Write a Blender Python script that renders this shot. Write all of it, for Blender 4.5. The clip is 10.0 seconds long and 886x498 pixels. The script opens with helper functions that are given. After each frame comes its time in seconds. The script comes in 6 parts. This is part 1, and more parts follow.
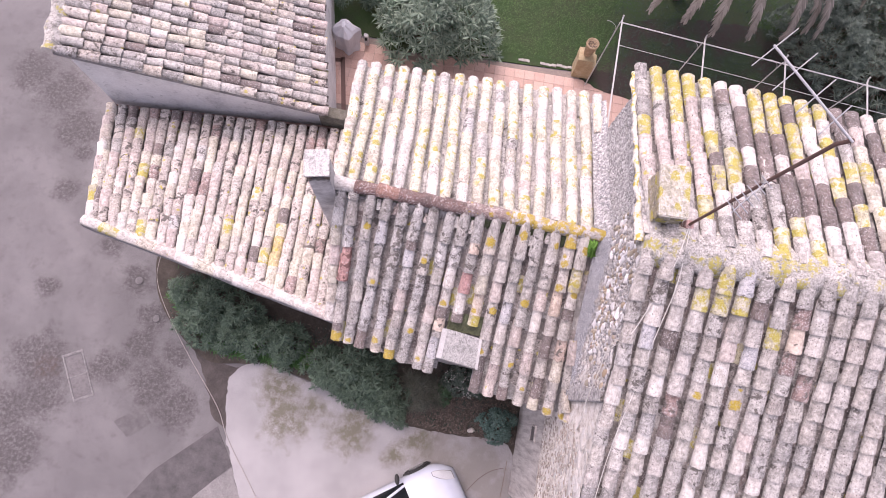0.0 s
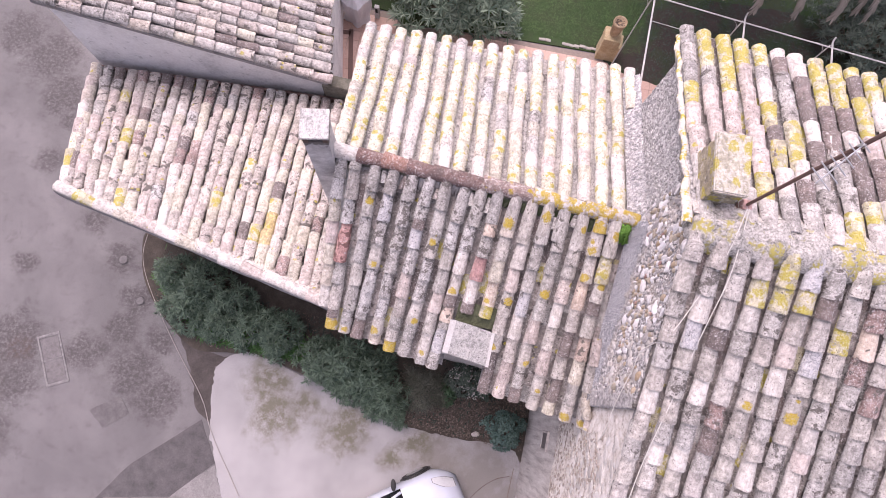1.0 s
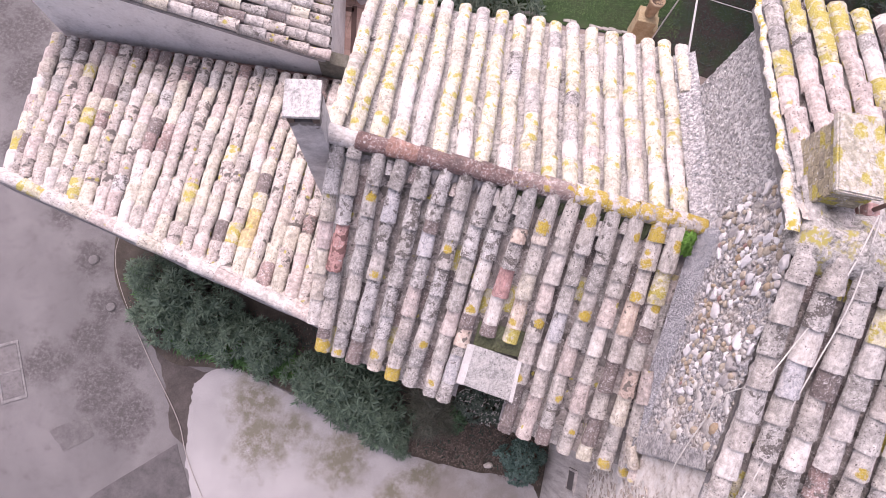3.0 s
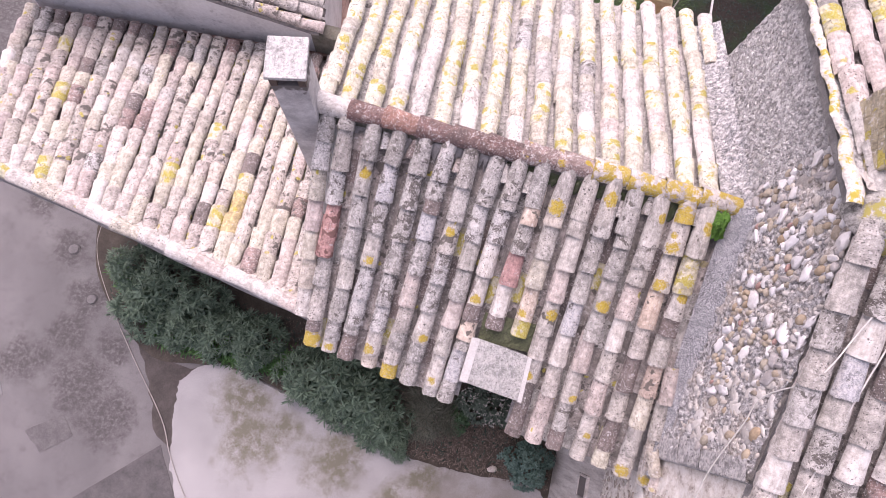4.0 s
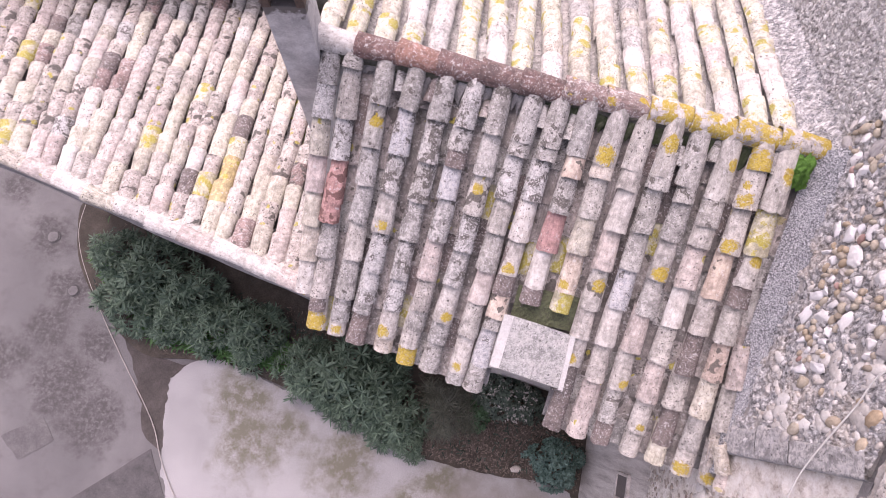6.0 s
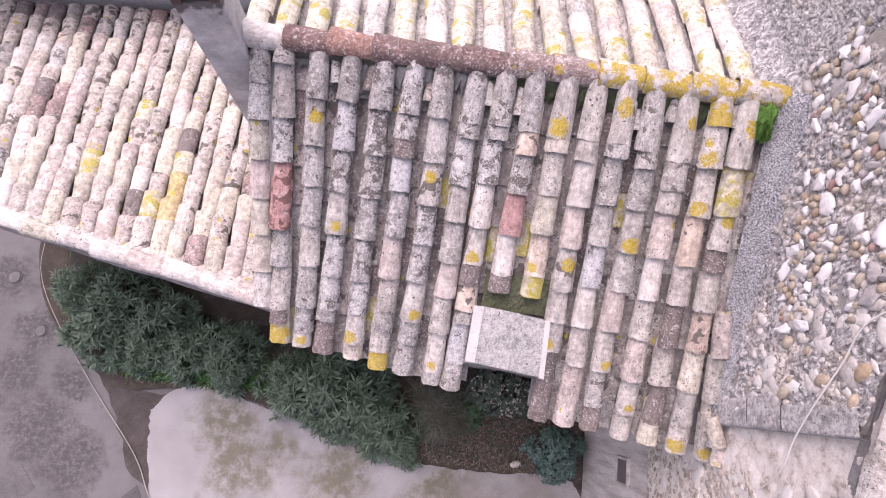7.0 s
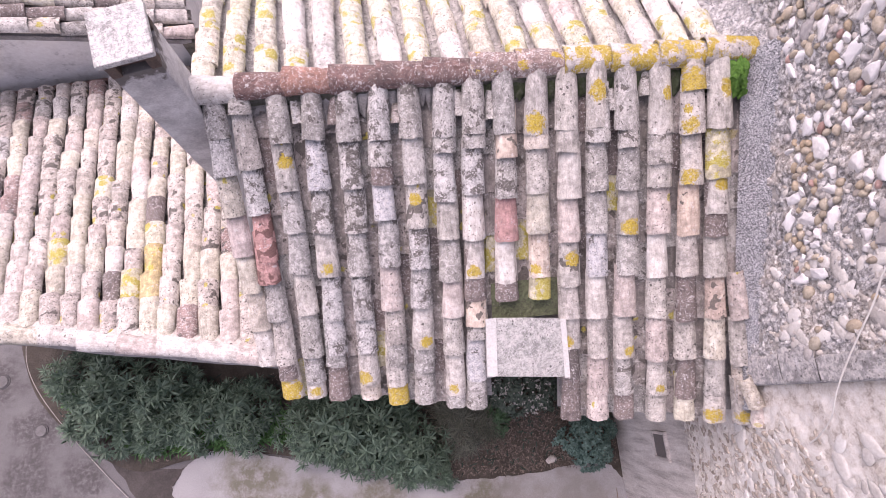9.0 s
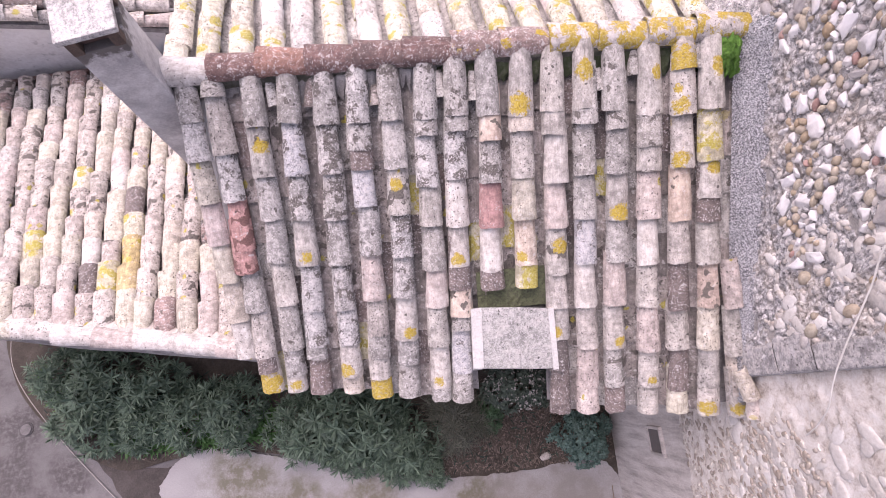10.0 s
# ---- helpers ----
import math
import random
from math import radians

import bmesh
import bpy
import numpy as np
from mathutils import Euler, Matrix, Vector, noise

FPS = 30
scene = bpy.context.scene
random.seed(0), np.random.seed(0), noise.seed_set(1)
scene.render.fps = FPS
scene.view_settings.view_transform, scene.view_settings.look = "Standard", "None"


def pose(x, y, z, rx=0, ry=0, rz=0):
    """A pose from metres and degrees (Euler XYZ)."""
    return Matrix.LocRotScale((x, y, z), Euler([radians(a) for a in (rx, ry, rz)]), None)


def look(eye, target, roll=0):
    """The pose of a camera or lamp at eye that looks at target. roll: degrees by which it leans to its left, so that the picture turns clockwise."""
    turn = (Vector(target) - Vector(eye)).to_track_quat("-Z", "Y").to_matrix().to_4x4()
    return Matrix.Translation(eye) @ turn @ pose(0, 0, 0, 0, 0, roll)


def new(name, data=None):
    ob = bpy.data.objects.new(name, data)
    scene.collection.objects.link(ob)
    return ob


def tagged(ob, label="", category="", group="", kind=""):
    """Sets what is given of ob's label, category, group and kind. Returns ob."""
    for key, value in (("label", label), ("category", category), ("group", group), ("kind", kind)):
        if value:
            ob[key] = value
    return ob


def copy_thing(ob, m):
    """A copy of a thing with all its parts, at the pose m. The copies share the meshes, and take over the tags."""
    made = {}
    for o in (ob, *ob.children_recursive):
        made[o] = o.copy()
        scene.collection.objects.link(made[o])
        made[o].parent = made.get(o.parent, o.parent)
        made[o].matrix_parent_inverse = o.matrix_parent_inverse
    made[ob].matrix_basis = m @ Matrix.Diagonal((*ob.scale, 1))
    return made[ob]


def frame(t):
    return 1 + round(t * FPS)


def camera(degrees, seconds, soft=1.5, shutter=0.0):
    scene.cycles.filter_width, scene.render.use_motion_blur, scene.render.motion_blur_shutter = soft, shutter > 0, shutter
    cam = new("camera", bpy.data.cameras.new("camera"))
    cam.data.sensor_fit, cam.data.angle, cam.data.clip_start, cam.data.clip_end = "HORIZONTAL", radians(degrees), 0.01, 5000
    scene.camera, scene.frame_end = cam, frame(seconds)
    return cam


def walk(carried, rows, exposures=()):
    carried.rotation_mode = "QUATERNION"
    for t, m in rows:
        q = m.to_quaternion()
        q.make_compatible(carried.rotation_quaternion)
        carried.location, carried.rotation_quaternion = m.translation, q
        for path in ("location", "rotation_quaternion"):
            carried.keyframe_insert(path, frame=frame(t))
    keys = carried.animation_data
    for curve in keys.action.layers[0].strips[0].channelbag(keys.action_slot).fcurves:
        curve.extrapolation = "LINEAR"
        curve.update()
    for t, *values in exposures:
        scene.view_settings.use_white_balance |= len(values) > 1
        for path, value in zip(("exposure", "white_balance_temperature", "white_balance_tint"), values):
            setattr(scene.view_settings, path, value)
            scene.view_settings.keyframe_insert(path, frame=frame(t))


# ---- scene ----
cam = camera(78.0, 10.0, soft=0.5)
SUN, SKY, EXPOSURE = 1.5, 0.15, 0.72
PATH = [
    (0, (0.55, -0.28, 13.836), (0.567, 0.242, 11.906), 12.8),
    (0.5, (0.527, -0.319, 13.253), (0.538, 0.202, 11.322), 13.0),
    (1, (0.52, -0.299, 12.763), (0.522, 0.22, 10.832), 13.2),
    (1.5, (0.417, -0.199, 12.356), (0.417, 0.317, 10.423), 13.2),
    (2, (0.326, -0.082, 12.02), (0.324, 0.435, 10.088), 13.1),
    (3.5, (0.324, 0.212, 10.995), (0.316, 0.72, 9.061), 13.2),
    (4, (0.352, 0.167, 10.669), (0.343, 0.674, 8.734), 13.1),
    (4.5, (0.329, 0.101, 10.417), (0.318, 0.609, 8.483), 13.0),
    (5, (0.211, 0.047, 10.137), (0.197, 0.556, 8.203), 12.7),
    (5.5, (0.124, -0.003, 9.895), (0.109, 0.505, 7.961), 12.6),
    (7, (0.501, 0.043, 9.445), (0.516, 0.562, 7.514), 8.6),
    (7.5, (0.546, 0.168, 9.396), (0.579, 0.689, 7.466), 7.0),
    (8, (0.489, 0.252, 9.381), (0.547, 0.772, 7.45), 4.6),
    (8.5, (0.42, 0.258, 9.361), (0.497, 0.779, 7.431), 3.6),
    (9, (0.37, 0.236, 9.328), (0.45, 0.76, 7.4), 3.5),
    (9.5, (0.393, 0.207, 9.271), (0.474, 0.731, 7.343), 3.6),
    (10, (0.509, 0.166, 9.149), (0.588, 0.69, 7.22), 3.1),
]
walk(cam, [(t, look(eye, target, roll)) for t, eye, target, roll in PATH], [(0.0, EXPOSURE, 6610, 31), (5.0, EXPOSURE, 6610, 31), (8.0, EXPOSURE + 0.06, 6610, 31), (10.0, EXPOSURE + 0.06, 6610, 31)])

# ---- world and light ----
world = bpy.data.worlds.new("sky")
scene.world = world
world.use_nodes = True
wn = world.node_tree
sky = wn.nodes.new("ShaderNodeTexSky")
sky.sky_type, sky.sun_disc = "NISHITA", False
sky.sun_elevation, sky.sun_rotation = radians(62), radians(-34)
sky.air_density, sky.dust_density, sky.ozone_density = 1.0, 4.0, 0.6
haze = wn.nodes.new("ShaderNodeHueSaturation")
haze.inputs["Saturation"].default_value = 0.55
wn.links.new(sky.outputs[0], haze.inputs["Color"])
wn.links.new(haze.outputs[0], wn.nodes["Background"].inputs[0])
wn.nodes["Background"].inputs[1].default_value = SKY

sun_data = bpy.data.lights.new("sun", "SUN")
sun_data.energy, sun_data.angle, sun_data.color = SUN, radians(60), (1.0, 0.96, 0.92)
sun_ob = new("sun", sun_data)
sun_ob.matrix_world = look((-7.5, 11, 25), (0, 0, 0))



# ---- materials ----
class Nodes:
    """Short hand for building a node material."""

    def __init__(self, name, rough=0.85, metal=0.0):
        self.mat = bpy.data.materials.new(name)
        self.mat.use_nodes = True
        self.nt = self.mat.node_tree
        self.bsdf = self.nt.nodes["Principled BSDF"]
        self.bsdf.inputs["Roughness"].default_value = rough
        self.bsdf.inputs["Metallic"].default_value = metal
        self.space = None

    def n(self, kind, **values):
        node = self.nt.nodes.new(kind)
        for k, v in values.items():
            node.inputs[k].default_value = v
        return node

    def link(self, a, b):
        self.nt.links.new(a, b)

    def coords(self, per="none"):
        """Object coordinates; per: 'object' shifts them for each object, 'island' uses each mesh island."""
        tc = self.n("ShaderNodeTexCoord")
        if per == "none":
            self.space = tc.outputs["Object"]
            self.random = None
            return self
        src = self.n("ShaderNodeObjectInfo").outputs["Random"] if per == "object" else self.n("ShaderNodeNewGeometry").outputs["Random Per Island"]
        mul = self.n("ShaderNodeMath")
        mul.operation = "MULTIPLY"
        mul.inputs[1].default_value = 37.0
        self.link(src, mul.inputs[0])
        add = self.n("ShaderNodeVectorMath")
        self.link(tc.outputs["Object"], add.inputs[0])
        self.link(mul.outputs[0], add.inputs[1])
        self.space, self.random = add.outputs[0], src
        return self

    def noise(self, scale, detail=4.0, rough=0.6, distort=0.0):
        t = self.n("ShaderNodeTexNoise", Scale=scale, Detail=detail, Roughness=rough, Distortion=distort)
        self.link(self.space, t.inputs["Vector"])
        return t.outputs["Fac"]

    def cells(self, scale):
        t = self.n("ShaderNodeTexVoronoi", Scale=scale)
        self.link(self.space, t.inputs["Vector"])
        return t

    def ramp(self, fac, stops, mode="LINEAR"):
        r = self.n("ShaderNodeValToRGB")
        r.color_ramp.interpolation = mode
        e = r.color_ramp.elements
        while len(e) < len(stops):
            e.new(0.5)
        for el, (p, c) in zip(e, stops):
            el.position = p
            el.color = (*c, 1) if isinstance(c, tuple) else (c, c, c, 1)
        self.link(fac, r.inputs[0])
        return r.outputs["Color"]

    def step(self, fac, lo, hi):
        return self.ramp(fac, [(lo, 0.0), (hi, 1.0)])

    def maths(self, op, a, b):
        m = self.n("ShaderNodeMath")
        m.operation = op
        for s, v in zip(m.inputs, (a, b)):
            if isinstance(v, (int, float)):
                s.default_value = v
            else:
                self.link(v, s)
        return m.outputs[0]

    def mix(self, fac, a, b, mode="MIX"):
        m = self.n("ShaderNodeMix")
        m.data_type, m.blend_type = "RGBA", mode
        for s, v in ((m.inputs["Factor"], fac), (m.inputs["A"], a), (m.inputs["B"], b)):
            if isinstance(v, tuple):
                s.default_value = (*v, 1)
            elif isinstance(v, (int, float)):
                s.default_value = v
            else:
                self.link(v, s)
        return m.outputs["Result"]

    def done(self, color, height=None, strength=0.4, dist=0.01, rough=None):
        self.link(color, self.bsdf.inputs["Base Color"])
        if height is not None:
            b = self.n("ShaderNodeBump", Strength=strength, Distance=dist)
            self.link(height, b.inputs["Height"])
            self.link(b.outputs[0], self.bsdf.inputs["Normal"])
        if rough is not None:
            self.link(rough, self.bsdf.inputs["Roughness"])
        return self.mat


def tile_material(name, tones, dark=0.4, pale=0.3, lichen=0.0, per="object", grime=0.5, hot=False, tips=0.0, grainy=0.4, blots=0.0, snow=0.0, rosette=None, film_tone=(0.13, 0.12, 0.115), rose_scale=8.5, crusted=0.0, blot_tone=(0.06, 0.053, 0.048)):
    """Old clay canal tile: base tone by random, weather streaks, pale crust, black dots, lobed blotches (blots), fine white
    specks (snow), yellow rosettes (lichen), one of them at a given place and size (rosette: x, y, radius)."""
    m = Nodes(name, 0.92).coords(per)
    base = m.ramp(m.random, [(i / max(1, len(tones) - 1), c) for i, c in enumerate(tones)])
    own = lambda k: m.maths("FRACT", m.maths("MULTIPLY", m.random, k), 0.0)
    straight = m.space
    raw = m.nt.nodes["Texture Coordinate"].outputs["Object"]
    warp = m.n("ShaderNodeTexNoise", Scale=30.0, Detail=3.0)
    m.link(m.space, warp.inputs["Vector"])
    scale = m.n("ShaderNodeVectorMath")
    scale.operation = "SCALE"
    scale.inputs["Scale"].default_value = 0.04
    m.link(warp.outputs["Color"], scale.inputs[0])
    bent = m.n("ShaderNodeVectorMath")
    m.link(m.space, bent.inputs[0])
    m.link(scale.outputs[0], bent.inputs[1])
    run = m.n("ShaderNodeMapping")
    run.inputs["Scale"].default_value = (46, 7, 46)
    m.link(m.space, run.inputs["Vector"])
    grain = m.noise(95, 6, 0.78)
    soft = m.noise(6, 6, 0.68)
    mid = m.noise(19, 5, 0.65)
    m.space = run.outputs[0]
    streak = m.noise(1.0, 5, 0.65)
    m.space = straight
    col = m.mix(grainy, base, m.ramp(grain, [(0.36, 0.18), (0.64, 0.82)]), "OVERLAY")
    col = m.mix(0.55, col, m.ramp(soft, [(0.32, 0.28), (0.68, 0.72)]), "OVERLAY")
    col = m.mix(0.35, col, m.ramp(streak, [(0.34, 0.24), (0.66, 0.76)]), "OVERLAY")
    col = m.mix(0.30 + 0.5 * grainy, col, m.ramp(mid, [(0.36, 0.22), (0.64, 0.78)]), "OVERLAY")
    col = m.mix(0.45, col, m.ramp(own(13.7), [(0.0, 0.40), (1.0, 0.60)]), "OVERLAY")
    # grey film in washes and a thin whitish crust
    film = m.maths("MULTIPLY", m.step(m.maths("ADD", m.noise(9, 7, 0.72), m.maths("MULTIPLY", own(5.1), 0.14)), 0.52, 0.68), 0.7 * grime)
    col = m.mix(film, col, film_tone)
    crust = m.maths("MULTIPLY", m.step(m.noise(30, 8, 0.78), 0.57 - 0.10 * pale, 0.60 - 0.10 * pale), m.step(soft, 0.52 - 0.16 * pale, 0.58 - 0.14 * pale))
    col = m.mix(m.maths("MULTIPLY", crust, 0.7), col, (0.62, 0.59, 0.57))
    m.space = bent.outputs[0]
    discs = m.cells(14)
    disc = m.maths("MULTIPLY", m.ramp(discs.outputs["Distance"], [(0.18, 1.0), (0.21, 0.0)]), m.step(discs.outputs["Color"], 0.70 - 0.2 * pale, 0.71 - 0.2 * pale))
    col = m.mix(m.maths("MULTIPLY", disc, 0.6), col, (0.58, 0.56, 0.545))
    bias = m.maths("MULTIPLY", m.maths("SUBTRACT", own(7.3), 0.5), 0.30)
    dots = m.cells(46)
    near = m.ramp(dots.outputs["Distance"], [(0.22, 1.0), (0.29, 0.0)])
    some = m.maths("MULTIPLY", m.step(m.maths("ADD", m.noise(8, 4, 0.65), bias), 0.66 - 0.25 * dark, 0.71 - 0.25 * dark), m.step(dots.outputs["Color"], 0.34, 0.36))
    large = m.cells(21)
    spot = m.maths("MULTIPLY", m.ramp(large.outputs["Distance"], [(0.17, 1.0), (0.22, 0.0)]), m.step(m.maths("ADD", large.outputs["Color"], bias), 0.90 - 0.28 * dark, 0.91 - 0.28 * dark))
    spots = m.maths("MAXIMUM", m.maths("MULTIPLY", near, some), spot)
    if blots > 0:
        lobes = m.step(m.maths("ADD", m.noise(9, 2.5, 0.5), m.maths("MULTIPLY", bias, 0.35)), 0.645 - 0.10 * blots, 0.66 - 0.10 * blots)
        col = m.mix(m.maths("MULTIPLY", lobes, 0.88), col, m.ramp(grain, [(0.35, blot_tone), (0.65, tuple(2.4 * v for v in blot_tone))]))
    col = m.mix(m.maths("MULTIPLY", spots, 0.86), col, (0.06, 0.053, 0.05))
    if snow > 0:
        flakes = m.step(m.noise(64, 5, 0.7), 0.60 - 0.12 * snow, 0.63 - 0.12 * snow)
        col = m.mix(m.maths("MULTIPLY", flakes, 0.8), col, (0.60, 0.58, 0.575))
    if lichen > 0 or rosette or crusted:
        frill = m.maths("MULTIPLY", m.maths("SUBTRACT", m.noise(20, 7, 0.78), 0.5), 2.3)
        mask = None
        if lichen > 0:
            rose = m.cells(rose_scale)
            tone = m.n("ShaderNodeSeparateXYZ")
            m.link(rose.outputs["Color"], tone.inputs[0])
            size = m.maths("ADD", 0.13 + 0.10 * min(lichen, 1.3), m.maths("MULTIPLY", tone.outputs["Y"], 0.22))
            inner = m.maths("SUBTRACT", size, m.maths("ADD", rose.outputs["Distance"], m.maths("MULTIPLY", frill, 0.32)))
            chance = m.maths("ADD", tone.outputs["X"], m.maths("MULTIPLY", bias, 1.3))
            if tips:
                # lichen gathers at the tile's lower end
                y = m.n("ShaderNodeSeparateXYZ")
                m.link(raw, y.inputs[0])
                chance = m.maths("ADD", chance, m.maths("MULTIPLY", m.ramp(y.outputs["Y"], [(0.10, 1.0), (0.24, 0.0)]), tips))
            mask = m.maths("MULTIPLY", m.step(chance, 0.95 - 0.55 * lichen, 0.97 - 0.55 * lichen), m.step(inner, 0.0, 0.035))
        if rosette:
            at = m.n("ShaderNodeCombineXYZ", Y=rosette[1], Z=0.075)
            m.link(m.maths("ADD", rosette[0], m.maths("MULTIPLY", m.maths("SUBTRACT", own(3.3), 0.5), 0.07)), at.inputs["X"])
            away = m.n("ShaderNodeVectorMath")
            away.operation = "DISTANCE"
            m.link(raw, away.inputs[0])
            m.link(at.outputs[0], away.inputs[1])
            reach = m.maths("MULTIPLY", m.maths("ADD", own(9.1), 1.2), rosette[2] * 0.6)
            one = m.step(m.maths("SUBTRACT", 1.0, m.maths("ADD", m.maths("DIVIDE", away.outputs["Value"], reach), frill)), 0.0, 0.10)
            mask = one if mask is None else m.maths("MAXIMUM", mask, one)
        if crusted:
            sheet_of = m.step(m.noise(7, 6, 0.68), 0.62 - 0.2 * crusted, 0.645 - 0.2 * crusted)
            mask = sheet_of if mask is None else m.maths("MAXIMUM", mask, sheet_of)
        broken = m.step(m.noise(44, 7, 0.82), 0.40, 0.46)
        knobs = m.noise(70, 4, 0.7)
        yellow = m.ramp(knobs, [(0.32, (0.19, 0.13, 0.010)), (0.5, (0.42, 0.30, 0.02)), (0.68, (0.57, 0.46, 0.13))] if hot else [(0.32, (0.22, 0.18, 0.02)), (0.5, (0.41, 0.35, 0.055)), (0.68, (0.55, 0.50, 0.22))])
        col = m.mix(m.maths("MULTIPLY", m.maths("MULTIPLY", mask, broken), 0.94), col, yellow)
    m.space = straight
    return m.done(col, m.maths("ADD", grain, m.maths("MULTIPLY", crust, 0.4)), 0.6, 0.007)


GREY = [(0.27, 0.258, 0.248), (0.345, 0.325, 0.305), (0.385, 0.365, 0.345), (0.31, 0.297, 0.288), (0.375, 0.35, 0.325)]
BEIGE = [(0.38, 0.355, 0.328), (0.445, 0.412, 0.38), (0.40, 0.365, 0.34), (0.425, 0.40, 0.37)]
CREAM = [(0.45, 0.415, 0.35), (0.52, 0.485, 0.405), (0.47, 0.415, 0.365), (0.54, 0.505, 0.42), (0.43, 0.395, 0.345)]
WARM = [(0.415, 0.375, 0.335), (0.495, 0.45, 0.41), (0.435, 0.38, 0.35), (0.515, 0.47, 0.43)]
t_grey = tile_material("grey_tile", GREY, 0.85, 0.35, 0.0, grainy=0.5, snow=0.15, blots=0.15)
t_blotched = tile_material("blotched_grey_tile", GREY, 0.7, 0.6, 0.0, grainy=0.5, blots=0.75, snow=0.3)
t_beige = tile_material("beige_tile", BEIGE, 0.6, 0.2, 0.0, grime=0.4, grainy=0.45)
t_grey_clean = tile_material("pale_grey_tile", [(0.40, 0.38, 0.36), (0.47, 0.44, 0.415), (0.43, 0.395, 0.375)], 0.7, 0.3, 0.0, grime=0.35)
t_cream = tile_material("cream_tile", CREAM, 0.55, 0.3, 0.03, grime=0.25)
t_speckled = tile_material("speckled_tile", WARM, 1.1, 0.3, 0.14, grime=0.45, blots=0.22)
t_cream_lichen = tile_material("lichen_cream_tile", [(0.49, 0.46, 0.37), (0.56, 0.53, 0.43), (0.53, 0.495, 0.42), (0.57, 0.545, 0.445)], 0.7, 0.5, 0.75, grime=0.15, tips=0.30, rose_scale=6.0, crusted=0.16)
t_pink = tile_material("pink_tile", [(0.45, 0.39, 0.365), (0.50, 0.435, 0.405), (0.44, 0.37, 0.35)], 0.45, 0.2, 0.08, grime=0.25, grainy=0.3)
t_peach = tile_material("peach_tile", [(0.54, 0.44, 0.365), (0.56, 0.47, 0.40), (0.53, 0.43, 0.37)], 0.25, 0.2, 0.0, grime=0.15, grainy=0.25, blots=0.2)
t_peach_lichen = tile_material("peach_lichen_tile", [(0.54, 0.45, 0.37), (0.55, 0.47, 0.40)], 0.2, 0.3, 0.15, grime=0.15, hot=True, rosette=(0.0, 0.07, 0.06))
t_red = tile_material("red_tile", [(0.40, 0.235, 0.225), (0.43, 0.27, 0.25)], 0.25, 0.15, 0.05, grime=0.3, grainy=0.3)
t_two = tile_material("stained_red_tile", [(0.37, 0.215, 0.20), (0.40, 0.25, 0.23)], 0.1, 0.1, 0.0, grime=0.4, blots=1.15, film_tone=(0.15, 0.085, 0.075), blot_tone=(0.085, 0.045, 0.04))
t_stain = tile_material("reddish_brown_tile", [(0.24, 0.168, 0.155), (0.29, 0.21, 0.195), (0.26, 0.175, 0.16)], 0.4, 0.3, 0.0, grime=0.4, blots=0.5, snow=0.25)
t_ridge = tile_material("ridge_red_tile", [(0.13, 0.080, 0.074), (0.175, 0.108, 0.098), (0.12, 0.083, 0.077)], 0.3, 0.2, 0.10, grime=0.45, snow=0.10)
t_ridge_red = tile_material("ridge_terracotta", [(0.28, 0.155, 0.125), (0.31, 0.175, 0.14)], 0.3, 0.25, 0.0, grime=0.4, snow=0.15)
t_ridge_lichen = tile_material("ridge_lichened_tile", [(0.23, 0.16, 0.145), (0.30, 0.22, 0.20)], 0.3, 0.4, 0.45, grime=0.4, hot=True, snow=0.3, rose_scale=6.0, crusted=0.22)
t_crust = tile_material("ridge_crusted_tile", [(0.46, 0.43, 0.41), (0.50, 0.455, 0.43)], 0.4, 0.5, 0.6, grime=0.35, hot=True, rose_scale=5.5, crusted=0.62)
t_brown = tile_material("dark_brown_tile", [(0.15, 0.122, 0.115), (0.19, 0.15, 0.14), (0.135, 0.113, 0.108)], 0.2, 0.05, 0.0, grime=0.4, snow=0.22)
t_white = tile_material("whitish_tile", [(0.52, 0.485, 0.455), (0.58, 0.545, 0.515)], 0.4, 0.3, 0.0, grime=0.12, grainy=0.3)
t_yellow = tile_material("yellow_lichen_tile", [(0.47, 0.435, 0.32), (0.51, 0.475, 0.34), (0.45, 0.41, 0.32)], 0.6, 0.35, 1.2, grime=0.3, rose_scale=5.0, crusted=0.55)
t_gold = tile_material("golden_lichen_tile", [(0.41, 0.375, 0.345), (0.46, 0.42, 0.39)], 0.4, 0.3, 1.35, grime=0.3, hot=True, rosette=(0.0, 0.07, 0.12))
t_ochre = tile_material("ochre_tile", [(0.52, 0.40, 0.17), (0.50, 0.40, 0.22)], 0.2, 0.2, 0.5, grime=0.15)
t_orange = tile_material("orange_lichen_tile", [(0.38, 0.355, 0.335), (0.46, 0.425, 0.395)], 0.5, 0.35, 0.12, grime=0.3, hot=True, rosette=(0.0, 0.07, 0.066))
t_top_lichen = tile_material("grey_lichened_tile", [(0.38, 0.36, 0.34), (0.44, 0.41, 0.38)], 0.7, 0.35, 0.16, grime=0.35, hot=True, blots=0.2, rosette=(0.02, 0.24, 0.055))
t_spotted = tile_material("black_spotted_tile", [(0.36, 0.35, 0.345), (0.43, 0.415, 0.405)], 1.25, 0.5, 0.0, grime=0.6, blots=0.95, snow=0.55, grainy=0.6)
t_violet = tile_material("bluish_speckled_tile", [(0.37, 0.37, 0.39), (0.42, 0.415, 0.435)], 0.6, 0.5, 0.0, grime=0.4, blots=0.25, snow=0.6, grainy=0.6)
t_rest_cream = tile_material("far_pinkish_tile", WARM, 0.9, 0.4, 0.05, "island", 0.55)
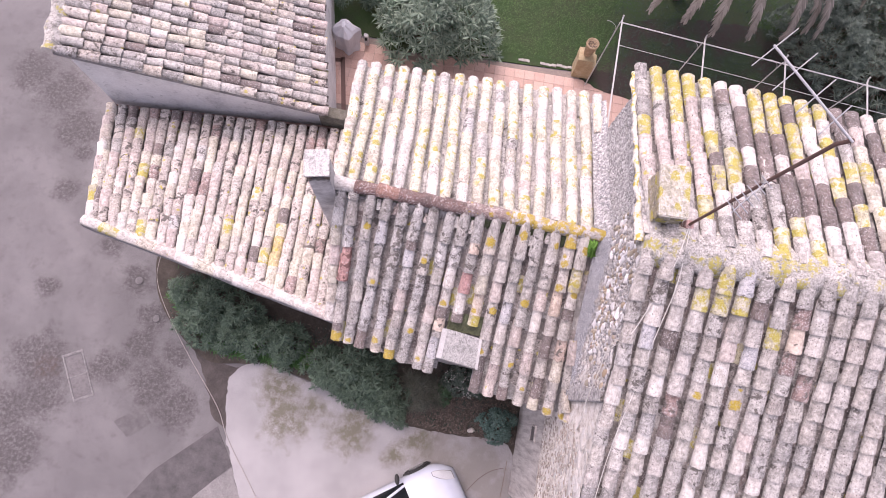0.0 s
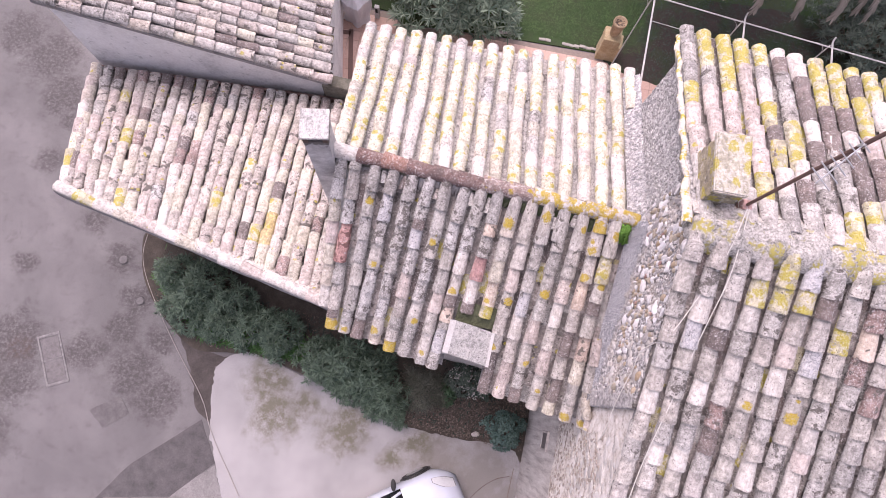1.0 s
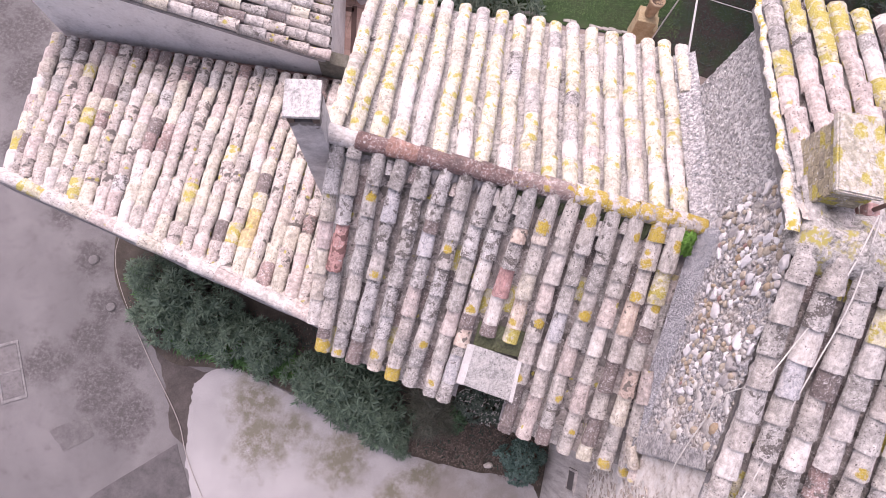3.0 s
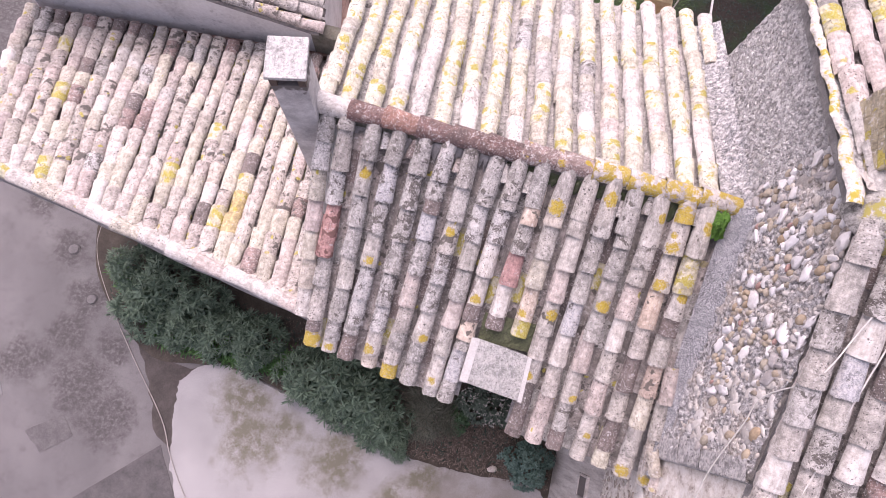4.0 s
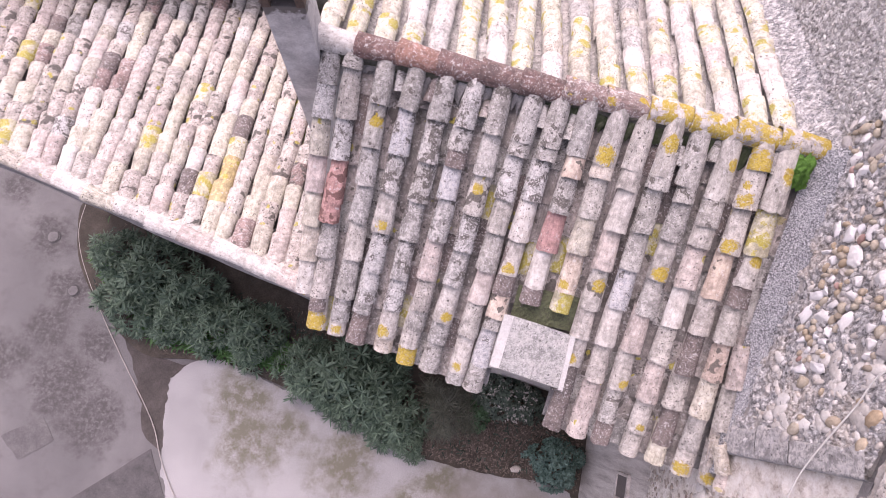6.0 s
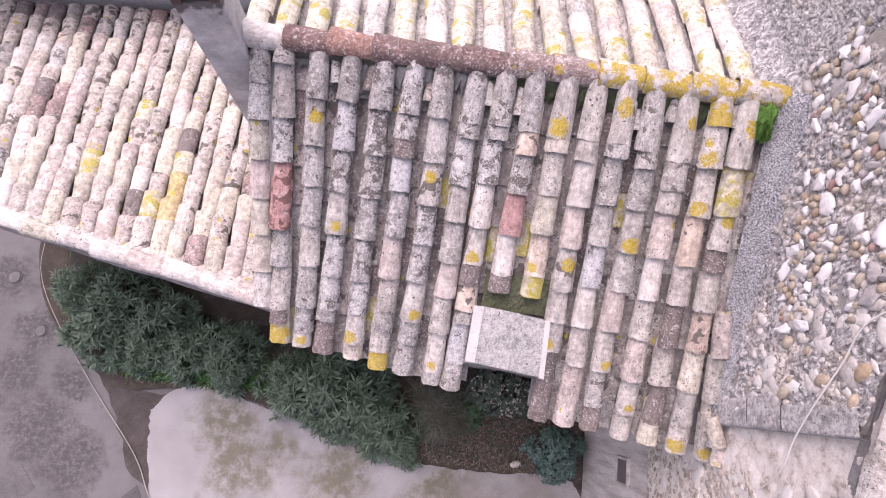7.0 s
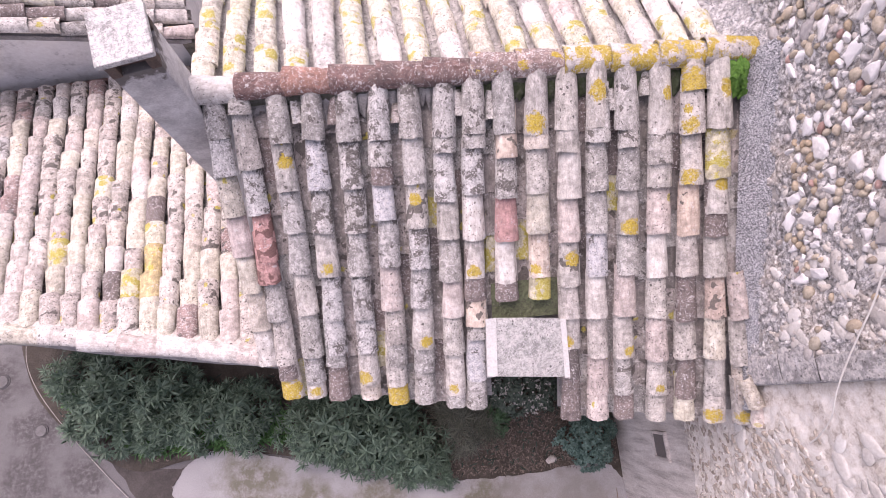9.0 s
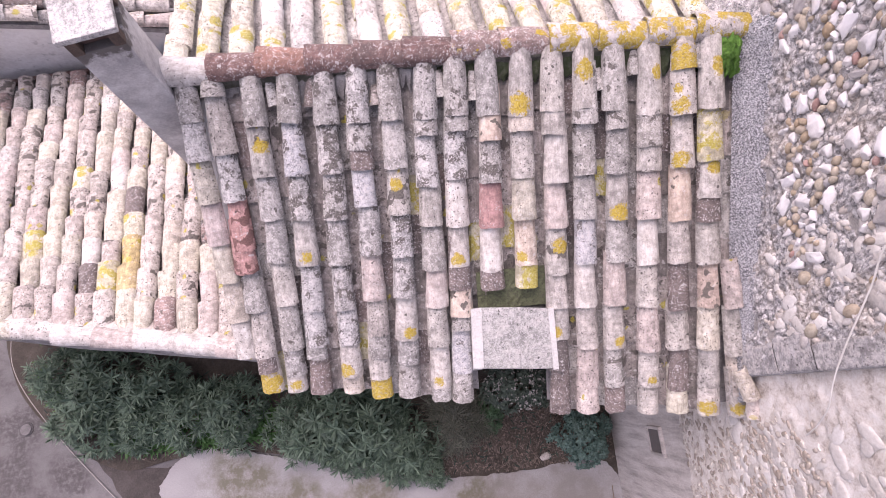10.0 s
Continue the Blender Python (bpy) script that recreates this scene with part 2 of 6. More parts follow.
# Channel tiles darker than the covers: gap shade partly put into their colour.
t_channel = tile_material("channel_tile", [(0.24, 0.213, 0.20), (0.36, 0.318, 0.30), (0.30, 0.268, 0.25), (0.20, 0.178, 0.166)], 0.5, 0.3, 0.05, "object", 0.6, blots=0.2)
t_rest = tile_material("weathered_tile", GREY, 0.45, 0.35, 0.25, "island")


TONES = {"g": t_grey, "s": t_blotched, "n": t_beige, "c": t_grey_clean, "w": t_white, "p": t_pink, "q": t_peach, "e": t_peach_lichen, "r": t_red, "x": t_two, "b": t_brown, "y": t_yellow, "Y": t_gold,
         "d": t_spotted, "v": t_violet, "l": t_cream_lichen, "o": t_ochre, "h": t_orange, "t": t_top_lichen, "k": t_cream}


def rough_stone(name, tones, scale=6.0, bump=0.6, dark=0.3):
    m = Nodes(name, 0.92).coords()
    big = m.noise(scale, 5, 0.65)
    fine = m.noise(scale * 12, 5, 0.7)
    col = m.ramp(big, [(0.25 + 0.5 * i / max(1, len(tones) - 1), c) for i, c in enumerate(tones)])
    col = m.mix(0.5, col, m.ramp(fine, [(0.3, 0.28), (0.7, 0.76)]), "OVERLAY")
    col = m.mix(m.maths("MULTIPLY", m.step(m.noise(scale * 5, 4), 0.6, 0.7), dark), col, (0.08, 0.075, 0.07))
    return m.done(col, m.maths("ADD", fine, big), bump, 0.02)


m_mortar = rough_stone("grey_mortar", [(0.20, 0.19, 0.19), (0.31, 0.295, 0.295), (0.43, 0.415, 0.41)], 9, 1.0, 0.6)
m_wallmortar = rough_stone("wall_mortar", [(0.30, 0.28, 0.27), (0.43, 0.405, 0.385), (0.55, 0.52, 0.495)], 8, 1.0, 0.45)
m_slabcement = tile_material("speckled_cement", [(0.39, 0.385, 0.365), (0.42, 0.41, 0.39)], 0.25, 0.55, 0.0, grime=0.3, snow=0.45, grainy=0.55)
m_capcement = tile_material("cap_cement", [(0.47, 0.46, 0.45), (0.50, 0.49, 0.475)], 0.0, 0.7, 0.0, grime=0.15, grainy=0.7)
m_mossy = rough_stone("mossy_mortar", [(0.055, 0.06, 0.035), (0.11, 0.105, 0.085), (0.20, 0.19, 0.175)], 14, 1.0, 0.5)
m_lime = rough_stone("lime_mortar", [(0.46, 0.41, 0.375), (0.57, 0.52, 0.48), (0.66, 0.62, 0.58)], 5, 0.9, 0.25)
m_cement = rough_stone("cement", [(0.36, 0.35, 0.345), (0.47, 0.46, 0.455), (0.58, 0.57, 0.565)], 11, 0.5, 0.35)
m_plaster = rough_stone("grey_plaster", [(0.50, 0.485, 0.48), (0.74, 0.72, 0.71), (0.83, 0.81, 0.80)], 1.6, 0.3, 0.3)
m_soil = rough_stone("soil", [(0.035, 0.028, 0.022), (0.065, 0.053, 0.043), (0.10, 0.085, 0.07)], 3, 1.0, 0.5)


def plain(name, color, rough=0.5, metal=0.0):
    m = Nodes(name, rough, metal).coords()
    col = m.mix(0.25, color, m.ramp(m.noise(30, 4), [(0.3, 0.3), (0.7, 0.7)]), "OVERLAY")
    return m.done(col, m.noise(120, 3), 0.1, 0.002)


m_steel = plain("galvanised_steel", (0.55, 0.55, 0.56), 0.4, 0.8)
m_rust = plain("rusty_steel", (0.16, 0.10, 0.085), 0.8, 0.2)
m_cable = plain("cable_plastic", (0.62, 0.60, 0.57), 0.6)
m_dark = plain("near_black", (0.02, 0.02, 0.02), 0.9)
m_moss = rough_stone("moss", [(0.09, 0.24, 0.03), (0.20, 0.44, 0.07)], 40, 1.0, 0.2)


# ---- building helpers ----
def mesh_of(bm, name, mat=None, smooth=False):
    me = bpy.data.meshes.new(name)
    bm.normal_update()
    bm.to_mesh(me)
    bm.free()
    if mat:
        me.materials.append(mat)
    if smooth:
        for p in me.polygons:
            p.use_smooth = True
    return me


def part(name, bm, mat, parent=None, label="", smooth=False):
    ob = new(name, mesh_of(bm, name, mat, smooth))
    if parent is not None:
        ob.parent = parent
    if label:
        ob["label"] = label
    return ob


def prism(bm, pts, top, bottom):
    """A closed block over the outline pts; top and bottom: heights or functions of x, y."""
    f = lambda h, p: h(*p) if callable(h) else h
    a = [bm.verts.new((*p, f(top, p))) for p in pts]
    b = [bm.verts.new((*p, f(bottom, p))) for p in pts]
    area = sum(p[0] * q[1] - q[0] * p[1] for p, q in zip(pts, pts[1:] + pts[:1]))
    if area < 0:
        a.reverse()
        b.reverse()
    bm.faces.new(a)
    bm.faces.new(b[::-1])
    for i in range(len(a)):
        j = (i + 1) % len(a)
        bm.faces.new((a[i], b[i], b[j], a[j]))
    return bm


def block(bm, lo, hi, bevel=0.0):
    m = Matrix.Translation([(a + b) / 2 for a, b in zip(lo, hi)]) @ Matrix.Diagonal((*[b - a for a, b in zip(lo, hi)], 1))
    g = bmesh.ops.create_cube(bm, size=1, matrix=m)
    if bevel:
        edges = list({e for v in g["verts"] for e in v.link_edges})
        bmesh.ops.bevel(bm, geom=edges, offset=bevel, segments=2, affect="EDGES", profile=0.6)
    return bm


def tube(bm, points, radius, sides=8, r_end=None):
    """A round bar through the points."""
    pts = [Vector(p) for p in points]
    rings = []
    for i, p in enumerate(pts):
        d = (pts[min(i + 1, len(pts) - 1)] - pts[max(i - 1, 0)]).normalized()
        u = d.cross(Vector((0.31, 0.17, 0.93))).normalized()
        v = d.cross(u)
        r = radius if r_end is None else radius + (r_end - radius) * i / (len(pts) - 1)
        rings.append([bm.verts.new(p + r * (math.cos(a) * u + math.sin(a) * v)) for a in [2 * math.pi * k / sides for k in range(sides)]])
    for a, b in zip(rings, rings[1:]):
        for k in range(sides):
            bm.faces.new((a[k], b[k], b[(k + 1) % sides], a[(k + 1) % sides]))
    bm.faces.new(rings[0])
    bm.faces.new(rings[-1][::-1])
    return bm


def thing(name, label, category, group="", kind=""):
    return tagged(new(name), label, category, group, kind)


def half_barrel(bm, m, length, w0, w1, h0, h1, lift, thick, rng, segs=7, wob=0.004):
    """A canal tile: lower end at y = 0 (w0 wide, h0 high, lifted), upper end at y = length."""
    rows = []
    for y, w, h, z in ((0.0, w0, h0, lift), (length * 0.5, (w0 + w1) / 2, (h0 + h1) / 2, lift * 0.55), (length, w1, h1, 0.0)):
        outer, inner = [], []
        for k in range(segs + 1):
            a = math.pi * k / segs
            j = rng.uniform(-wob, wob)
            c, s = math.cos(a), math.sin(a) ** 0.85
            outer.append(bm.verts.new(m @ Vector((-c * (w / 2 + j), y + rng.uniform(-wob, wob) * 1.5, z + s * h + j))))
            inner.append(bm.verts.new(m @ Vector((-c * (w / 2 - thick), y, z + s * (h - thick)))))
        rows.append((outer, inner))
    for (o0, i0), (o1, i1) in zip(rows, rows[1:]):
        for k in range(segs):
            bm.faces.new((o0[k], o0[k + 1], o1[k + 1], o1[k]))
            bm.faces.new((i0[k + 1], i0[k], i1[k], i1[k + 1]))
    for (o, i), flip in ((rows[0], False), (rows[2], True)):
        for k in range(segs):
            q = (o[k + 1], o[k], i[k], i[k + 1])
            rim = bm.faces.new(q[::-1] if flip else q)
            for e in rim.edges:
                e.smooth = False
    return bm


def tile_meshes(name, n, length, w0, w1, h, seed, chipped=True):
    out = []
    r = random.Random(seed)
    for i in range(n):
        bm = bmesh.new()
        f = r.uniform(0.94, 1.06)
        half_barrel(bm, Matrix(), length * r.uniform(0.96, 1.05), w0 * f, w1 * f, h * r.uniform(0.92, 1.08), h * 0.86, 0.034, 0.017, r, wob=0.0055)
        me = mesh_of(bm, name, t_grey, True)
        out.append(me)
    return out


def on_plane(plane):
    """The height function and the normal of z = a + b x + c y."""
    a, b, c = plane
    return (lambda x, y: a + b * x + c * y), Vector((-b, -c, 1)).normalized()


def lay(ob, mat):
    s = ob.material_slots[0]
    s.link = "OBJECT"
    s.material = mat


def pick(rng, palette):
    total = sum(w for _, w in palette)
    v = rng.uniform(0, total)
    for m, w in palette:
        v -= w
        if v <= 0:
            return m
    return palette[-1][0]


def cover(parent, plane, cols, exposed, meshes, palette, rng, rows=None, marks=(), raise_by=0.035, wave=0.012, limit=300, name="tile", rest=None, foot=None, upto=None):
    """Columns of cover tiles from the eave upwards. cols: (top xy, bottom xy). rows: for a column, its tiles as tone
    letter and visible length in centimetres. marks: (x, y, material) for the tile that lies there."""
    z, nrm = on_plane(plane)
    rows = rows or {}
    laid = []
    rest_bm = bmesh.new()
    for c, ((tx, ty), (bx, by)) in enumerate(cols):
        top, bot = Vector((tx, ty, z(tx, ty))), Vector((bx, by, z(bx, by)))
        up = (top - bot)
        length = up.length
        up.normalize()
        side = up.cross(nrm)
        if c in rows:
            spec = [(TONES[w[0]], int(w[1:]) / 100) for w in rows[c].split()]
            k = length / sum(v for _, v in spec)
            spec = [(m, v * k) for m, v in spec]
        else:
            n = max(1, round(length / exposed))
            cuts = [0.0] + [(i + rng.uniform(-0.13, 0.13)) * length / n for i in range(1, n)] + [length]
            spec = [(pick(rng, foot if foot and i < 2 else palette), q - p) for i, (p, q) in enumerate(zip(cuts, cuts[1:]))]
        phase = rng.uniform(0, 6)
        at = 0.0
        for i, (mat, step) in enumerate(spec):
            p = bot + up * (at if c in rows or i else rng.uniform(-0.03, 0.03))
            p = p + side * (wave * math.sin(phase + i * 0.9) + rng.uniform(-0.005, 0.005)) + nrm * (raise_by + rng.uniform(-0.004, 0.006))
            m = Matrix((side, up, nrm)).transposed().to_4x4()
            m.translation = p
            m = m @ pose(0, 0, 0, rng.uniform(-1.0, 1.0), rng.uniform(-3, 3), rng.uniform(-2.0, 2.0))
            at += step
            if i == len(spec) - 1:
                more = max(0.0, upto(tx) - ty) * 1.165 if upto and ty > 2 else 0.0
                m = m @ Matrix.Diagonal((1, min(1 + more / 0.44, (step + 0.05 + more) / 0.44), 1, 1))
            if len(laid) < limit:
                ob = new(name, meshes[rng.randrange(len(meshes))])
                ob.parent = parent
                ob.matrix_world = m
                lay(ob, mat)
                mid = p + up * step * 0.5
                laid.append((mid.x, mid.y, ob))
            else:
                half_barrel(rest_bm, m, 0.44, 0.18, 0.15, 0.078, 0.067, 0.024, 0.016, rng, 6)
    for x, y, mat in marks:
        lay(min(laid, key=lambda q: (q[0] - x) ** 2 + (q[1] - y) ** 2)[2], mat)
    if len(rest_bm.verts):
        ob = part("far_tiles", rest_bm, rest or t_rest, parent, smooth=True)
        ob["kind"] = "stuff"
    else:
        rest_bm.free()


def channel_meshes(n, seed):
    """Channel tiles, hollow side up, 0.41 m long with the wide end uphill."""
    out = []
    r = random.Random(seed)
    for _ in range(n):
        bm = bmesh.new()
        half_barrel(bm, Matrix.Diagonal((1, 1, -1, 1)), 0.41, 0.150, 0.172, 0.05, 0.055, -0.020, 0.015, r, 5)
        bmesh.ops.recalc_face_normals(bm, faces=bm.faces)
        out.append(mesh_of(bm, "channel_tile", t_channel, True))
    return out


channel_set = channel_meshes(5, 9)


def channels(parent, plane, cols, exposed, rng, tone=None):
    """The channel tiles between neighbouring columns."""
    z, nrm = on_plane(plane)
    for (a, b) in zip(cols, cols[1:]):
        tx, ty = [(a[0][k] + b[0][k]) / 2 for k in (0, 1)]
        bx, by = [(a[1][k] + b[1][k]) / 2 for k in (0, 1)]
        top, bot = Vector((tx, ty, z(tx, ty))), Vector((bx, by, z(bx, by)))
        up = top - bot
        n = max(1, round(up.length / exposed))
        step = up.length / n
        up.normalize()
        side = up.cross(nrm)
        shift = rng.uniform(-0.1, 0.1)
        for i in range(n):
            p = bot + up * (i * step - 0.03 + (shift if i else 0) + rng.uniform(-0.03, 0.03)) + nrm * (rng.uniform(-0.010, 0.006)) + side * rng.uniform(-0.008, 0.008)
            m = Matrix((side, up, nrm)).transposed().to_4x4()
            m.translation = p
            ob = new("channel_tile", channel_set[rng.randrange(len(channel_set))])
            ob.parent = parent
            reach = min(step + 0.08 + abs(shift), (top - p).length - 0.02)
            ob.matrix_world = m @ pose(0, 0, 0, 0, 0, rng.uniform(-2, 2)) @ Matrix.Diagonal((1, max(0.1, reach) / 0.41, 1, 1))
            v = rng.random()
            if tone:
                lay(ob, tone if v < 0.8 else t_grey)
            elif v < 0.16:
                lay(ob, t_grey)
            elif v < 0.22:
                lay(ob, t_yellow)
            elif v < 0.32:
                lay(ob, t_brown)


def deck(parent, plane, outline, name, label, mat, thick=0.08, drop=0.065):
    z, _ = on_plane(plane)
    bm = bmesh.new()
    prism(bm, outline, lambda x, y: z(x, y) - drop, lambda x, y: z(x, y) - drop - thick)
    return part(name, bm, mat, parent, label)


def ridge(parent, a, b, n, mats, rng, w=0.25, h=0.10, name="ridge_tile", bed=None):
    """A row of capping tiles from a to b, bedded in mortar."""
    a, b = Vector(a), Vector(b)
    d = (b - a)
    step = d.length / n
    d.normalize()
    side = d.cross(Vector((0, 0, 1))).normalized()
    up = side.cross(d)
    base = Matrix((side, d, up)).transposed().to_4x4()
    for i in range(n):
        bm = bmesh.new()
        half_barrel(bm, Matrix(), step * 1.12, w * rng.uniform(0.97, 1.05), w * 0.86, h, h * 0.86, 0.032, 0.018, rng, 8, 0.006)
        ob = part(name, bm, None, parent, smooth=True)
        ob.data.materials.append(mats[i % len(mats)])
        m = base.copy()
        m.translation = a + d * step * i + up * rng.uniform(-0.006, 0.008) + side * rng.uniform(-0.012, 0.012)
        ob.matrix_world = m @ pose(0, 0, 0, 0, rng.uniform(-3, 3), rng.uniform(-1.5, 1.5))
    bm = bmesh.new()
    k = max(8, int(d.length / 0.06))
    prev = None
    for i in range(k + 1):
        p = a + d * (d.length * 0) + (b - a) * (i / k)
        row = []
        for s, hh in ((-0.54, -0.12), (-0.42, 0.012), (0, 0.04), (0.42, 0.012), (0.54, -0.12)):
            row.append(bm.verts.new(p + side * (s * w * rng.uniform(0.9, 1.15)) + up * (hh * rng.uniform(0.8, 1.1))))
        if prev:
            for q in range(4):
                bm.faces.new((prev[q], prev[q + 1], row[q + 1], row[q]))
        prev = row
    part("mortar_bed", bm, bed or m_mortar, parent, "crumbling mortar under the capping tiles")


def end_mortar(parent, plane, a, b, width, rng, mat, height=0.10):
    """Mortar closing the tiles' upper ends along the line a to b; it reaches width into the roof, to the left of the line."""
    z, nrm = on_plane(plane)
    a, b = Vector(a), Vector(b)
    d = (b - a).normalized()
    inw = Vector((-d.y, d.x))
    n = max(10, int((b - a).length / 0.03))
    bm = bmesh.new()
    prev = None
    for i in range(n + 1):
        c = a.lerp(b, i / n)
        reach = width * rng.uniform(0.7, 1.25)
        row = []
        for k, h in ((-0.15, 1.0), (0.2, 1.05), (0.5, 0.85), (0.8, 0.5), (1.0, 0.0)):
            p = c + inw * reach * k
            row.append(bm.verts.new((p.x + rng.uniform(-0.008, 0.008), p.y, z(p.x, p.y) + h * height + rng.uniform(-0.014, 0.014))))
        if prev:
            for q in range(4):
                bm.faces.new((prev[q], row[q], row[q + 1], prev[q + 1]))
        prev = row
    bmesh.ops.recalc_face_normals(bm, faces=bm.faces)
    return part("end_mortar", bm, mat, parent, "lumpy mortar closing the tile ends")


def lerp(a, b, k):
    return tuple(p + (q - p) * k for p, q in zip(a, b))


def fan(top_a, top_b, bot_a, bot_b, n):
    return [(lerp(top_a, top_b, i / (n - 1)), lerp(bot_a, bot_b, i / (n - 1))) for i in range(n)]


def wall_block(parent, name, outline, top, bottom, mat, label=""):
    return part(name, prism(bmesh.new(), outline, top, bottom), mat, parent, label)


# ---- ground ----
def blob(m, x, y, r, hard=0.35):
    """A round mask about a place, for a stain with ragged edges."""
    d = m.n("ShaderNodeVectorMath")
    d.operation = "DISTANCE"
    d.inputs[1].default_value = (x, y, 0.0)
    m.link(m.space, d.inputs[0])
    ragged = m.maths("ADD", d.outputs["Value"], m.maths("MULTIPLY", m.maths("SUBTRACT", m.noise(2.6, 6, 0.7), 0.5), 1.9 * r))
    return m.ramp(m.maths("DIVIDE", ragged, r), [(hard, 1.0), (1.0, 0.0)])


def most(m, masks):
    out = masks[0]
    for k in masks[1:]:
        out = m.maths("MAXIMUM", out, k)
    return out


bm = bmesh.new()
bmesh.ops.create_grid(bm, x_segments=60, y_segments=60, size=120)
m = Nodes("driveway", 0.75).coords()
patch, mid, fine = m.noise(0.5, 8, 0.6, 0.3), m.noise(7, 6, 0.72), m.noise(70, 7, 0.8)
col = m.ramp(patch, [(0.3, (0.105, 0.099, 0.102)), (0.5, (0.14, 0.132, 0.135)), (0.7, (0.18, 0.17, 0.173))])
col = m.mix(0.6, col, m.ramp(fine, [(0.36, 0.3), (0.64, 0.7)]), "OVERLAY")
stain = most(m, [blob(m, x, y, r, 0.5) for x, y, r in ((-8.3, -1.1, 0.85), (-7.9, -1.9, 0.7), (-8.6, -2.4, 0.8), (-6.75, -1.0, 0.5), (-5.5, -1.2, 0.75), (-4.9, -1.6, 0.65), (-5.2, -0.45, 0.4), (-6.1, -0.4, 0.5), (-6.67, 1.15, 0.5), (-5.98, 0.33, 0.5), (-8.2, -3.2, 0.9), (-10.2, 5.7, 0.9), (-9.5, 4.8, 0.75), (-9.1, 4.2, 0.3), (-9.2, 3.1, 0.4), (-8.7, 0.6, 0.35), (-7.6, 1.9, 0.4), (-6.4, -0.9, 0.3), (-11.2, 6.2, 0.8))])
specks = m.maths("MULTIPLY", m.step(m.noise(3.2, 8, 0.75), 0.50, 0.62), m.step(mid, 0.40, 0.60))
col = m.mix(m.maths("MULTIPLY", specks, 0.45), col, (0.07, 0.062, 0.062))
col = m.mix(m.maths("MULTIPLY", m.maths("MULTIPLY", stain, m.step(m.noise(13, 7, 0.78), 0.38, 0.54)), 0.85), col, (0.052, 0.045, 0.045))
col = m.mix(m.maths("MULTIPLY", m.maths("MULTIPLY", blob(m, -8.1, -1.25, 0.4), m.step(mid, 0.4, 0.6)), 0.6), col, (0.07, 0.045, 0.038))
tagged(part("ground", bm, m.done(col, fine, 0.5, 0.006)), "worn grey asphalt yard with dark damp stains", "ground", kind="structure")

# ---- stone house in the middle ----
SOUTH = (3.865, 0.068, 0.598)
NORTH = (6.495, 0.051, -0.409)
S_COLS = [
    ((-0.96, 2.68), (-0.90, 0.36)), ((-0.66, 2.64), (-0.67, 0.34)), ((-0.39, 2.61), (-0.47, 0.31)), ((-0.12, 2.59), (-0.19, 0.28)),
    ((0.13, 2.57), (0.06, 0.22)), ((0.39, 2.55), (0.31, 0.20)), ((0.64, 2.55), (0.58, 0.14)), ((0.88, 2.52), (0.77, 0.12)),
    ((1.13, 2.52), (1.09, 0.99)), ((1.38, 2.52), (1.36, 0.98)), ((1.62, 2.51), (1.63, -0.06)), ((1.86, 2.50), (1.87, -0.08)),
    ((2.10, 2.50), (2.12, -0.10)), ((2.35, 2.49), (2.41, -0.15)), ((2.60, 2.49), (2.67, -0.16)), ((2.80, 2.47), (2.95, -0.20)),
    ((3.07, 1.02), (3.23, -0.24)), ((-1.17, 2.55), (-1.07, 0.66)),
]
S_ROWS = """Y19 b15 n43 g35 x19 x42 d38 n44 g14
h15 g26 g41 n38 g36 s35 t39 g38
b33 g12 d33 d40 h38 s36 v41 g34
k16 h30 d33 s40 s38 s37 s38 g36
Y18 n20 g21 n33 p39 s41 v29 b16 s20 d36
g32 g23 h39 s35 d36 t37 s37 g34
g13 h41 n36 p33 g38 n32 d40 g13 g36
g27 v40 g13 q24 b19 h34 w38 d37 g11 g32
b16 w37 r36 g33 q19 g35
y19 e39 k33 n36 k11 h38
b42 b30 h29 n30 t40 p37 w38 n17 n37
p25 p37 n39 w38 v38 g36 g40 g11 t36
b25 g36 h41 p38 g35 h38 g34 g15 g39
n27 h35 p41 n37 w39 p39 t19 g24 t44
k22 b40 n36 b42 n36 q43 h41 h33 Y14
h27 c37 k40 q39 n36 b20 t30 y40 t43
h20 k41 n45 p41
w35 k36 k34 p35 k35 d30 g20""".split("\n")
tiles_a = tile_meshes("tile", 12, 0.44, 0.192, 0.160, 0.080, 3)
tiles_d = tile_meshes("tile", 10, 0.44, 0.212, 0.172, 0.084, 6)
tiles_b = tile_meshes("tile", 10, 0.44, 0.203, 0.170, 0.080, 4)
tiles_c = tile_meshes("tile", 8, 0.46, 0.205, 0.172, 0.086, 5)

house = thing("stone_house", "low stone house with a lichened clay tile gable roof", "house")
rs = random.Random(21)
roof_s = deck(house, SOUTH, [(-1.05, 2.72), (3.18, 2.66), (3.18, -0.12), (1.55, 0.06), (1.55, 0.72), (0.92, 0.78), (0.92, 0.22), (-0.95, 0.50)], "roof_south", "grey weathered canal tiles with lichen", m_mortar)
def under_ridge(x):
    """How far up the tiles run below the ridge's capping."""
    return 2.70 - 0.021 * (x + 0.96)


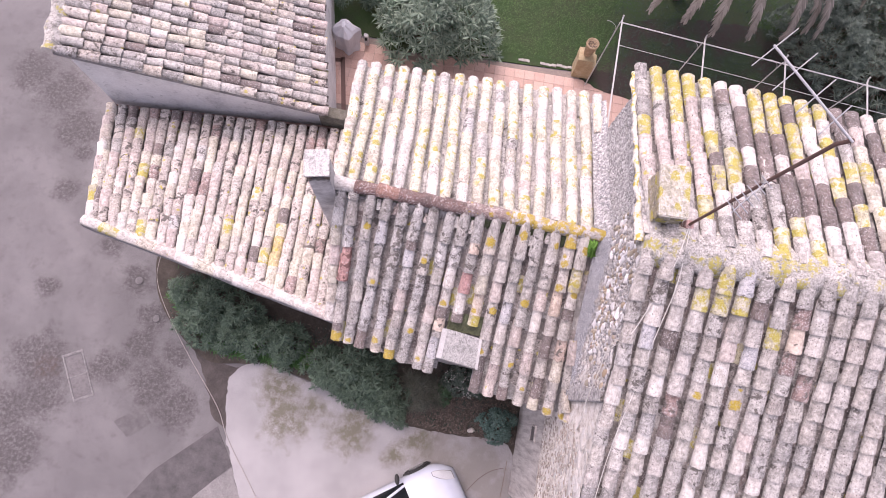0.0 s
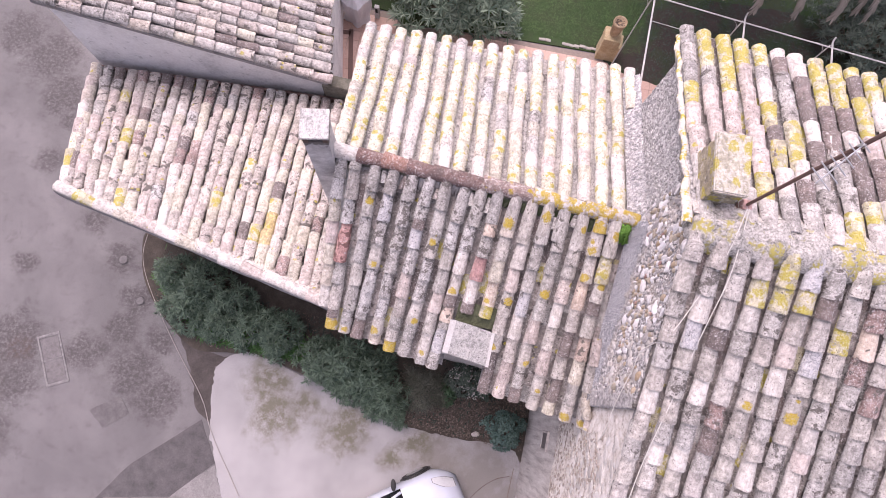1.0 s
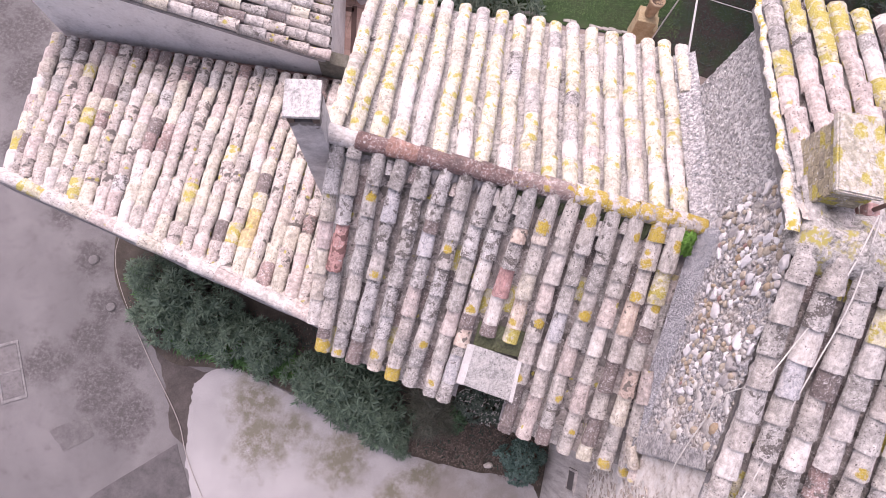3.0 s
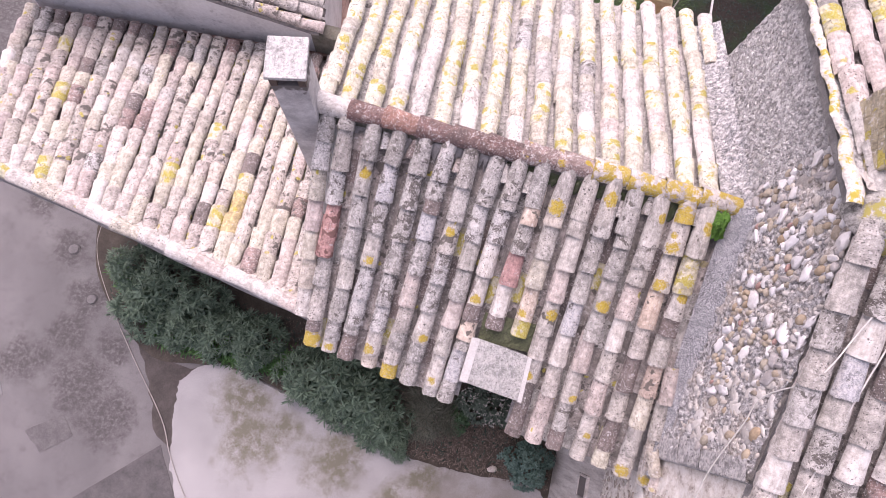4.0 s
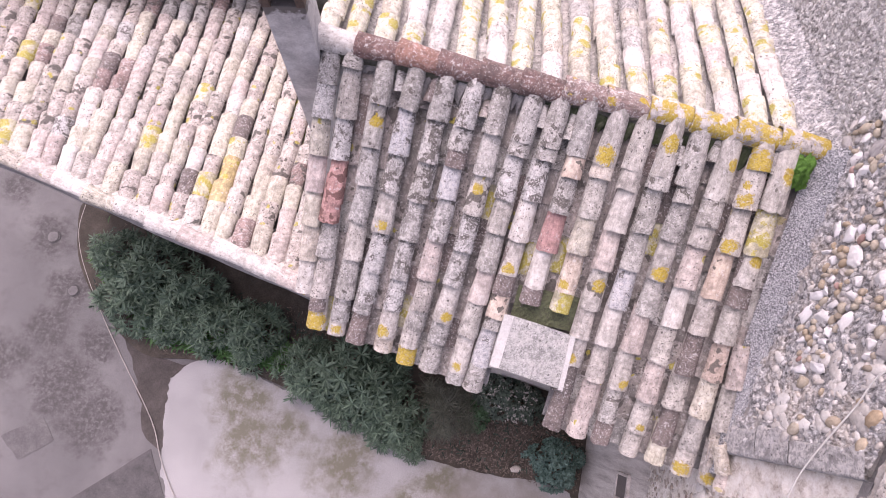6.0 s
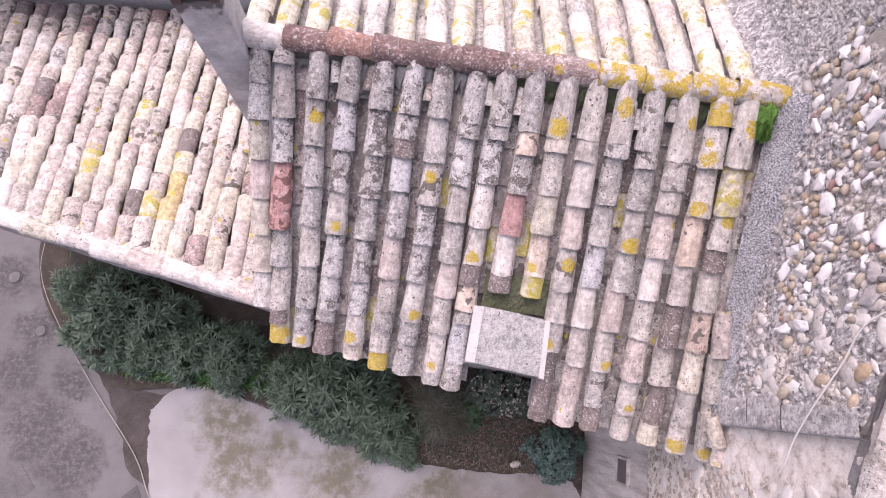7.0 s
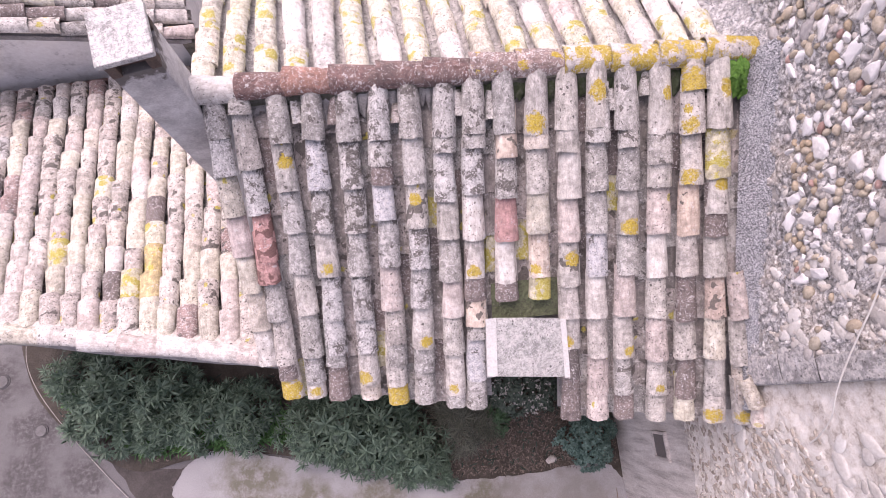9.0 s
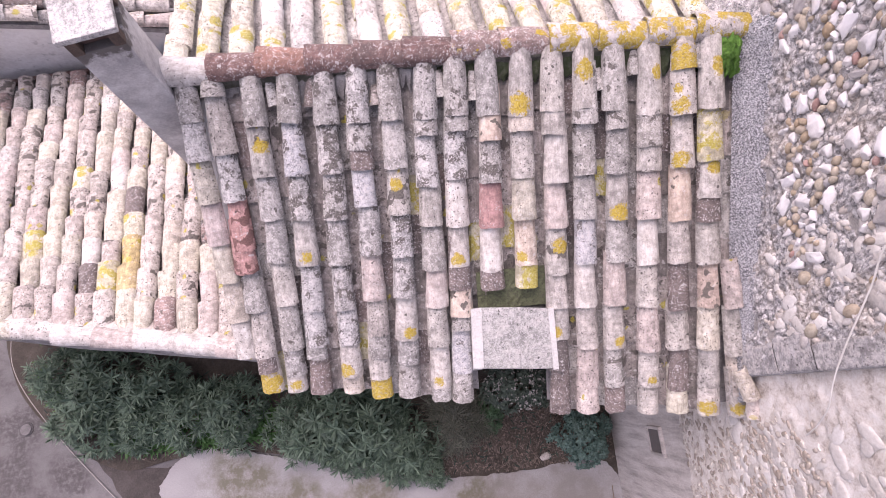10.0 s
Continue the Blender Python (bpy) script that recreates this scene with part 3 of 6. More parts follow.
S_COLS = [((t[0], min(under_ridge(t[0]), t[1] + 0.045)), (b[0], b[1] + 0.065)) for t, b in S_COLS]
cover(roof_s, SOUTH, S_COLS, 0.325, tiles_a, [(t_grey, 1)], rs, dict(enumerate(S_ROWS)), wave=0.006, upto=under_ridge)
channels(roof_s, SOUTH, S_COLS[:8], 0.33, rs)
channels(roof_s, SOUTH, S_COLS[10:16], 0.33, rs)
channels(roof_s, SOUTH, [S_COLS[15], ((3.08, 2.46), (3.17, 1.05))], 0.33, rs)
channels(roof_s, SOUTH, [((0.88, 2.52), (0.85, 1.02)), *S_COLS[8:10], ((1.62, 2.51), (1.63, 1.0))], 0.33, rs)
N_COLS = fan((-1.30, 2.88), (2.84, 2.76), (-1.64, 5.78), (2.83, 5.96), 17) + [((3.08, 5.0), (3.07, 5.97))]
roof_n = deck(house, NORTH, [(-1.25, 2.72), (3.18, 2.66), (3.2, 5.9), (-1.72, 5.7)], "roof_north", "pale canal tiles with yellow lichen", m_lime)
cover(roof_n, NORTH, N_COLS, 0.34, tiles_c, [(t_cream_lichen, 10), (t_cream, 4), (t_white, 4), (t_pink, 0.3), (t_grey_clean, 0.7)], rs, marks=[(1.82, 3.42, t_pink), (0.62, 4.45, t_spotted), (0.60, 4.75, t_grey), (1.55, 4.1, t_grey), (1.55, 3.5, t_grey_clean), (-1.0, 5.3, t_pink), (1.1, 5.5, t_grey), (2.6, 5.2, t_pink)])
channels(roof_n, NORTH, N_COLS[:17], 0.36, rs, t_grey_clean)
ridge(house, (-1.31, 2.745, 5.44), (3.05, 2.64, 5.64), 12, [t_white, t_ridge, t_ridge_red, t_ridge, t_ridge, t_ridge, t_ridge_lichen, t_ridge_lichen, t_crust, t_crust, t_crust, t_crust], rs, 0.24, 0.11, bed=m_mossy)
end_mortar(roof_s, SOUTH, (0.75, 2.68), (-1.0, 2.73), 0.20, rs, m_mortar, 0.05)
m_ridgemoss = rough_stone("ridge_moss", [(0.03, 0.042, 0.018), (0.065, 0.085, 0.04), (0.15, 0.15, 0.12)], 16, 1.0, 0.5)
end_mortar(roof_s, SOUTH, (2.98, 2.58), (0.75, 2.64), 0.17, rs, m_ridgemoss, 0.045)
end_mortar(roof_n, NORTH, (-1.2, 2.80), (2.98, 2.70), 0.10, rs, m_lime, 0.07)
zs, zn = on_plane(SOUTH)[0], on_plane(NORTH)[0]
# short tile ends wedged between the columns under the ridge
for (a, _), (b, _) in zip(S_COLS[:15], S_COLS[1:16]):
    if rs.random() < 0.62:
        x, y = (a[0] + b[0]) / 2 + rs.uniform(-0.02, 0.02), (a[1] + b[1]) / 2 - 0.14 + rs.uniform(-0.07, 0.03)
        ob = new("wedge_tile", tiles_a[rs.randrange(10)])
        ob.parent = roof_s
        ob.matrix_world = Matrix.Translation((x, y, zs(x, y) + 0.005)) @ pose(0, 0, 0, 27 + rs.uniform(-4, 4), 0, rs.uniform(-10, 10)) @ Matrix.Diagonal((rs.uniform(0.5, 0.68), rs.uniform(0.35, 0.5), 0.75, 1))
        lay(ob, rs.choice((t_grey, t_blotched, t_spotted, t_brown, t_channel)))
wall_block(house, "wall", [(-1.2, 0.75), (3.18, 0.45), (3.18, 0.85), (-1.2, 1.15)], lambda x, y: zs(x, y) - 0.12, -0.3, m_lime)
wall_block(house, "wall", [(-1.35, 5.2), (3.18, 5.4), (3.18, 5.75), (-1.35, 5.55)], lambda x, y: zn(x, y) - 0.12, -0.3, m_lime)
wall_block(house, "wall", [(-1.2, 1.15), (-1.2, 2.64), (-0.85, 2.64), (-0.85, 1.15)], lambda x, y: zs(x, y) - 0.12, -0.3, m_plaster)
wall_block(house, "wall", [(-1.2, 2.64), (-1.35, 5.2), (-0.95, 5.2), (-0.85, 2.64)], lambda x, y: zn(x, y) - 0.12, -0.3, m_plaster)

# ---- lean-to on the west ----
LEAN_ROOF = (4.335, 0.001, -0.361)
leanto = thing("lean_to", "low lean-to with pale pinkish canal tile roof", "outbuilding")
zl = on_plane(LEAN_ROOF)[0]
rl = random.Random(31)
roof_l = deck(leanto, LEAN_ROOF, [(-7.0, 4.45), (-5.95, 1.78), (-1.1, 0.85), (-1.22, 2.7), (-1.4, 4.95), (-2.1, 4.92)], "roof", "pale pinkish canal tiles with black lichen spots", m_lime)
L_MARKS = [(-2.38, 1.56, t_ochre), (-2.43, 1.87, t_ochre), (-2.48, 2.16, t_cream_lichen), (-2.53, 2.49, t_brown), (-2.58, 1.54, t_yellow), (-3.44, 2.1, t_yellow), (-3.17, 2.85, t_cream_lichen), (-1.95, 1.27, t_stain), (-2.83, 1.49, t_brown), (-4.29, 3.01, t_stain), (-4.9, 1.75, t_yellow), (-2.95, 1.75, t_speckled), (-5.6, 3.0, t_yellow), (-6.1, 3.9, t_yellow), (-6.3, 3.4, t_grey), (-5.2, 3.5, t_grey), (-4.6, 3.6, t_spotted), (-5.1, 3.8, t_white), (-3.2, 3.9, t_white), (-4.4, 1.8, t_spotted), (-1.95, 2.5, t_pink), (-1.6, 1.2, t_pink)]
L_COLS = fan((-5.88, 1.72), (-1.12, 0.85), (-6.95, 4.42), (-1.55, 5.0), 25)
cover(roof_l, LEAN_ROOF, L_COLS, 0.335, tiles_b, [(t_speckled, 13), (t_cream, 8), (t_pink, 2.6), (t_white, 1.0), (t_yellow, 0.5), (t_grey_clean, 1.0), (t_stain, 0.5), (t_brown, 0.35)], rl, marks=L_MARKS, rest=t_rest_cream, foot=[(t_grey, 1.5), (t_blotched, 3), (t_brown, 1.5), (t_stain, 1.5), (t_speckled, 9), (t_beige, 3)])
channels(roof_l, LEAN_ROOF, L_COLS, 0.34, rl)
ridge(leanto, (-6.02, 1.665, zl(0, 1.665) + 0.025), (-1.0, 0.745, zl(0, 0.745) + 0.025), 13, [t_white, t_yellow, t_white, t_cream, t_pink, t_white, t_cream, t_white, t_white, t_pink, t_white, t_white, t_pink], rl, 0.20, 0.08)
end_mortar(roof_l, LEAN_ROOF, (-5.98, 1.72), (-1.08, 0.82), 0.13, rl, m_lime)
wall_block(leanto, "wall", [(-5.9, 1.87), (-1.2, 1.0), (-1.2, 1.3), (-5.8, 2.15)], lambda x, y: zl(x, y) - 0.12, -0.3, m_lime)
wall_block(leanto, "wall", [(-5.83, 2.17), (-5.53, 2.17), (-6.55, 4.4), (-6.8, 4.3)], lambda x, y: zl(x, y) - 0.12, -0.3, m_lime)

# ---- plastered house to the north-west ----
plast = thing("plastered_house", "grey plastered house with pinkish canal tile roof", "house")
ax = Vector((4.75, 0.6, 0)).normalized()
ay = Vector((-ax.y, ax.x, 0))


def ul(u, v):
    p = Vector((-7.12, 4.45, 0)) + ax * u + ay * v
    return (p.x, p.y)


UL = (2.33, -0.330, 0.0)
zu = on_plane(UL)[0]
ru = random.Random(41)
roof_u = deck(plast, UL, [ul(0, 0.02), ul(4.75, 0.02), ul(4.05, 6), ul(0, 6)], "roof", "pinkish grey canal tiles, mortared at the ridge", m_mortar)
U_COLS = [(ul(0.12, 0.06 + 0.196 * i), ul(4.8 - 0.0235 * i, 0.06 + 0.196 * i)) for i in range(29)]
cover(roof_u, UL, U_COLS, 0.34, tiles_b, [(t_cream, 3), (t_speckled, 6), (t_pink, 2.2), (t_grey_clean, 5), (t_grey, 5), (t_brown, 1.6), (t_white, 0.6)], ru, rest=t_rest_cream)
channels(roof_u, UL, U_COLS, 0.34, ru)
wall_block(plast, "wall", [ul(0.12, 0.12), ul(4.6, 0.12), ul(4.6, 0.45), ul(0.12, 0.45)], lambda x, y: zu(x, y) - 0.11, -0.3, m_plaster, "smooth grey plaster wall")
wall_block(plast, "wall", [ul(0.12, 0.45), ul(0.45, 0.45), ul(0.45, 6), ul(0.12, 6)], lambda x, y: zu(x, y) - 0.11, -0.3, m_plaster)
wall_block(plast, "wall", [ul(4.3, 0.45), ul(4.6, 0.45), ul(3.9, 6), ul(3.6, 6)], lambda x, y: zu(x, y) - 0.11, -0.3, m_plaster)

# ---- tall house on the east ----
T_SOUTH = (5.94, 0.033, 0.534)
T_NORTH = (7.775, 0.02, -0.300)
tall = thing("farmhouse", "tall rubble stone house with lichened canal tile roof", "house")
zts, ztn = on_plane(T_SOUTH)[0], on_plane(T_NORTH)[0]
rt = random.Random(51)
roof_ts = deck(tall, T_SOUTH, [(3.22, 2.2), (9.5, 2.2), (9.5, -2.3), (3.28, -2.3)], "roof_south", "grey weathered canal tiles", m_mortar)
roof_tn = deck(tall, T_NORTH, [(3.1, 2.2), (9.5, 2.2), (9.5, 5.1), (3.1, 5.2)], "roof_north", "mixed yellow, pink, white and brown canal tiles", m_mortar)
TS_COLS = [((3.22 + 0.262 * i, 2.02), (3.36 + 0.281 * i, -2.35)) for i in range(18)]
TN_COLS = [((3.25 + 0.2437 * i, 2.25), (3.16 + 0.257 * i, 5.33 - 0.018 * i)) for i in range(20)]
TN_ROWS = """g38 g38 g37 y38 p42 p40 c40 c40
y35 y37 g36 p40 p38 p38 c40 c40
y25 y25 y28 y28 p34 p34 p38 c40 c40
y16 y35 p42 p36 p34 p38 p38 y40 c30
y42 g26 w40 y40 b22 y42 w40 g40
w18 b30 g34 g33 g25 y34 y32 w30 b34 c40
w20 w26 b40 b42 w36 b40 g34 g34 c30
y25 y26 y42 b42 b10 w42 g36 g36 y40
y30 y28 y28 b42 w35 b36 b36 y30 c30
y18 b40 y36 y34 p38 b32 b32 w40 y30
y30 y30 w40 w40 w36 b40 b36 w30 c30
y35 c38 y38 w40 y36 b40 w36 c36
b40 b40 g36 y40 b40 y40 b40 c30""".split("\n")
TS_MARKS = [(4.1, 1.68, t_yellow), (4.39, 1.8, t_yellow), (4.19, 1.54, t_yellow), (4.67, 1.51, t_yellow), (4.98, 0.46, t_orange), (5.03, 1.29, t_yellow), (4.99, 0.95, t_violet), (3.41, 0.96, t_violet), (5.43, 1.14, t_stain), (5.57, 0.80, t_stain), (5.31, 1.66, t_stain), (4.02, 0.18, t_stain), (4.08, 0.01, t_brown), (3.82, 1.05, t_brown), (4.93, 1.71, t_brown), (3.80, -0.30, t_white), (3.71, 0.36, t_white), (3.17, 0.18, t_white), (5.24, 1.20, t_peach), (4.25, 0.40, t_orange)]
cover(roof_ts, T_SOUTH, TS_COLS, 0.31, tiles_d, [(t_grey, 7), (t_grey_clean, 6), (t_beige, 8), (t_white, 2.0), (t_violet, 0.7), (t_blotched, 1.2), (t_pink, 0.5), (t_brown, 0.3)], rt, marks=TS_MARKS)
channels(roof_ts, T_SOUTH, TS_COLS, 0.33, rt)
cover(roof_tn, T_NORTH, TN_COLS, 0.36, tiles_c, [(t_yellow, 4), (t_cream_lichen, 5), (t_brown, 4), (t_pink, 1), (t_white, 2.5), (t_cream, 3)], rt, dict(enumerate(TN_ROWS)))
channels(roof_tn, T_NORTH, TN_COLS, 0.36, rt)
end_mortar(roof_ts, T_SOUTH, (8.2, 2.05), (3.2, 2.06), 0.15, rt, m_mortar, 0.06)
end_mortar(roof_tn, T_NORTH, (3.1, 2.26), (8.2, 2.26), 0.20, rt, m_lime, 0.075)
wall_block(tall, "wall_west", [(3.2, 0.12), (3.2, 2.2), (3.6, 2.2), (3.6, 0.12)], lambda x, y: zts(x, y) - 0.1, -0.3, m_wallmortar)
wall_block(tall, "wall_west", [(3.2, 2.2), (3.2, 5.0), (3.6, 5.0), (3.6, 2.2)], lambda x, y: ztn(x, y) - 0.1, -0.3, m_wallmortar)
wall_block(tall, "wall_west", [(3.27, -2.1), (3.27, 0.12), (3.6, 0.12), (3.6, -2.1)], lambda x, y: zts(x, y) - 0.1, -0.3, m_lime)
wall_block(tall, "wall_south", [(3.6, -2.1), (9.5, -2.1), (9.5, -1.8), (3.6, -1.8)], lambda x, y: zts(x, y) - 0.1, -0.3, m_lime)
wall_block(tall, "wall_north", [(3.6, 4.7), (9.5, 4.7), (9.5, 5.0), (3.6, 5.0)], lambda x, y: ztn(x, y) - 0.1, -0.3, m_lime)
wall_block(tall, "wall_east", [(9.2, -1.8), (9.5, -1.8), (9.5, 2.17), (9.2, 2.17)], lambda x, y: zts(x, y) - 0.1, -0.3, m_lime)
wall_block(tall, "wall_east", [(9.2, 2.17), (9.5, 2.17), (9.5, 4.7), (9.2, 4.7)], lambda x, y: ztn(x, y) - 0.1, -0.3, m_lime)
wall_block(plast, "wall", [ul(0.45, 5.7), ul(3.6, 5.7), ul(3.6, 6), ul(0.45, 6)], lambda x, y: zu(x, y) - 0.11, -0.3, m_plaster)

# ---- masonry of the tall house ----
def lumpy(bm, pts_fn, nu, nv, rng, amp):
    """A sheet over a grid u, v in 0..1 with random relief along its normal vector."""
    grid = []
    for i in range(nu + 1):
        row = []
        for j in range(nv + 1):
            p, n = pts_fn(i / nu, j / nv)
            row.append(bm.verts.new(Vector(p) + Vector(n) * rng.uniform(-amp, amp)))
        grid.append(row)
    for i in range(nu):
        for j in range(nv):
            bm.faces.new((grid[i][j], grid[i + 1][j], grid[i + 1][j + 1], grid[i][j + 1]))
    return bm


def pebble_mesh(rng, angular):
    """A smooth oval pebble, or a rough broken stone with flat sides."""
    bm = bmesh.new()
    seed = Vector((rng.uniform(0, 50), rng.uniform(0, 50), 0))
    if angular:
        for _ in range(13):
            d = Vector((rng.gauss(0, 1), rng.gauss(0, 1), rng.gauss(0, 1))).normalized()
            bm.verts.new(d * rng.uniform(0.82, 1.12))
        hull = bmesh.ops.convex_hull(bm, input=bm.verts)
        bmesh.ops.delete(bm, geom=[v for v in hull["geom_interior"] if isinstance(v, bmesh.types.BMVert)], context="VERTS")
        bmesh.ops.subdivide_edges(bm, edges=list(bm.edges), cuts=3, use_grid_fill=True)
        for v in bm.verts:
            v.co *= 1 + 0.22 * noise.noise(v.co * 2.3 + seed) + 0.14 * noise.noise(v.co * 5.5 + seed)
    else:
        bmesh.ops.create_uvsphere(bm, u_segments=10, v_segments=6, radius=1)
        for v in bm.verts:
            v.co *= 1 + 0.20 * noise.noise(v.co * 0.9 + seed)
    return mesh_of(bm, "stone", None, True)


def relief(bm, fn, nu, nv, height):
    """A sheet over a grid u, v in 0..1, pushed along its normal by height(point)."""
    grid = []
    for i in range(nu + 1):
        row = []
        for j in range(nv + 1):
            p, n = fn(i / nu, j / nv)
            p = Vector(p)
            row.append(bm.verts.new(p + Vector(n) * height(p)))
        grid.append(row)
    for i in range(nu):
        for j in range(nv):
            bm.faces.new((grid[i][j], grid[i + 1][j], grid[i + 1][j + 1], grid[i][j + 1]))
    return bm


def stone_material(name, tones, rough=0.8):
    m = Nodes(name, rough).coords("object")
    col = m.ramp(m.random, [(i / (len(tones) - 1), c) for i, c in enumerate(tones)])
    fine = m.noise(3.0, 5, 0.7)
    col = m.mix(0.5, col, m.ramp(fine, [(0.3, 0.3), (0.7, 0.72)]), "OVERLAY")
    return m.done(col, fine, 0.3, 0.05)


def rubble_material(name, tones):
    m = Nodes(name, 0.85).coords("island")
    col = m.ramp(m.random, [(i / (len(tones) - 1), c) for i, c in enumerate(tones)])
    fine = m.noise(40, 5, 0.7)
    col = m.mix(0.5, col, m.ramp(fine, [(0.3, 0.3), (0.7, 0.72)]), "OVERLAY")
    return m.done(col, fine, 0.4, 0.01)


s_brown = stone_material("river_pebble", [(0.34, 0.265, 0.185), (0.45, 0.37, 0.275), (0.30, 0.255, 0.205), (0.49, 0.42, 0.335), (0.40, 0.355, 0.285), (0.39, 0.29, 0.19)])
s_white = stone_material("white_limestone", [(0.62, 0.605, 0.61), (0.76, 0.745, 0.755), (0.68, 0.655, 0.645), (0.80, 0.785, 0.79)])
s_red = stone_material("red_stone", [(0.33, 0.20, 0.175), (0.40, 0.26, 0.23)])
s_grey = stone_material("grey_stone", [(0.36, 0.34, 0.34), (0.46, 0.43, 0.42), (0.40, 0.37, 0.35)])
m_rubble = rubble_material("rubble", [(0.38, 0.335, 0.295), (0.58, 0.55, 0.52), (0.44, 0.385, 0.34), (0.68, 0.65, 0.63), (0.36, 0.325, 0.30), (0.54, 0.495, 0.45)])
m_chips = rubble_material("roughcast_chips", [(0.22, 0.21, 0.21), (0.42, 0.405, 0.40), (0.33, 0.315, 0.315), (0.66, 0.645, 0.64), (0.25, 0.24, 0.24), (0.50, 0.475, 0.465)])

rw = random.Random(61)
round_stones = [pebble_mesh(rw, False) for _ in range(6)]
sharp_stones = [pebble_mesh(rw, True) for _ in range(8)]
gable = [c for c in tall.children if c.name.startswith("wall_west")]
WX = 3.2


def roof_over(y):
    return min(zts(WX, y), ztn(WX, y)) - 0.08


def lap_line(y):
    """Where the lower roof's fillet meets the gable wall."""
    if y < 0.12:
        return 0.0
    return min(zs(WX, y), zn(WX, y)) + 0.16


# rough mortar skin over the gable
m = Nodes("rubble_mortar", 0.95).coords()
fine, big, mid = m.noise(70, 6, 0.75), m.noise(2.4, 4, 0.6), m.noise(22, 5, 0.7)
col = m.ramp(mid, [(0.34, (0.10, 0.094, 0.094)), (0.5, (0.37, 0.358, 0.358)), (0.62, (0.66, 0.645, 0.64))])
col = m.mix(m.step(big, 0.50, 0.62), col, m.ramp(mid, [(0.34, (0.17, 0.148, 0.13)), (0.5, (0.46, 0.42, 0.385)), (0.62, (0.70, 0.665, 0.63))]))
m_rough = m.done(m.mix(0.6, col, m.ramp(fine, [(0.34, 0.2), (0.66, 0.8)]), "OVERLAY"), fine, 0.9, 0.012)
m = Nodes("grey_roughcast", 0.95).coords()
fine, mid = m.noise(90, 6, 0.75), m.noise(19, 6, 0.75)
chips = m.cells(24)
col = m.ramp(mid, [(0.36, (0.17, 0.163, 0.162)), (0.5, (0.47, 0.455, 0.453)), (0.60, (0.76, 0.745, 0.74))])
white = m.maths("MULTIPLY", m.step(chips.outputs["Color"], 0.68, 0.70), m.ramp(chips.outputs["Distance"], [(0.28, 1.0), (0.42, 0.0)]))
col = m.mix(m.maths("MULTIPLY", white, 0.7), col, (0.68, 0.66, 0.655))
m_cast = m.done(m.mix(0.6, col, m.ramp(fine, [(0.34, 0.2), (0.66, 0.8)]), "OVERLAY"), m.maths("ADD", fine, mid), 1.0, 0.014)


def skin_height(p):
    return 0.022 * noise.noise(p * 7) + 0.022 * noise.noise(p * 19) + 0.018 * noise.noise(p * 41)


def cast_height(p):
    return 0.010 * noise.noise(p * 9) + 0.014 * noise.noise(p * 26) + 0.016 * noise.noise(p * 55)


def gable_sheet(y0, y1, x):
    def at(u, v):
        y = y0 + (y1 - y0) * u
        lo, hi = lap_line(y) - 0.12, roof_over(y) + 0.02
        return ((x, y, lo + (hi - lo) * v), (-1, 0, 0))
    return at


part("rubble_mortar", relief(bmesh.new(), gable_sheet(0.10, 2.75, WX - 0.012), 150, 140, skin_height), m_rough, gable[0], "rough lime mortar between the stones")
part("roughcast", relief(bmesh.new(), gable_sheet(2.75, 4.99, WX - 0.012), 170, 170, cast_height), m_cast, gable[1], "coarse grey roughcast", True)

placed = []
loose = bmesh.new()
tries = laid_stones = low_stones = 0
while len(placed) < 350 and tries < 60000:
    tries += 1
    y = rw.uniform(0.30, 2.80)
    edge = lap_line(y) + 0.10 + 0.24 * (2.64 - min(y, 2.64)) + 0.05 * math.sin(9 * y)
    z = rw.uniform(edge, roof_over(y) - 0.02)
    if y < 0.90 and (low_stones > 11 or rw.random() < 0.6):
        continue
    # stones lie in clusters with bare mortar between
    if noise.noise(Vector((1.7, y * 2.6, z * 2.6))) < -0.08:
        continue
    white = len(placed) < 92
    if white and y < 0.80:
        continue
    r = rw.choice((0.038, 0.048, 0.058, 0.070, 0.085)) if white else rw.choice((0.028, 0.036, 0.044, 0.052, 0.060))
    if any((y - a) ** 2 + (z - b) ** 2 < (0.90 * (r + q)) ** 2 for a, b, q in placed):
        continue
    placed.append((y, z, r))
    low_stones += y < 0.90
    m = Matrix.Translation((WX - (0.020 if white else 0.016), y, z)) @ pose(0, 0, 0, rw.gauss(60, 40), 0, 0) @ Matrix.Diagonal((0.020 + r * (0.20 if white else 0.26), r * rw.uniform(1.0, 1.5), r * rw.uniform(0.66, 0.95), 1))
    me = rw.choice(sharp_stones if white else round_stones)
    if laid_stones < 298:
        laid_stones += 1
        ob = new("stone", me)
        ob.parent = gable[0]
        ob.matrix_world = m
        if not ob.data.materials:
            ob.data.materials.append(s_brown)
        lay(ob, (s_white if rw.random() < 0.80 else s_grey) if white else (s_red if rw.random() < 0.06 else (s_grey if rw.random() < 0.10 else s_brown)))
    else:
        n0 = len(loose.verts)
        loose.from_mesh(me)
        loose.verts.ensure_lookup_table()
        bmesh.ops.transform(loose, matrix=m, verts=loose.verts[n0:])
for f in loose.faces:
    f.material_index = 0
ob = part("pebble_fill", loose, rubble_material("small_pebble", [(0.36, 0.28, 0.19), (0.49, 0.40, 0.29), (0.32, 0.27, 0.21), (0.53, 0.46, 0.37), (0.44, 0.34, 0.22)]), gable[0], "brown river pebbles in mortar", True)
ob["kind"] = "stuff"


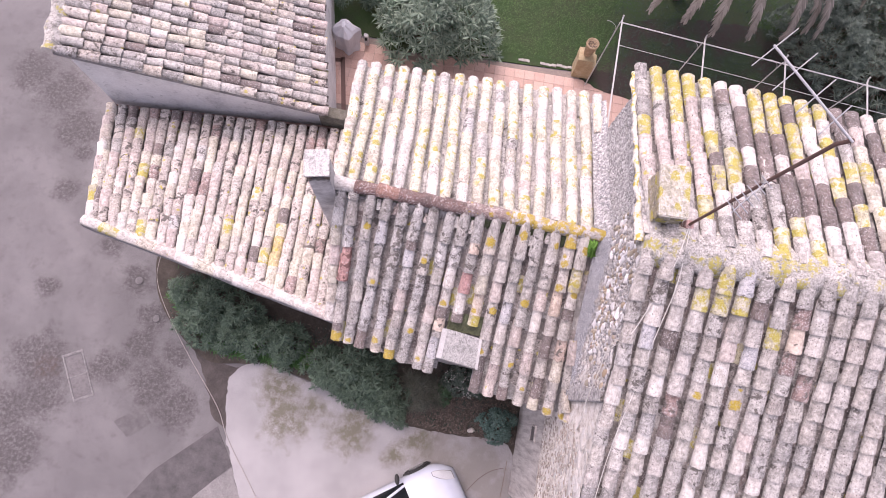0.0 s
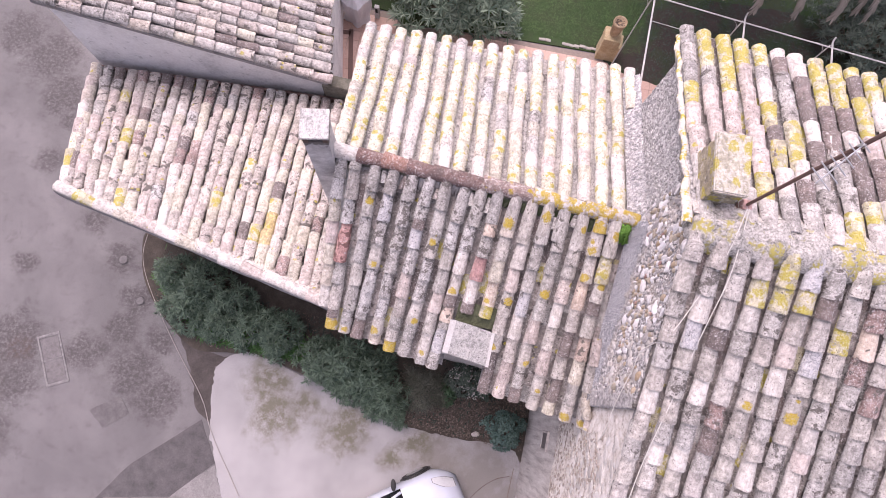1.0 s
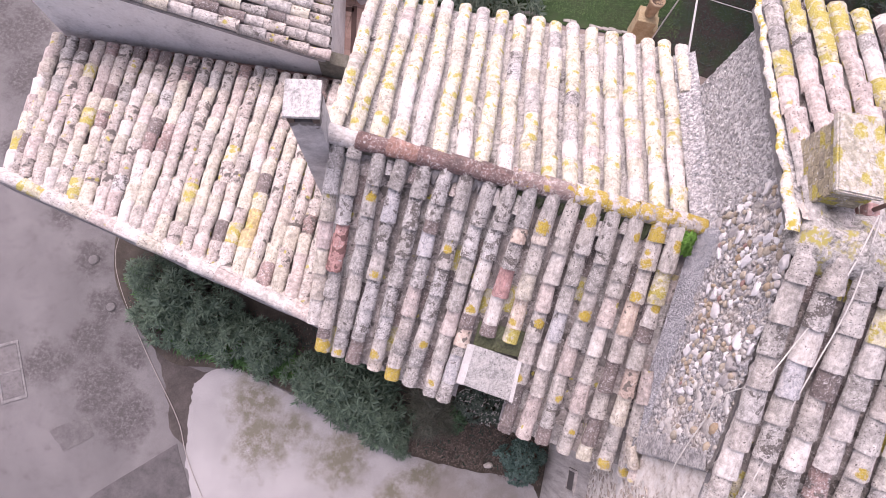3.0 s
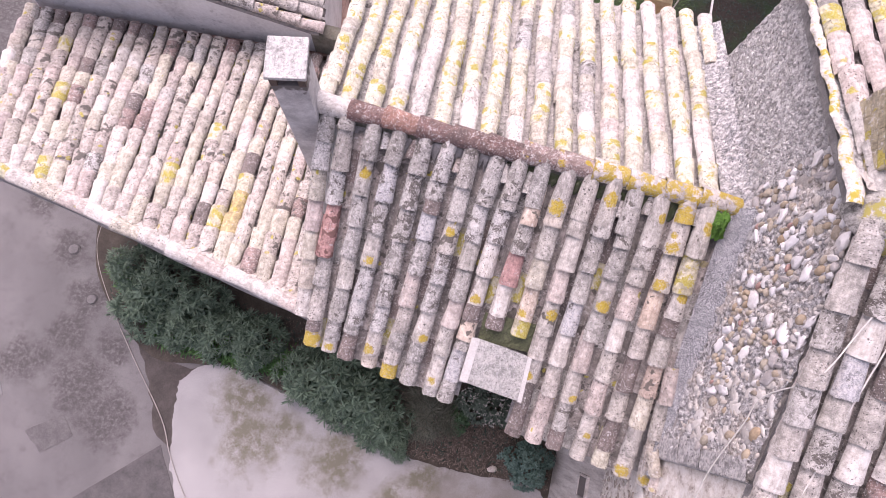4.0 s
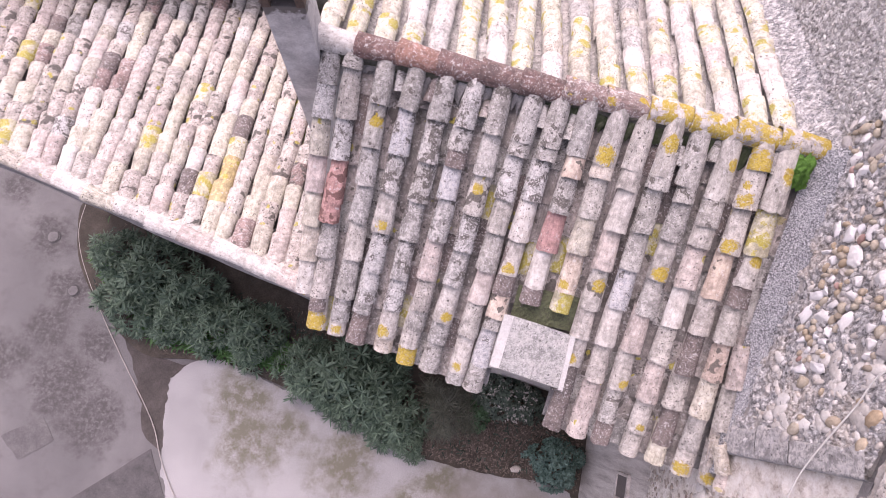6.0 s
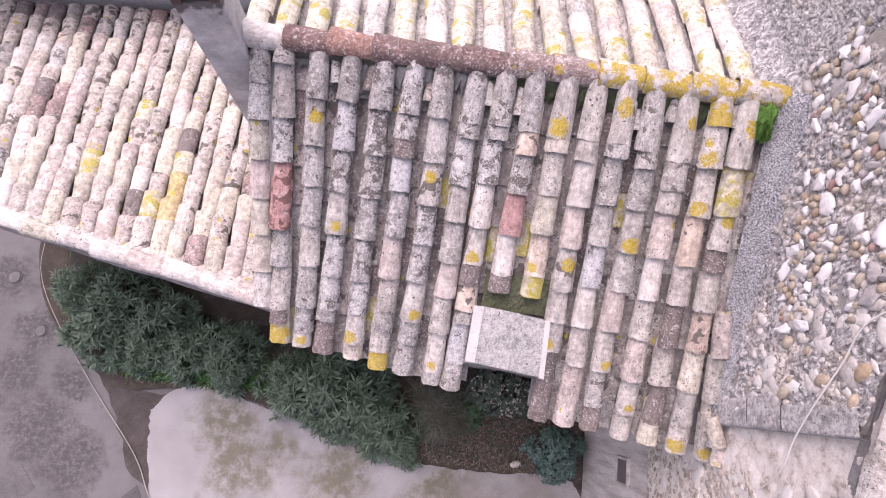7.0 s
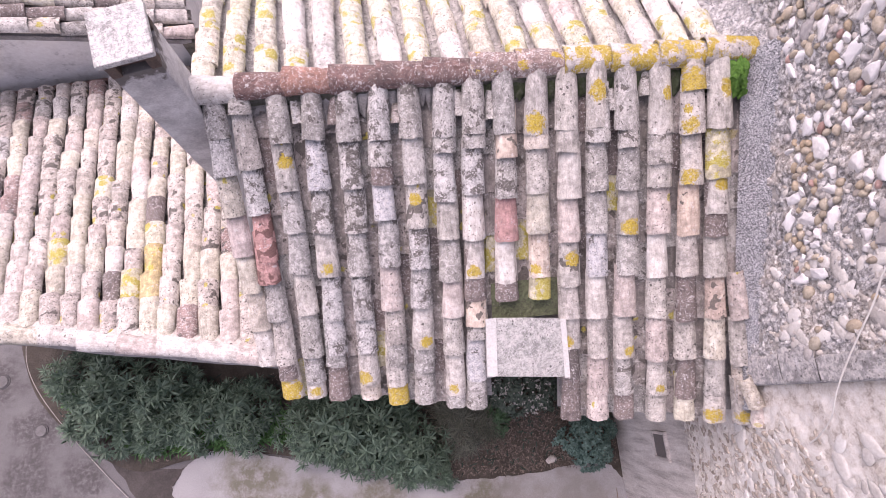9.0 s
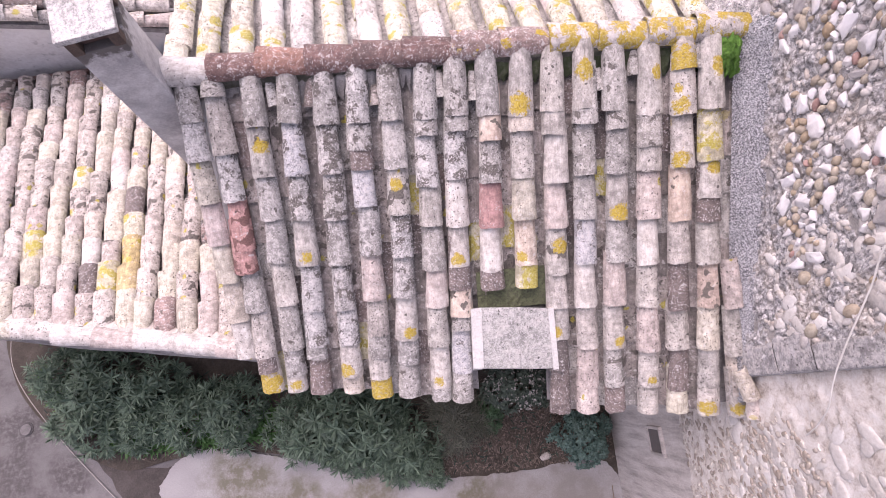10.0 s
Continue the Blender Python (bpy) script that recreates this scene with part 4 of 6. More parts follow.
def scatter(parent, name, mat, n, y0, y1, z0, z1, x, sizes, flat, seed, label):
    """Many small stones set in a wall's face, in one mesh."""
    r = random.Random(seed)
    bm = bmesh.new()
    for _ in range(n):
        y = r.uniform(y0, y1)
        lo, hi = (z0(y), z1(y))
        if hi <= lo:
            continue
        z = r.uniform(lo, hi)
        s = r.uniform(*sizes)
        m = Matrix.Translation((x, y, z)) @ pose(0, 0, 0, r.uniform(0, 360), 0, 0) @ Matrix.Diagonal((s * flat, s * r.uniform(1.0, 1.7), s * r.uniform(0.6, 1.0), 1))
        turns = [math.tau * (i + r.uniform(-0.25, 0.25)) / 8 for i in range(8)]
        rim = [(math.cos(a) * q, math.sin(a) * q) for a, q in ((a, r.uniform(0.82, 1.14)) for a in turns)]
        rings = [[bm.verts.new(m @ Vector((h, a * k, b * k))) for a, b in rim] for h, k in ((0.3, 1.0), (-0.55, 0.88), (-0.95, 0.50))]
        for lo_ring, hi_ring in zip(rings, rings[1:]):
            for i in range(8):
                j = (i + 1) % 8
                bm.faces.new((lo_ring[i], lo_ring[j], hi_ring[j], hi_ring[i]))
        bm.faces.new(rings[-1])
    bmesh.ops.recalc_face_normals(bm, faces=bm.faces)
    ob = part(name, bm, mat, parent, label, True)
    ob["kind"] = "stuff"
    return ob


m_flakes = rubble_material("mortar_flakes", [(0.50, 0.47, 0.44), (0.64, 0.61, 0.58), (0.42, 0.39, 0.365), (0.70, 0.675, 0.65)])
m_flat = rubble_material("flat_brown_stone", [(0.24, 0.198, 0.165), (0.42, 0.365, 0.315), (0.31, 0.262, 0.222), (0.56, 0.515, 0.47), (0.37, 0.325, 0.285)])
scatter(gable[0], "small_rubble", m_rubble, 420, 0.3, 2.7, lambda y: lap_line(y) + 0.25, roof_over, WX - 0.006, (0.015, 0.034), 0.6, 62, "small stones in pale mortar")
scatter(gable[0], "flaky_rubble", m_flakes, 60, 0.36, 1.0, lambda y: lap_line(y) + 0.25, roof_over, WX - 0.010, (0.03, 0.08), 0.20, 69, "flaky beige stones in broken mortar")
scatter(gable[1], "chip_layer", m_chips, 900, 2.75, 4.98, lambda y: zn(WX, y), roof_over, WX - 0.010, (0.010, 0.022), 0.7, 63, "pale chips in the roughcast")
# thicker lower wall: smooth render below, small flat stones, then larger pale ones
m = Nodes("streaked_render", 0.92).coords()
run = m.n("ShaderNodeMapping")
run.inputs["Scale"].default_value = (6, 6, 0.7)
m.link(m.space, run.inputs["Vector"])
flat = m.space
m.space = run.outputs[0]
streak = m.noise(1.6, 6, 0.7)
m.space = flat
fine = m.noise(60, 6, 0.75)
col = m.ramp(streak, [(0.33, (0.33, 0.295, 0.275)), (0.5, (0.53, 0.49, 0.46)), (0.68, (0.68, 0.645, 0.61))])
m_streak = m.done(m.mix(0.5, col, m.ramp(fine, [(0.34, 0.24), (0.66, 0.76)]), "OVERLAY"), fine, 0.7, 0.01)
m = Nodes("cream_lime", 0.95).coords()
fine, mid = m.noise(60, 6, 0.75), m.noise(9, 6, 0.7)
col = m.ramp(mid, [(0.34, (0.42, 0.36, 0.31)), (0.48, (0.70, 0.65, 0.60)), (0.64, (0.82, 0.785, 0.75))])
m_cream = m.done(m.mix(0.5, col, m.ramp(fine, [(0.34, 0.24), (0.66, 0.76)]), "OVERLAY"), m.maths("ADD", fine, mid), 0.9, 0.014)
part("render_coat", relief(bmesh.new(), lambda u, v: ((3.258, -2.09 + 2.20 * u, 2.75 * v - 0.05), (-1, 0, 0)), 50, 60, lambda p: 0.008 * noise.noise(p * 5)), m_streak, gable[2], "streaked greyish lime render", True)
part("lime_skin", relief(bmesh.new(), lambda u, v: ((3.255, -2.09 + 2.20 * u, 2.68 + (roof_over(-2.09 + 2.20 * u) - 2.66) * v), (-1, 0, 0)), 120, 130, lambda p: 0.016 * noise.noise(p * 6) + 0.012 * noise.noise(p * 19) + 0.006 * noise.noise(p * 45)), m_cream, gable[2], "crumbling cream lime mortar", True)
scatter(gable[2], "flat_rubble", m_flat, 760, -2.08, -0.22, lambda y: 2.65, lambda y: 5.0, 3.248, (0.015, 0.034), 0.32, 65, "small flat brown stones in lime mortar")
scatter(gable[2], "pale_rubble", m_flakes, 170, -2.08, -0.25, lambda y: 3.7, roof_over, 3.250, (0.03, 0.09), 0.12, 68, "larger pale stones in lime mortar")

# cement plates on the arris where the gable wall steps back
m_plate = tile_material("cement_plate", [(0.34, 0.335, 0.345), (0.42, 0.41, 0.415), (0.38, 0.37, 0.37)], 0.2, 0.7, 0.0, grime=0.6)
for k, (z0, z1) in enumerate(((4.42, 4.86), (4.87, 5.30), (5.31, 6.05))):
    bm = bmesh.new()
    top = 0.34 + 0.05 * math.sin(2.3 * k)
    relief(bm, lambda u, v: ((WX - 0.030 if 0 < v < 1 else WX + 0.02, 0.085 + (top + 0.04 * noise.noise(Vector((0, 0, 9 * (z0 + (z1 - z0) * u)))) - 0.085) * min(1, max(0, (v - 0.02) / 0.96)), z0 + (z1 - z0) * u), (-1, 0, 0)), 14, 14, lambda p: 0.006 * noise.noise(p * 12))
    part("cement_plate", bm, m_plate, gable[0], "grey cement plate on the wall corner", True)
# small wall opening
bm = bmesh.new()
for lo, hi in (((3.215, -0.80, 1.66), (3.27, -0.75, 2.10)), ((3.215, -0.47, 1.66), (3.27, -0.43, 2.10)), ((3.215, -0.75, 2.06), (3.27, -0.47, 2.10)), ((3.215, -0.75, 1.66), (3.27, -0.47, 1.70))):
    block(bm, lo, hi, 0.008)
vent = part("vent_frame", bm, m_streak, gable[2], "small framed wall opening")
# Back of the opening, its shadow painted as dark grey.
bm = bmesh.new()
block(bm, (3.235, -0.75, 1.70), (3.262, -0.47, 2.06))
part("vent_back", bm, plain("opening_shade", (0.14, 0.125, 0.12), 0.9), vent)

# mortar fillets along the foot of the gable wall
bm = bmesh.new()


def fillet_s(u, v):
    y = -0.12 + 2.72 * u
    return ((2.985 + 0.215 * v + (0.15 * (1 - u) * (1 - v)), y, zs(3.1, y) + 0.03 + 0.24 * v ** 1.3), (-0.6, 0, 0.7))


m = Nodes("blue_grey_grit", 0.95).coords()
fine, big = m.noise(75, 4, 0.85), m.noise(7, 4, 0.6)
col = m.ramp(fine, [(0.40, (0.10, 0.10, 0.11)), (0.5, (0.36, 0.36, 0.38)), (0.60, (0.70, 0.70, 0.72))])
m_grit = m.done(m.mix(0.4, col, m.ramp(big, [(0.3, 0.32), (0.7, 0.7)]), "OVERLAY"), fine, 1.0, 0.012)
lumpy(bm, fillet_s, 90, 9, rw, 0.007)
part("mortar_fillet", bm, m_grit, house, "gravelly grey mortar fillet")
bm = bmesh.new()


def fillet_n(u, v):
    y = 2.62 + 3.2 * u
    return ((2.96 + 0.24 * v, y, zn(3.1, y) + 0.03 + 0.20 * v ** 1.6), (-0.5, 0, 0.8))


lumpy(bm, fillet_n, 90, 9, rw, 0.010)
part("mortar_fillet", bm, m_cast, house, "gravelly grey mortar fillet")

def gravel(fn, n, seed, parent):
    """Coarse grit stuck to a fillet."""
    r = random.Random(seed)
    bm = bmesh.new()
    for _ in range(n):
        p, nn = fn(r.random(), r.random())
        q = Vector(nn).to_track_quat("Z", "Y").to_matrix().to_4x4()
        s = r.uniform(0.004, 0.009)
        m = Matrix.Translation(p) @ q @ pose(0, 0, 0, 0, 0, r.uniform(0, 360)) @ Matrix.Diagonal((s * 1.3, s, s * 0.9, 1))
        v = [bm.verts.new(m @ Vector(c)) for c in ((1, 0, 0), (0, 1, 0), (-1, 0.1, 0), (0, -1, 0), (0, 0, 1))]
        for i in range(4):
            bm.faces.new((v[i], v[(i + 1) % 4], v[4]))
    ob = part("grit", bm, m_grit, parent, "coarse grey grit")
    ob["kind"] = "stuff"


gravel(fillet_s, 5200, 66, house)
gravel(fillet_n, 4200, 67, house)

# moss at the ridge's end
bm = bmesh.new()
relief(bm, lambda u, v: ((2.86 + 0.15 * u + 0.05 * noise.noise(Vector((0, 9 * v, 3))), 2.31 + 0.22 * v + 0.07 * noise.noise(Vector((9 * u, 0, 5))), zs(2.93, 2.31 + 0.22 * v) + 0.09 + 0.11 * max(0, math.sin(math.pi * u) * math.sin(math.pi * v)) ** 0.5), (0, 0, 1)), 22, 30, lambda p: 0.02 * noise.noise(p * 26) + 0.010 * noise.noise(p * 70))
tagged(part("moss_clump", bm, m_moss, None, "", True), "bright green moss cushion on the roof edge", "moss")

# ridge of the tall house: caps buried in mortar
m = Nodes("lichened_mortar", 0.9).coords()
fine, big = m.noise(38, 6, 0.75), m.noise(3.5, 4, 0.6)
col = m.ramp(fine, [(0.34, (0.16, 0.15, 0.14)), (0.5, (0.43, 0.41, 0.385)), (0.64, (0.68, 0.65, 0.62))])
col = m.mix(m.maths("MULTIPLY", m.step(m.noise(5, 6, 0.7), 0.50, 0.62), 0.75), col, m.ramp(fine, [(0.4, (0.07, 0.068, 0.06)), (0.62, (0.30, 0.29, 0.265))]))
col = m.mix(m.maths("MULTIPLY", m.step(big, 0.53, 0.60), m.step(m.noise(24, 4), 0.42, 0.52)), col, (0.42, 0.37, 0.11))
m_ridge = m.done(col, fine, 0.8, 0.015)
m = Nodes("white_verge_mortar", 0.9).coords()
fine = m.noise(40, 6, 0.75)
col = m.ramp(fine, [(0.34, (0.36, 0.34, 0.31)), (0.5, (0.60, 0.57, 0.53)), (0.64, (0.74, 0.72, 0.69))])
m_verge = m.done(m.mix(m.maths("MULTIPLY", m.step(m.noise(5, 5, 0.7), 0.53, 0.57), m.step(m.noise(30, 4), 0.42, 0.52)), col, (0.44, 0.36, 0.06)), fine, 0.7, 0.012)
bm = bmesh.new()


def cap_t(u, v):
    a = math.pi * v
    y = 2.16 - 0.03 * u
    k = min(1.0, 45 * u) ** 0.5
    return ((3.10 + 6.3 * u, y + 0.29 * k * math.cos(a), 7.0 + 0.06 * k + 0.08 * u + 0.23 * k * math.sin(a) + 0.02 * math.sin(u * 95)), (0, math.cos(a), math.sin(a)))


relief(bm, cap_t, 260, 18, lambda p: 0.03 * noise.noise(p * 9) + 0.018 * noise.noise(p * 28))
part("ridge_mortar", bm, m_ridge, tall, "whitish mortared ridge with yellow lichen", True)
bm = bmesh.new()


def verge_t(u, v):
    a = math.pi * v
    y = 2.12 + 3.12 * u
    half = 0.036 + 0.030 * max(0.0, 1 - u / 0.2) ** 0.5
    return ((3.065 + half * math.cos(a) + 0.014 * math.sin(u * 40), y, min(ztn(3.07, y), 7.17) + 0.015 + 0.045 * math.sin(a)), (math.cos(a), 0, math.sin(a)))


relief(bm, verge_t, 130, 9, lambda p: 0.02 * noise.noise(p * 10) + 0.014 * noise.noise(p * 30))
part("verge_mortar", bm, m_verge, tall, "whitish mortar verge with yellow lichen", True)
bm = bmesh.new()
relief(bm, lambda u, v: ((3.075 + 0.17 * v, 2.3 + 2.85 * u, ztn(3.1, 2.3 + 2.85 * u) + 0.012 + 0.02 * v), (0, 0, 1)), 90, 8, lambda p: 0.012 * noise.noise(p * 14) + 0.010 * noise.noise(p * 40))
part("verge_bed", bm, m_cast, tall, "speckled grey mortar beside the verge", True)

bm = bmesh.new()


def verge_s(u, v):
    a = math.pi * v
    y = 1.95 - 4.2 * u
    x = 3.235 + 0.032 * (1.95 - y)
    return ((x + 0.06 * math.cos(a), y, zts(x, y) - 0.04 + 0.06 * math.sin(a)), (math.cos(a), 0, math.sin(a)))


relief(bm, verge_s, 150, 9, lambda p: 0.022 * noise.noise(p * 9) + 0.014 * noise.noise(p * 30))
part("verge_mortar", bm, m_lime, tall, "whitish mortar verge", True)

# low chimney block lying with the roof slope
chimney = thing("roof_chimney", "squat brick chimney with a lichened cement slab", "chimney")
CH = [(3.19, 2.42), (3.54, 2.44), (3.53, 3.10), (3.18, 3.06)]
bm = bmesh.new()
prism(bm, CH, 7.49, lambda x, y: ztn(x, y) - 0.05)
part("body", bm, m_wallmortar, chimney)
m_chbrick = tile_material("lichened_brick", [(0.31, 0.27, 0.19), (0.38, 0.33, 0.23), (0.28, 0.25, 0.20)], 0.3, 0.3, 1.3, grime=0.3, rose_scale=5.0)
brick_me = mesh_of(block(bmesh.new(), (-0.004, 0.001, 0.001), (0.020, 0.1605, 0.0625), 0.004), "brick", m_chbrick)
for (x0, y0), (x1, y1), n in ((CH[3], CH[0], 4), (CH[0], CH[1], 2), (CH[1], CH[2], 4)):
    d = Vector((x1 - x0, y1 - y0, 0))
    d.normalize()
    for row in range(8):
        for k in range(n):
            t = k * 0.162 + (0.02 if row % 2 else 0)
            x, y = x0 + d.x * t, y0 + d.y * t
            z = 7.428 - 0.064 * row
            if z < ztn(x, y) - 0.03:
                continue
            ob = new("brick", brick_me)
            ob.parent = chimney
            ob.matrix_world = Matrix.Translation((x, y, z)) @ Matrix((Vector((d.y, -d.x, 0)), d, Vector((0, 0, 1)))).transposed().to_4x4() @ pose(-0.008, 0, 0, 0, 0, 0)
bm = bmesh.new()
prism(bm, [(3.155, 2.375), (3.545, 2.40), (3.54, 3.13), (3.13, 3.08)], lambda x, y: 7.55 - 0.05 * (x - 3.3), 7.49)
bmesh.ops.bevel(bm, geom=list(bm.edges), offset=0.014, segments=2, affect="EDGES")
part("cap_slab", bm, tile_material("lichened_slab", [(0.46, 0.43, 0.34), (0.49, 0.46, 0.37)], 0.3, 0.8, 1.5, grime=0.2, rose_scale=4.5), chimney, "cement slab covered in yellow lichen")

# ---- aerial on its mast ----
aerial = thing("tv_aerial", "rusty steel mast with silver television aerials and cables", "aerial")
part("mast", tube(bmesh.new(), [(3.69, 2.46, 7.1), (3.66, 2.40, 8.6), (3.63, 2.33, 9.85), (3.66, 2.30, 10.0)], 0.019, 10), m_rust, aerial, "rusty steel pole")
part("mast_foot", block(bmesh.new(), (3.64, 2.40, 7.10), (3.75, 2.52, 7.26), 0.02), t_red, aerial, "terracotta block")
boom_a, boom_b = Vector((3.66, 2.28, 10.0)), Vector((2.99, 3.05, 10.0))
boom = part("boom", tube(bmesh.new(), [boom_a, boom_b], 0.011, 8), m_steel, aerial)
across = Vector((0.48, 0.56, 0)).normalized()
for k, half in ((0.98, 0.30), (0.72, 0.29), (0.46, 0.26), (0.22, 0.22)):
    c = boom_a + (boom_b - boom_a) * k
    part("element", tube(bmesh.new(), [c - across * half, c + across * half], 0.0055, 6), m_steel, boom)
comb_a, comb_b = Vector((3.40, 2.05, 8.72)), Vector((3.66, 2.40, 8.95))
comb = part("lower_boom", tube(bmesh.new(), [comb_a, comb_b], 0.007, 6), m_steel, aerial)
for k in range(6):
    c = comb_a + (comb_b - comb_a) * (0.10 + k / 6.2)
    d = Vector((0.60, -0.55, -0.1)).normalized() * (0.12 - 0.008 * k)
    part("element", tube(bmesh.new(), [c - d, c + d], 0.006, 6), m_steel, comb)
bm = bmesh.new()
block(bm, (-0.03, -0.004, -0.03), (0.03, 0.004, 0.03), 0.003)
bm.transform(Matrix.Translation((3.63, 2.37, 8.92)) @ pose(0, 0, 0, 25, 0, 45))
part("reflector", bm, m_steel, comb, "small folded metal clamp")


def cable(name, pts, r, mat, label):
    smooth = []
    v = [Vector(p) for p in pts]
    for i in range(len(v) - 1):
        p0, p1, p2, p3 = v[max(i - 1, 0)], v[i], v[i + 1], v[min(i + 2, len(v) - 1)]
        for k in range(5):
            t = k / 5
            smooth.append(0.5 * (2 * p1 + (p2 - p0) * t + (2 * p0 - 5 * p1 + 4 * p2 - p3) * t * t + (3 * p1 - p0 - 3 * p2 + p3) * t ** 3))
    smooth.append(v[-1])
    return tagged(part(name, tube(bmesh.new(), smooth, r, 6), mat), label, "cable")


def on_ts(x, y):
    return (x, y, zts(x, y) + 0.135)


cable("roof_cable", [(3.60, 2.33, 7.42), on_ts(3.55, 1.85), on_ts(3.38, 1.3), on_ts(3.24, 0.95), (3.13, 0.78, 6.25), (3.14, 0.55, 6.0), (3.14, 0.26, 5.69), (3.15, 0.04, 5.47), (3.17, -0.15, 5.31), (3.20, -0.28, 5.1), (3.22, -0.36, 4.92)], 0.006, m_cable, "pale cable running over the roof and down the wall")
cable("roof_cable", [(3.62, 2.33, 7.42), on_ts(3.66, 1.7), on_ts(3.60, 1.15), on_ts(3.56, 0.8), on_ts(3.52, 0.3), on_ts(3.45, -0.3), on_ts(3.42, -0.9), on_ts(3.42, -2.2)], 0.006, m_cable, "pale cable running over the grey tiles")

# ---- cement duct slab on the lower south roof ----
duct = thing("roof_vent", "cement slab over a vent in the grey tile roof", "roof vent")


def duct_z(x, y):
    return zs(x, y) + 0.13


bm = bmesh.new()
sheet_rows = [[bm.verts.new((x + (0.04 * v if x > 1.4 else 0), y, duct_z(x, y) + (0.062 - 0.10 * abs(x - 1.23) + 0.006 * noise.noise(Vector((9 * x, 9 * v, 0))) if up else -0.01))) for v, y in ((v, 0.865 - 0.10 * (x - 0.94) - 0.485 * v) for v in (0, 0.5, 1))] for up in (1, 0) for x in (0.94, 1.08, 1.23, 1.39, 1.545)]
for i in range(4):
    for j in range(2):
        for k in (0, 5):
            bm.faces.new((sheet_rows[k + i][j], sheet_rows[k + i + 1][j], sheet_rows[k + i + 1][j + 1], sheet_rows[k + i][j + 1]))
    for j in (0, 2):
        bm.faces.new((sheet_rows[i][j], sheet_rows[i + 1][j], sheet_rows[i + 6][j], sheet_rows[i + 5][j]))
for j in range(2):
    for i in (0, 4):
        bm.faces.new((sheet_rows[i][j], sheet_rows[i][j + 1], sheet_rows[i + 5][j + 1], sheet_rows[i + 5][j]))
bmesh.ops.recalc_face_normals(bm, faces=bm.faces)
part("slab", bm, m_slabcement, duct, "speckled cement slab")
m_sidelime = rough_stone("whitish_cement", [(0.52, 0.50, 0.48), (0.68, 0.66, 0.64)], 5, 0.4, 0.2)
for x0, x1 in ((0.865, 0.955), (1.555, 1.60)):
    bm = bmesh.new()
    prism(bm, [(x0 + (0.01 if x0 < 1 else -0.035), 0.86 if x0 < 1 else 0.80), (x1 + (0.01 if x0 < 1 else -0.035), 0.86 if x0 < 1 else 0.80), (x1, 0.38 if x0 < 1 else 0.31), (x0, 0.38 if x0 < 1 else 0.31)], lambda x, y: duct_z(x, y) + 0.045, lambda x, y: zs(x, y) - 0.06)
    part("side", bm, m_sidelime, duct, "whitish cement side")
# Black plate behind the slab puts the vent hollow's darkness into colour.
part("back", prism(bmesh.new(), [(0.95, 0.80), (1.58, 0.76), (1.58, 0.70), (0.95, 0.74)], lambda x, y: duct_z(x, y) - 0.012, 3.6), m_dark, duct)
bm = bmesh.new()
lumpy(bm, lambda u, v: ((0.95 + 0.62 * u, 0.86 + 0.30 * v, zs(0.95 + 0.62 * u, 0.86 + 0.30 * v) + 0.02), (0, 0, 1)), 20, 10, rw, 0.008)
m = Nodes("dark_moss", 0.95).coords()
fine = m.noise(50, 5, 0.7)
m_darkmoss = m.done(m.ramp(fine, [(0.35, (0.07, 0.07, 0.05)), (0.6, (0.13, 0.15, 0.08)), (0.75, (0.2, 0.2, 0.17))]), fine, 0.6, 0.01)
part("moss_bed", bm, m_darkmoss, roof_s, "mossy mortar above the vent")
# broken tiles at the corner of the eave
for x, y, r, mat, k in ((3.20, -0.07, 22, t_cream, 0.62), (3.26, -0.24, 3, t_pink, 0.50)):
    ob = new("broken_tile", tiles_a[2])
    ob.parent = roof_s
    ob.matrix_world = Matrix.Translation((x, y, zs(3.2, y) + 0.27)) @ pose(0, 0, 0, 22, 0, r) @ Matrix.Diagonal((0.8, k, 0.9, 1))
    lay(ob, mat)

# ---- chimney on the west gable ----
stack = thing("chimney", "grey plastered chimney with a flat cement cap", "chimney")
turn = Matrix.Translation((-1.455, 2.695, 6.22)) @ pose(0, 0, 0, 0, 0, 13)
m_bricks = rough_stone("sooty_brick", [(0.06, 0.048, 0.042), (0.15, 0.10, 0.08)], 12, 0.5, 0.5)
m = Nodes("sooty_render", 0.9).coords()
fine, big = m.noise(60, 5, 0.7), m.noise(3.2, 6, 0.7)
col = m.ramp(big, [(0.34, (0.34, 0.325, 0.33)), (0.5, (0.50, 0.485, 0.485)), (0.64, (0.66, 0.645, 0.64))])
col = m.mix(0.3, col, m.ramp(fine, [(0.35, 0.3), (0.65, 0.7)]), "OVERLAY")
soot = m.n("ShaderNodeSeparateXYZ")
m.link(m.space, soot.inputs[0])
runs = m.maths("MULTIPLY", m.ramp(m.maths("ADD", soot.outputs["Z"], m.maths("MULTIPLY", m.noise(11, 5, 0.7), 0.5)), [(-0.22, 0.0), (0.08, 1.0)]), 0.85)
m_soot = m.done(m.mix(runs, col, (0.075, 0.062, 0.055)), fine, 0.4, 0.006)
bm = bmesh.new()
block(bm, (-0.165, -0.185, -3.1), (0.165, 0.185, -0.13), 0.012)
ob = part("shaft", bm, m_soot, stack, "smooth grey render with soot runs")
ob.matrix_world = turn
for dx, dy in ((-0.13, -0.15), (0.13, -0.15), (-0.13, 0.15), (0.13, 0.15)):
    bm = bmesh.new()
    block(bm, (dx - 0.035, dy - 0.04, -0.14), (dx + 0.035, dy + 0.04, 0.0), 0.008)
    ob = part("brick", bm, m_bricks, stack)
    ob.matrix_world = turn
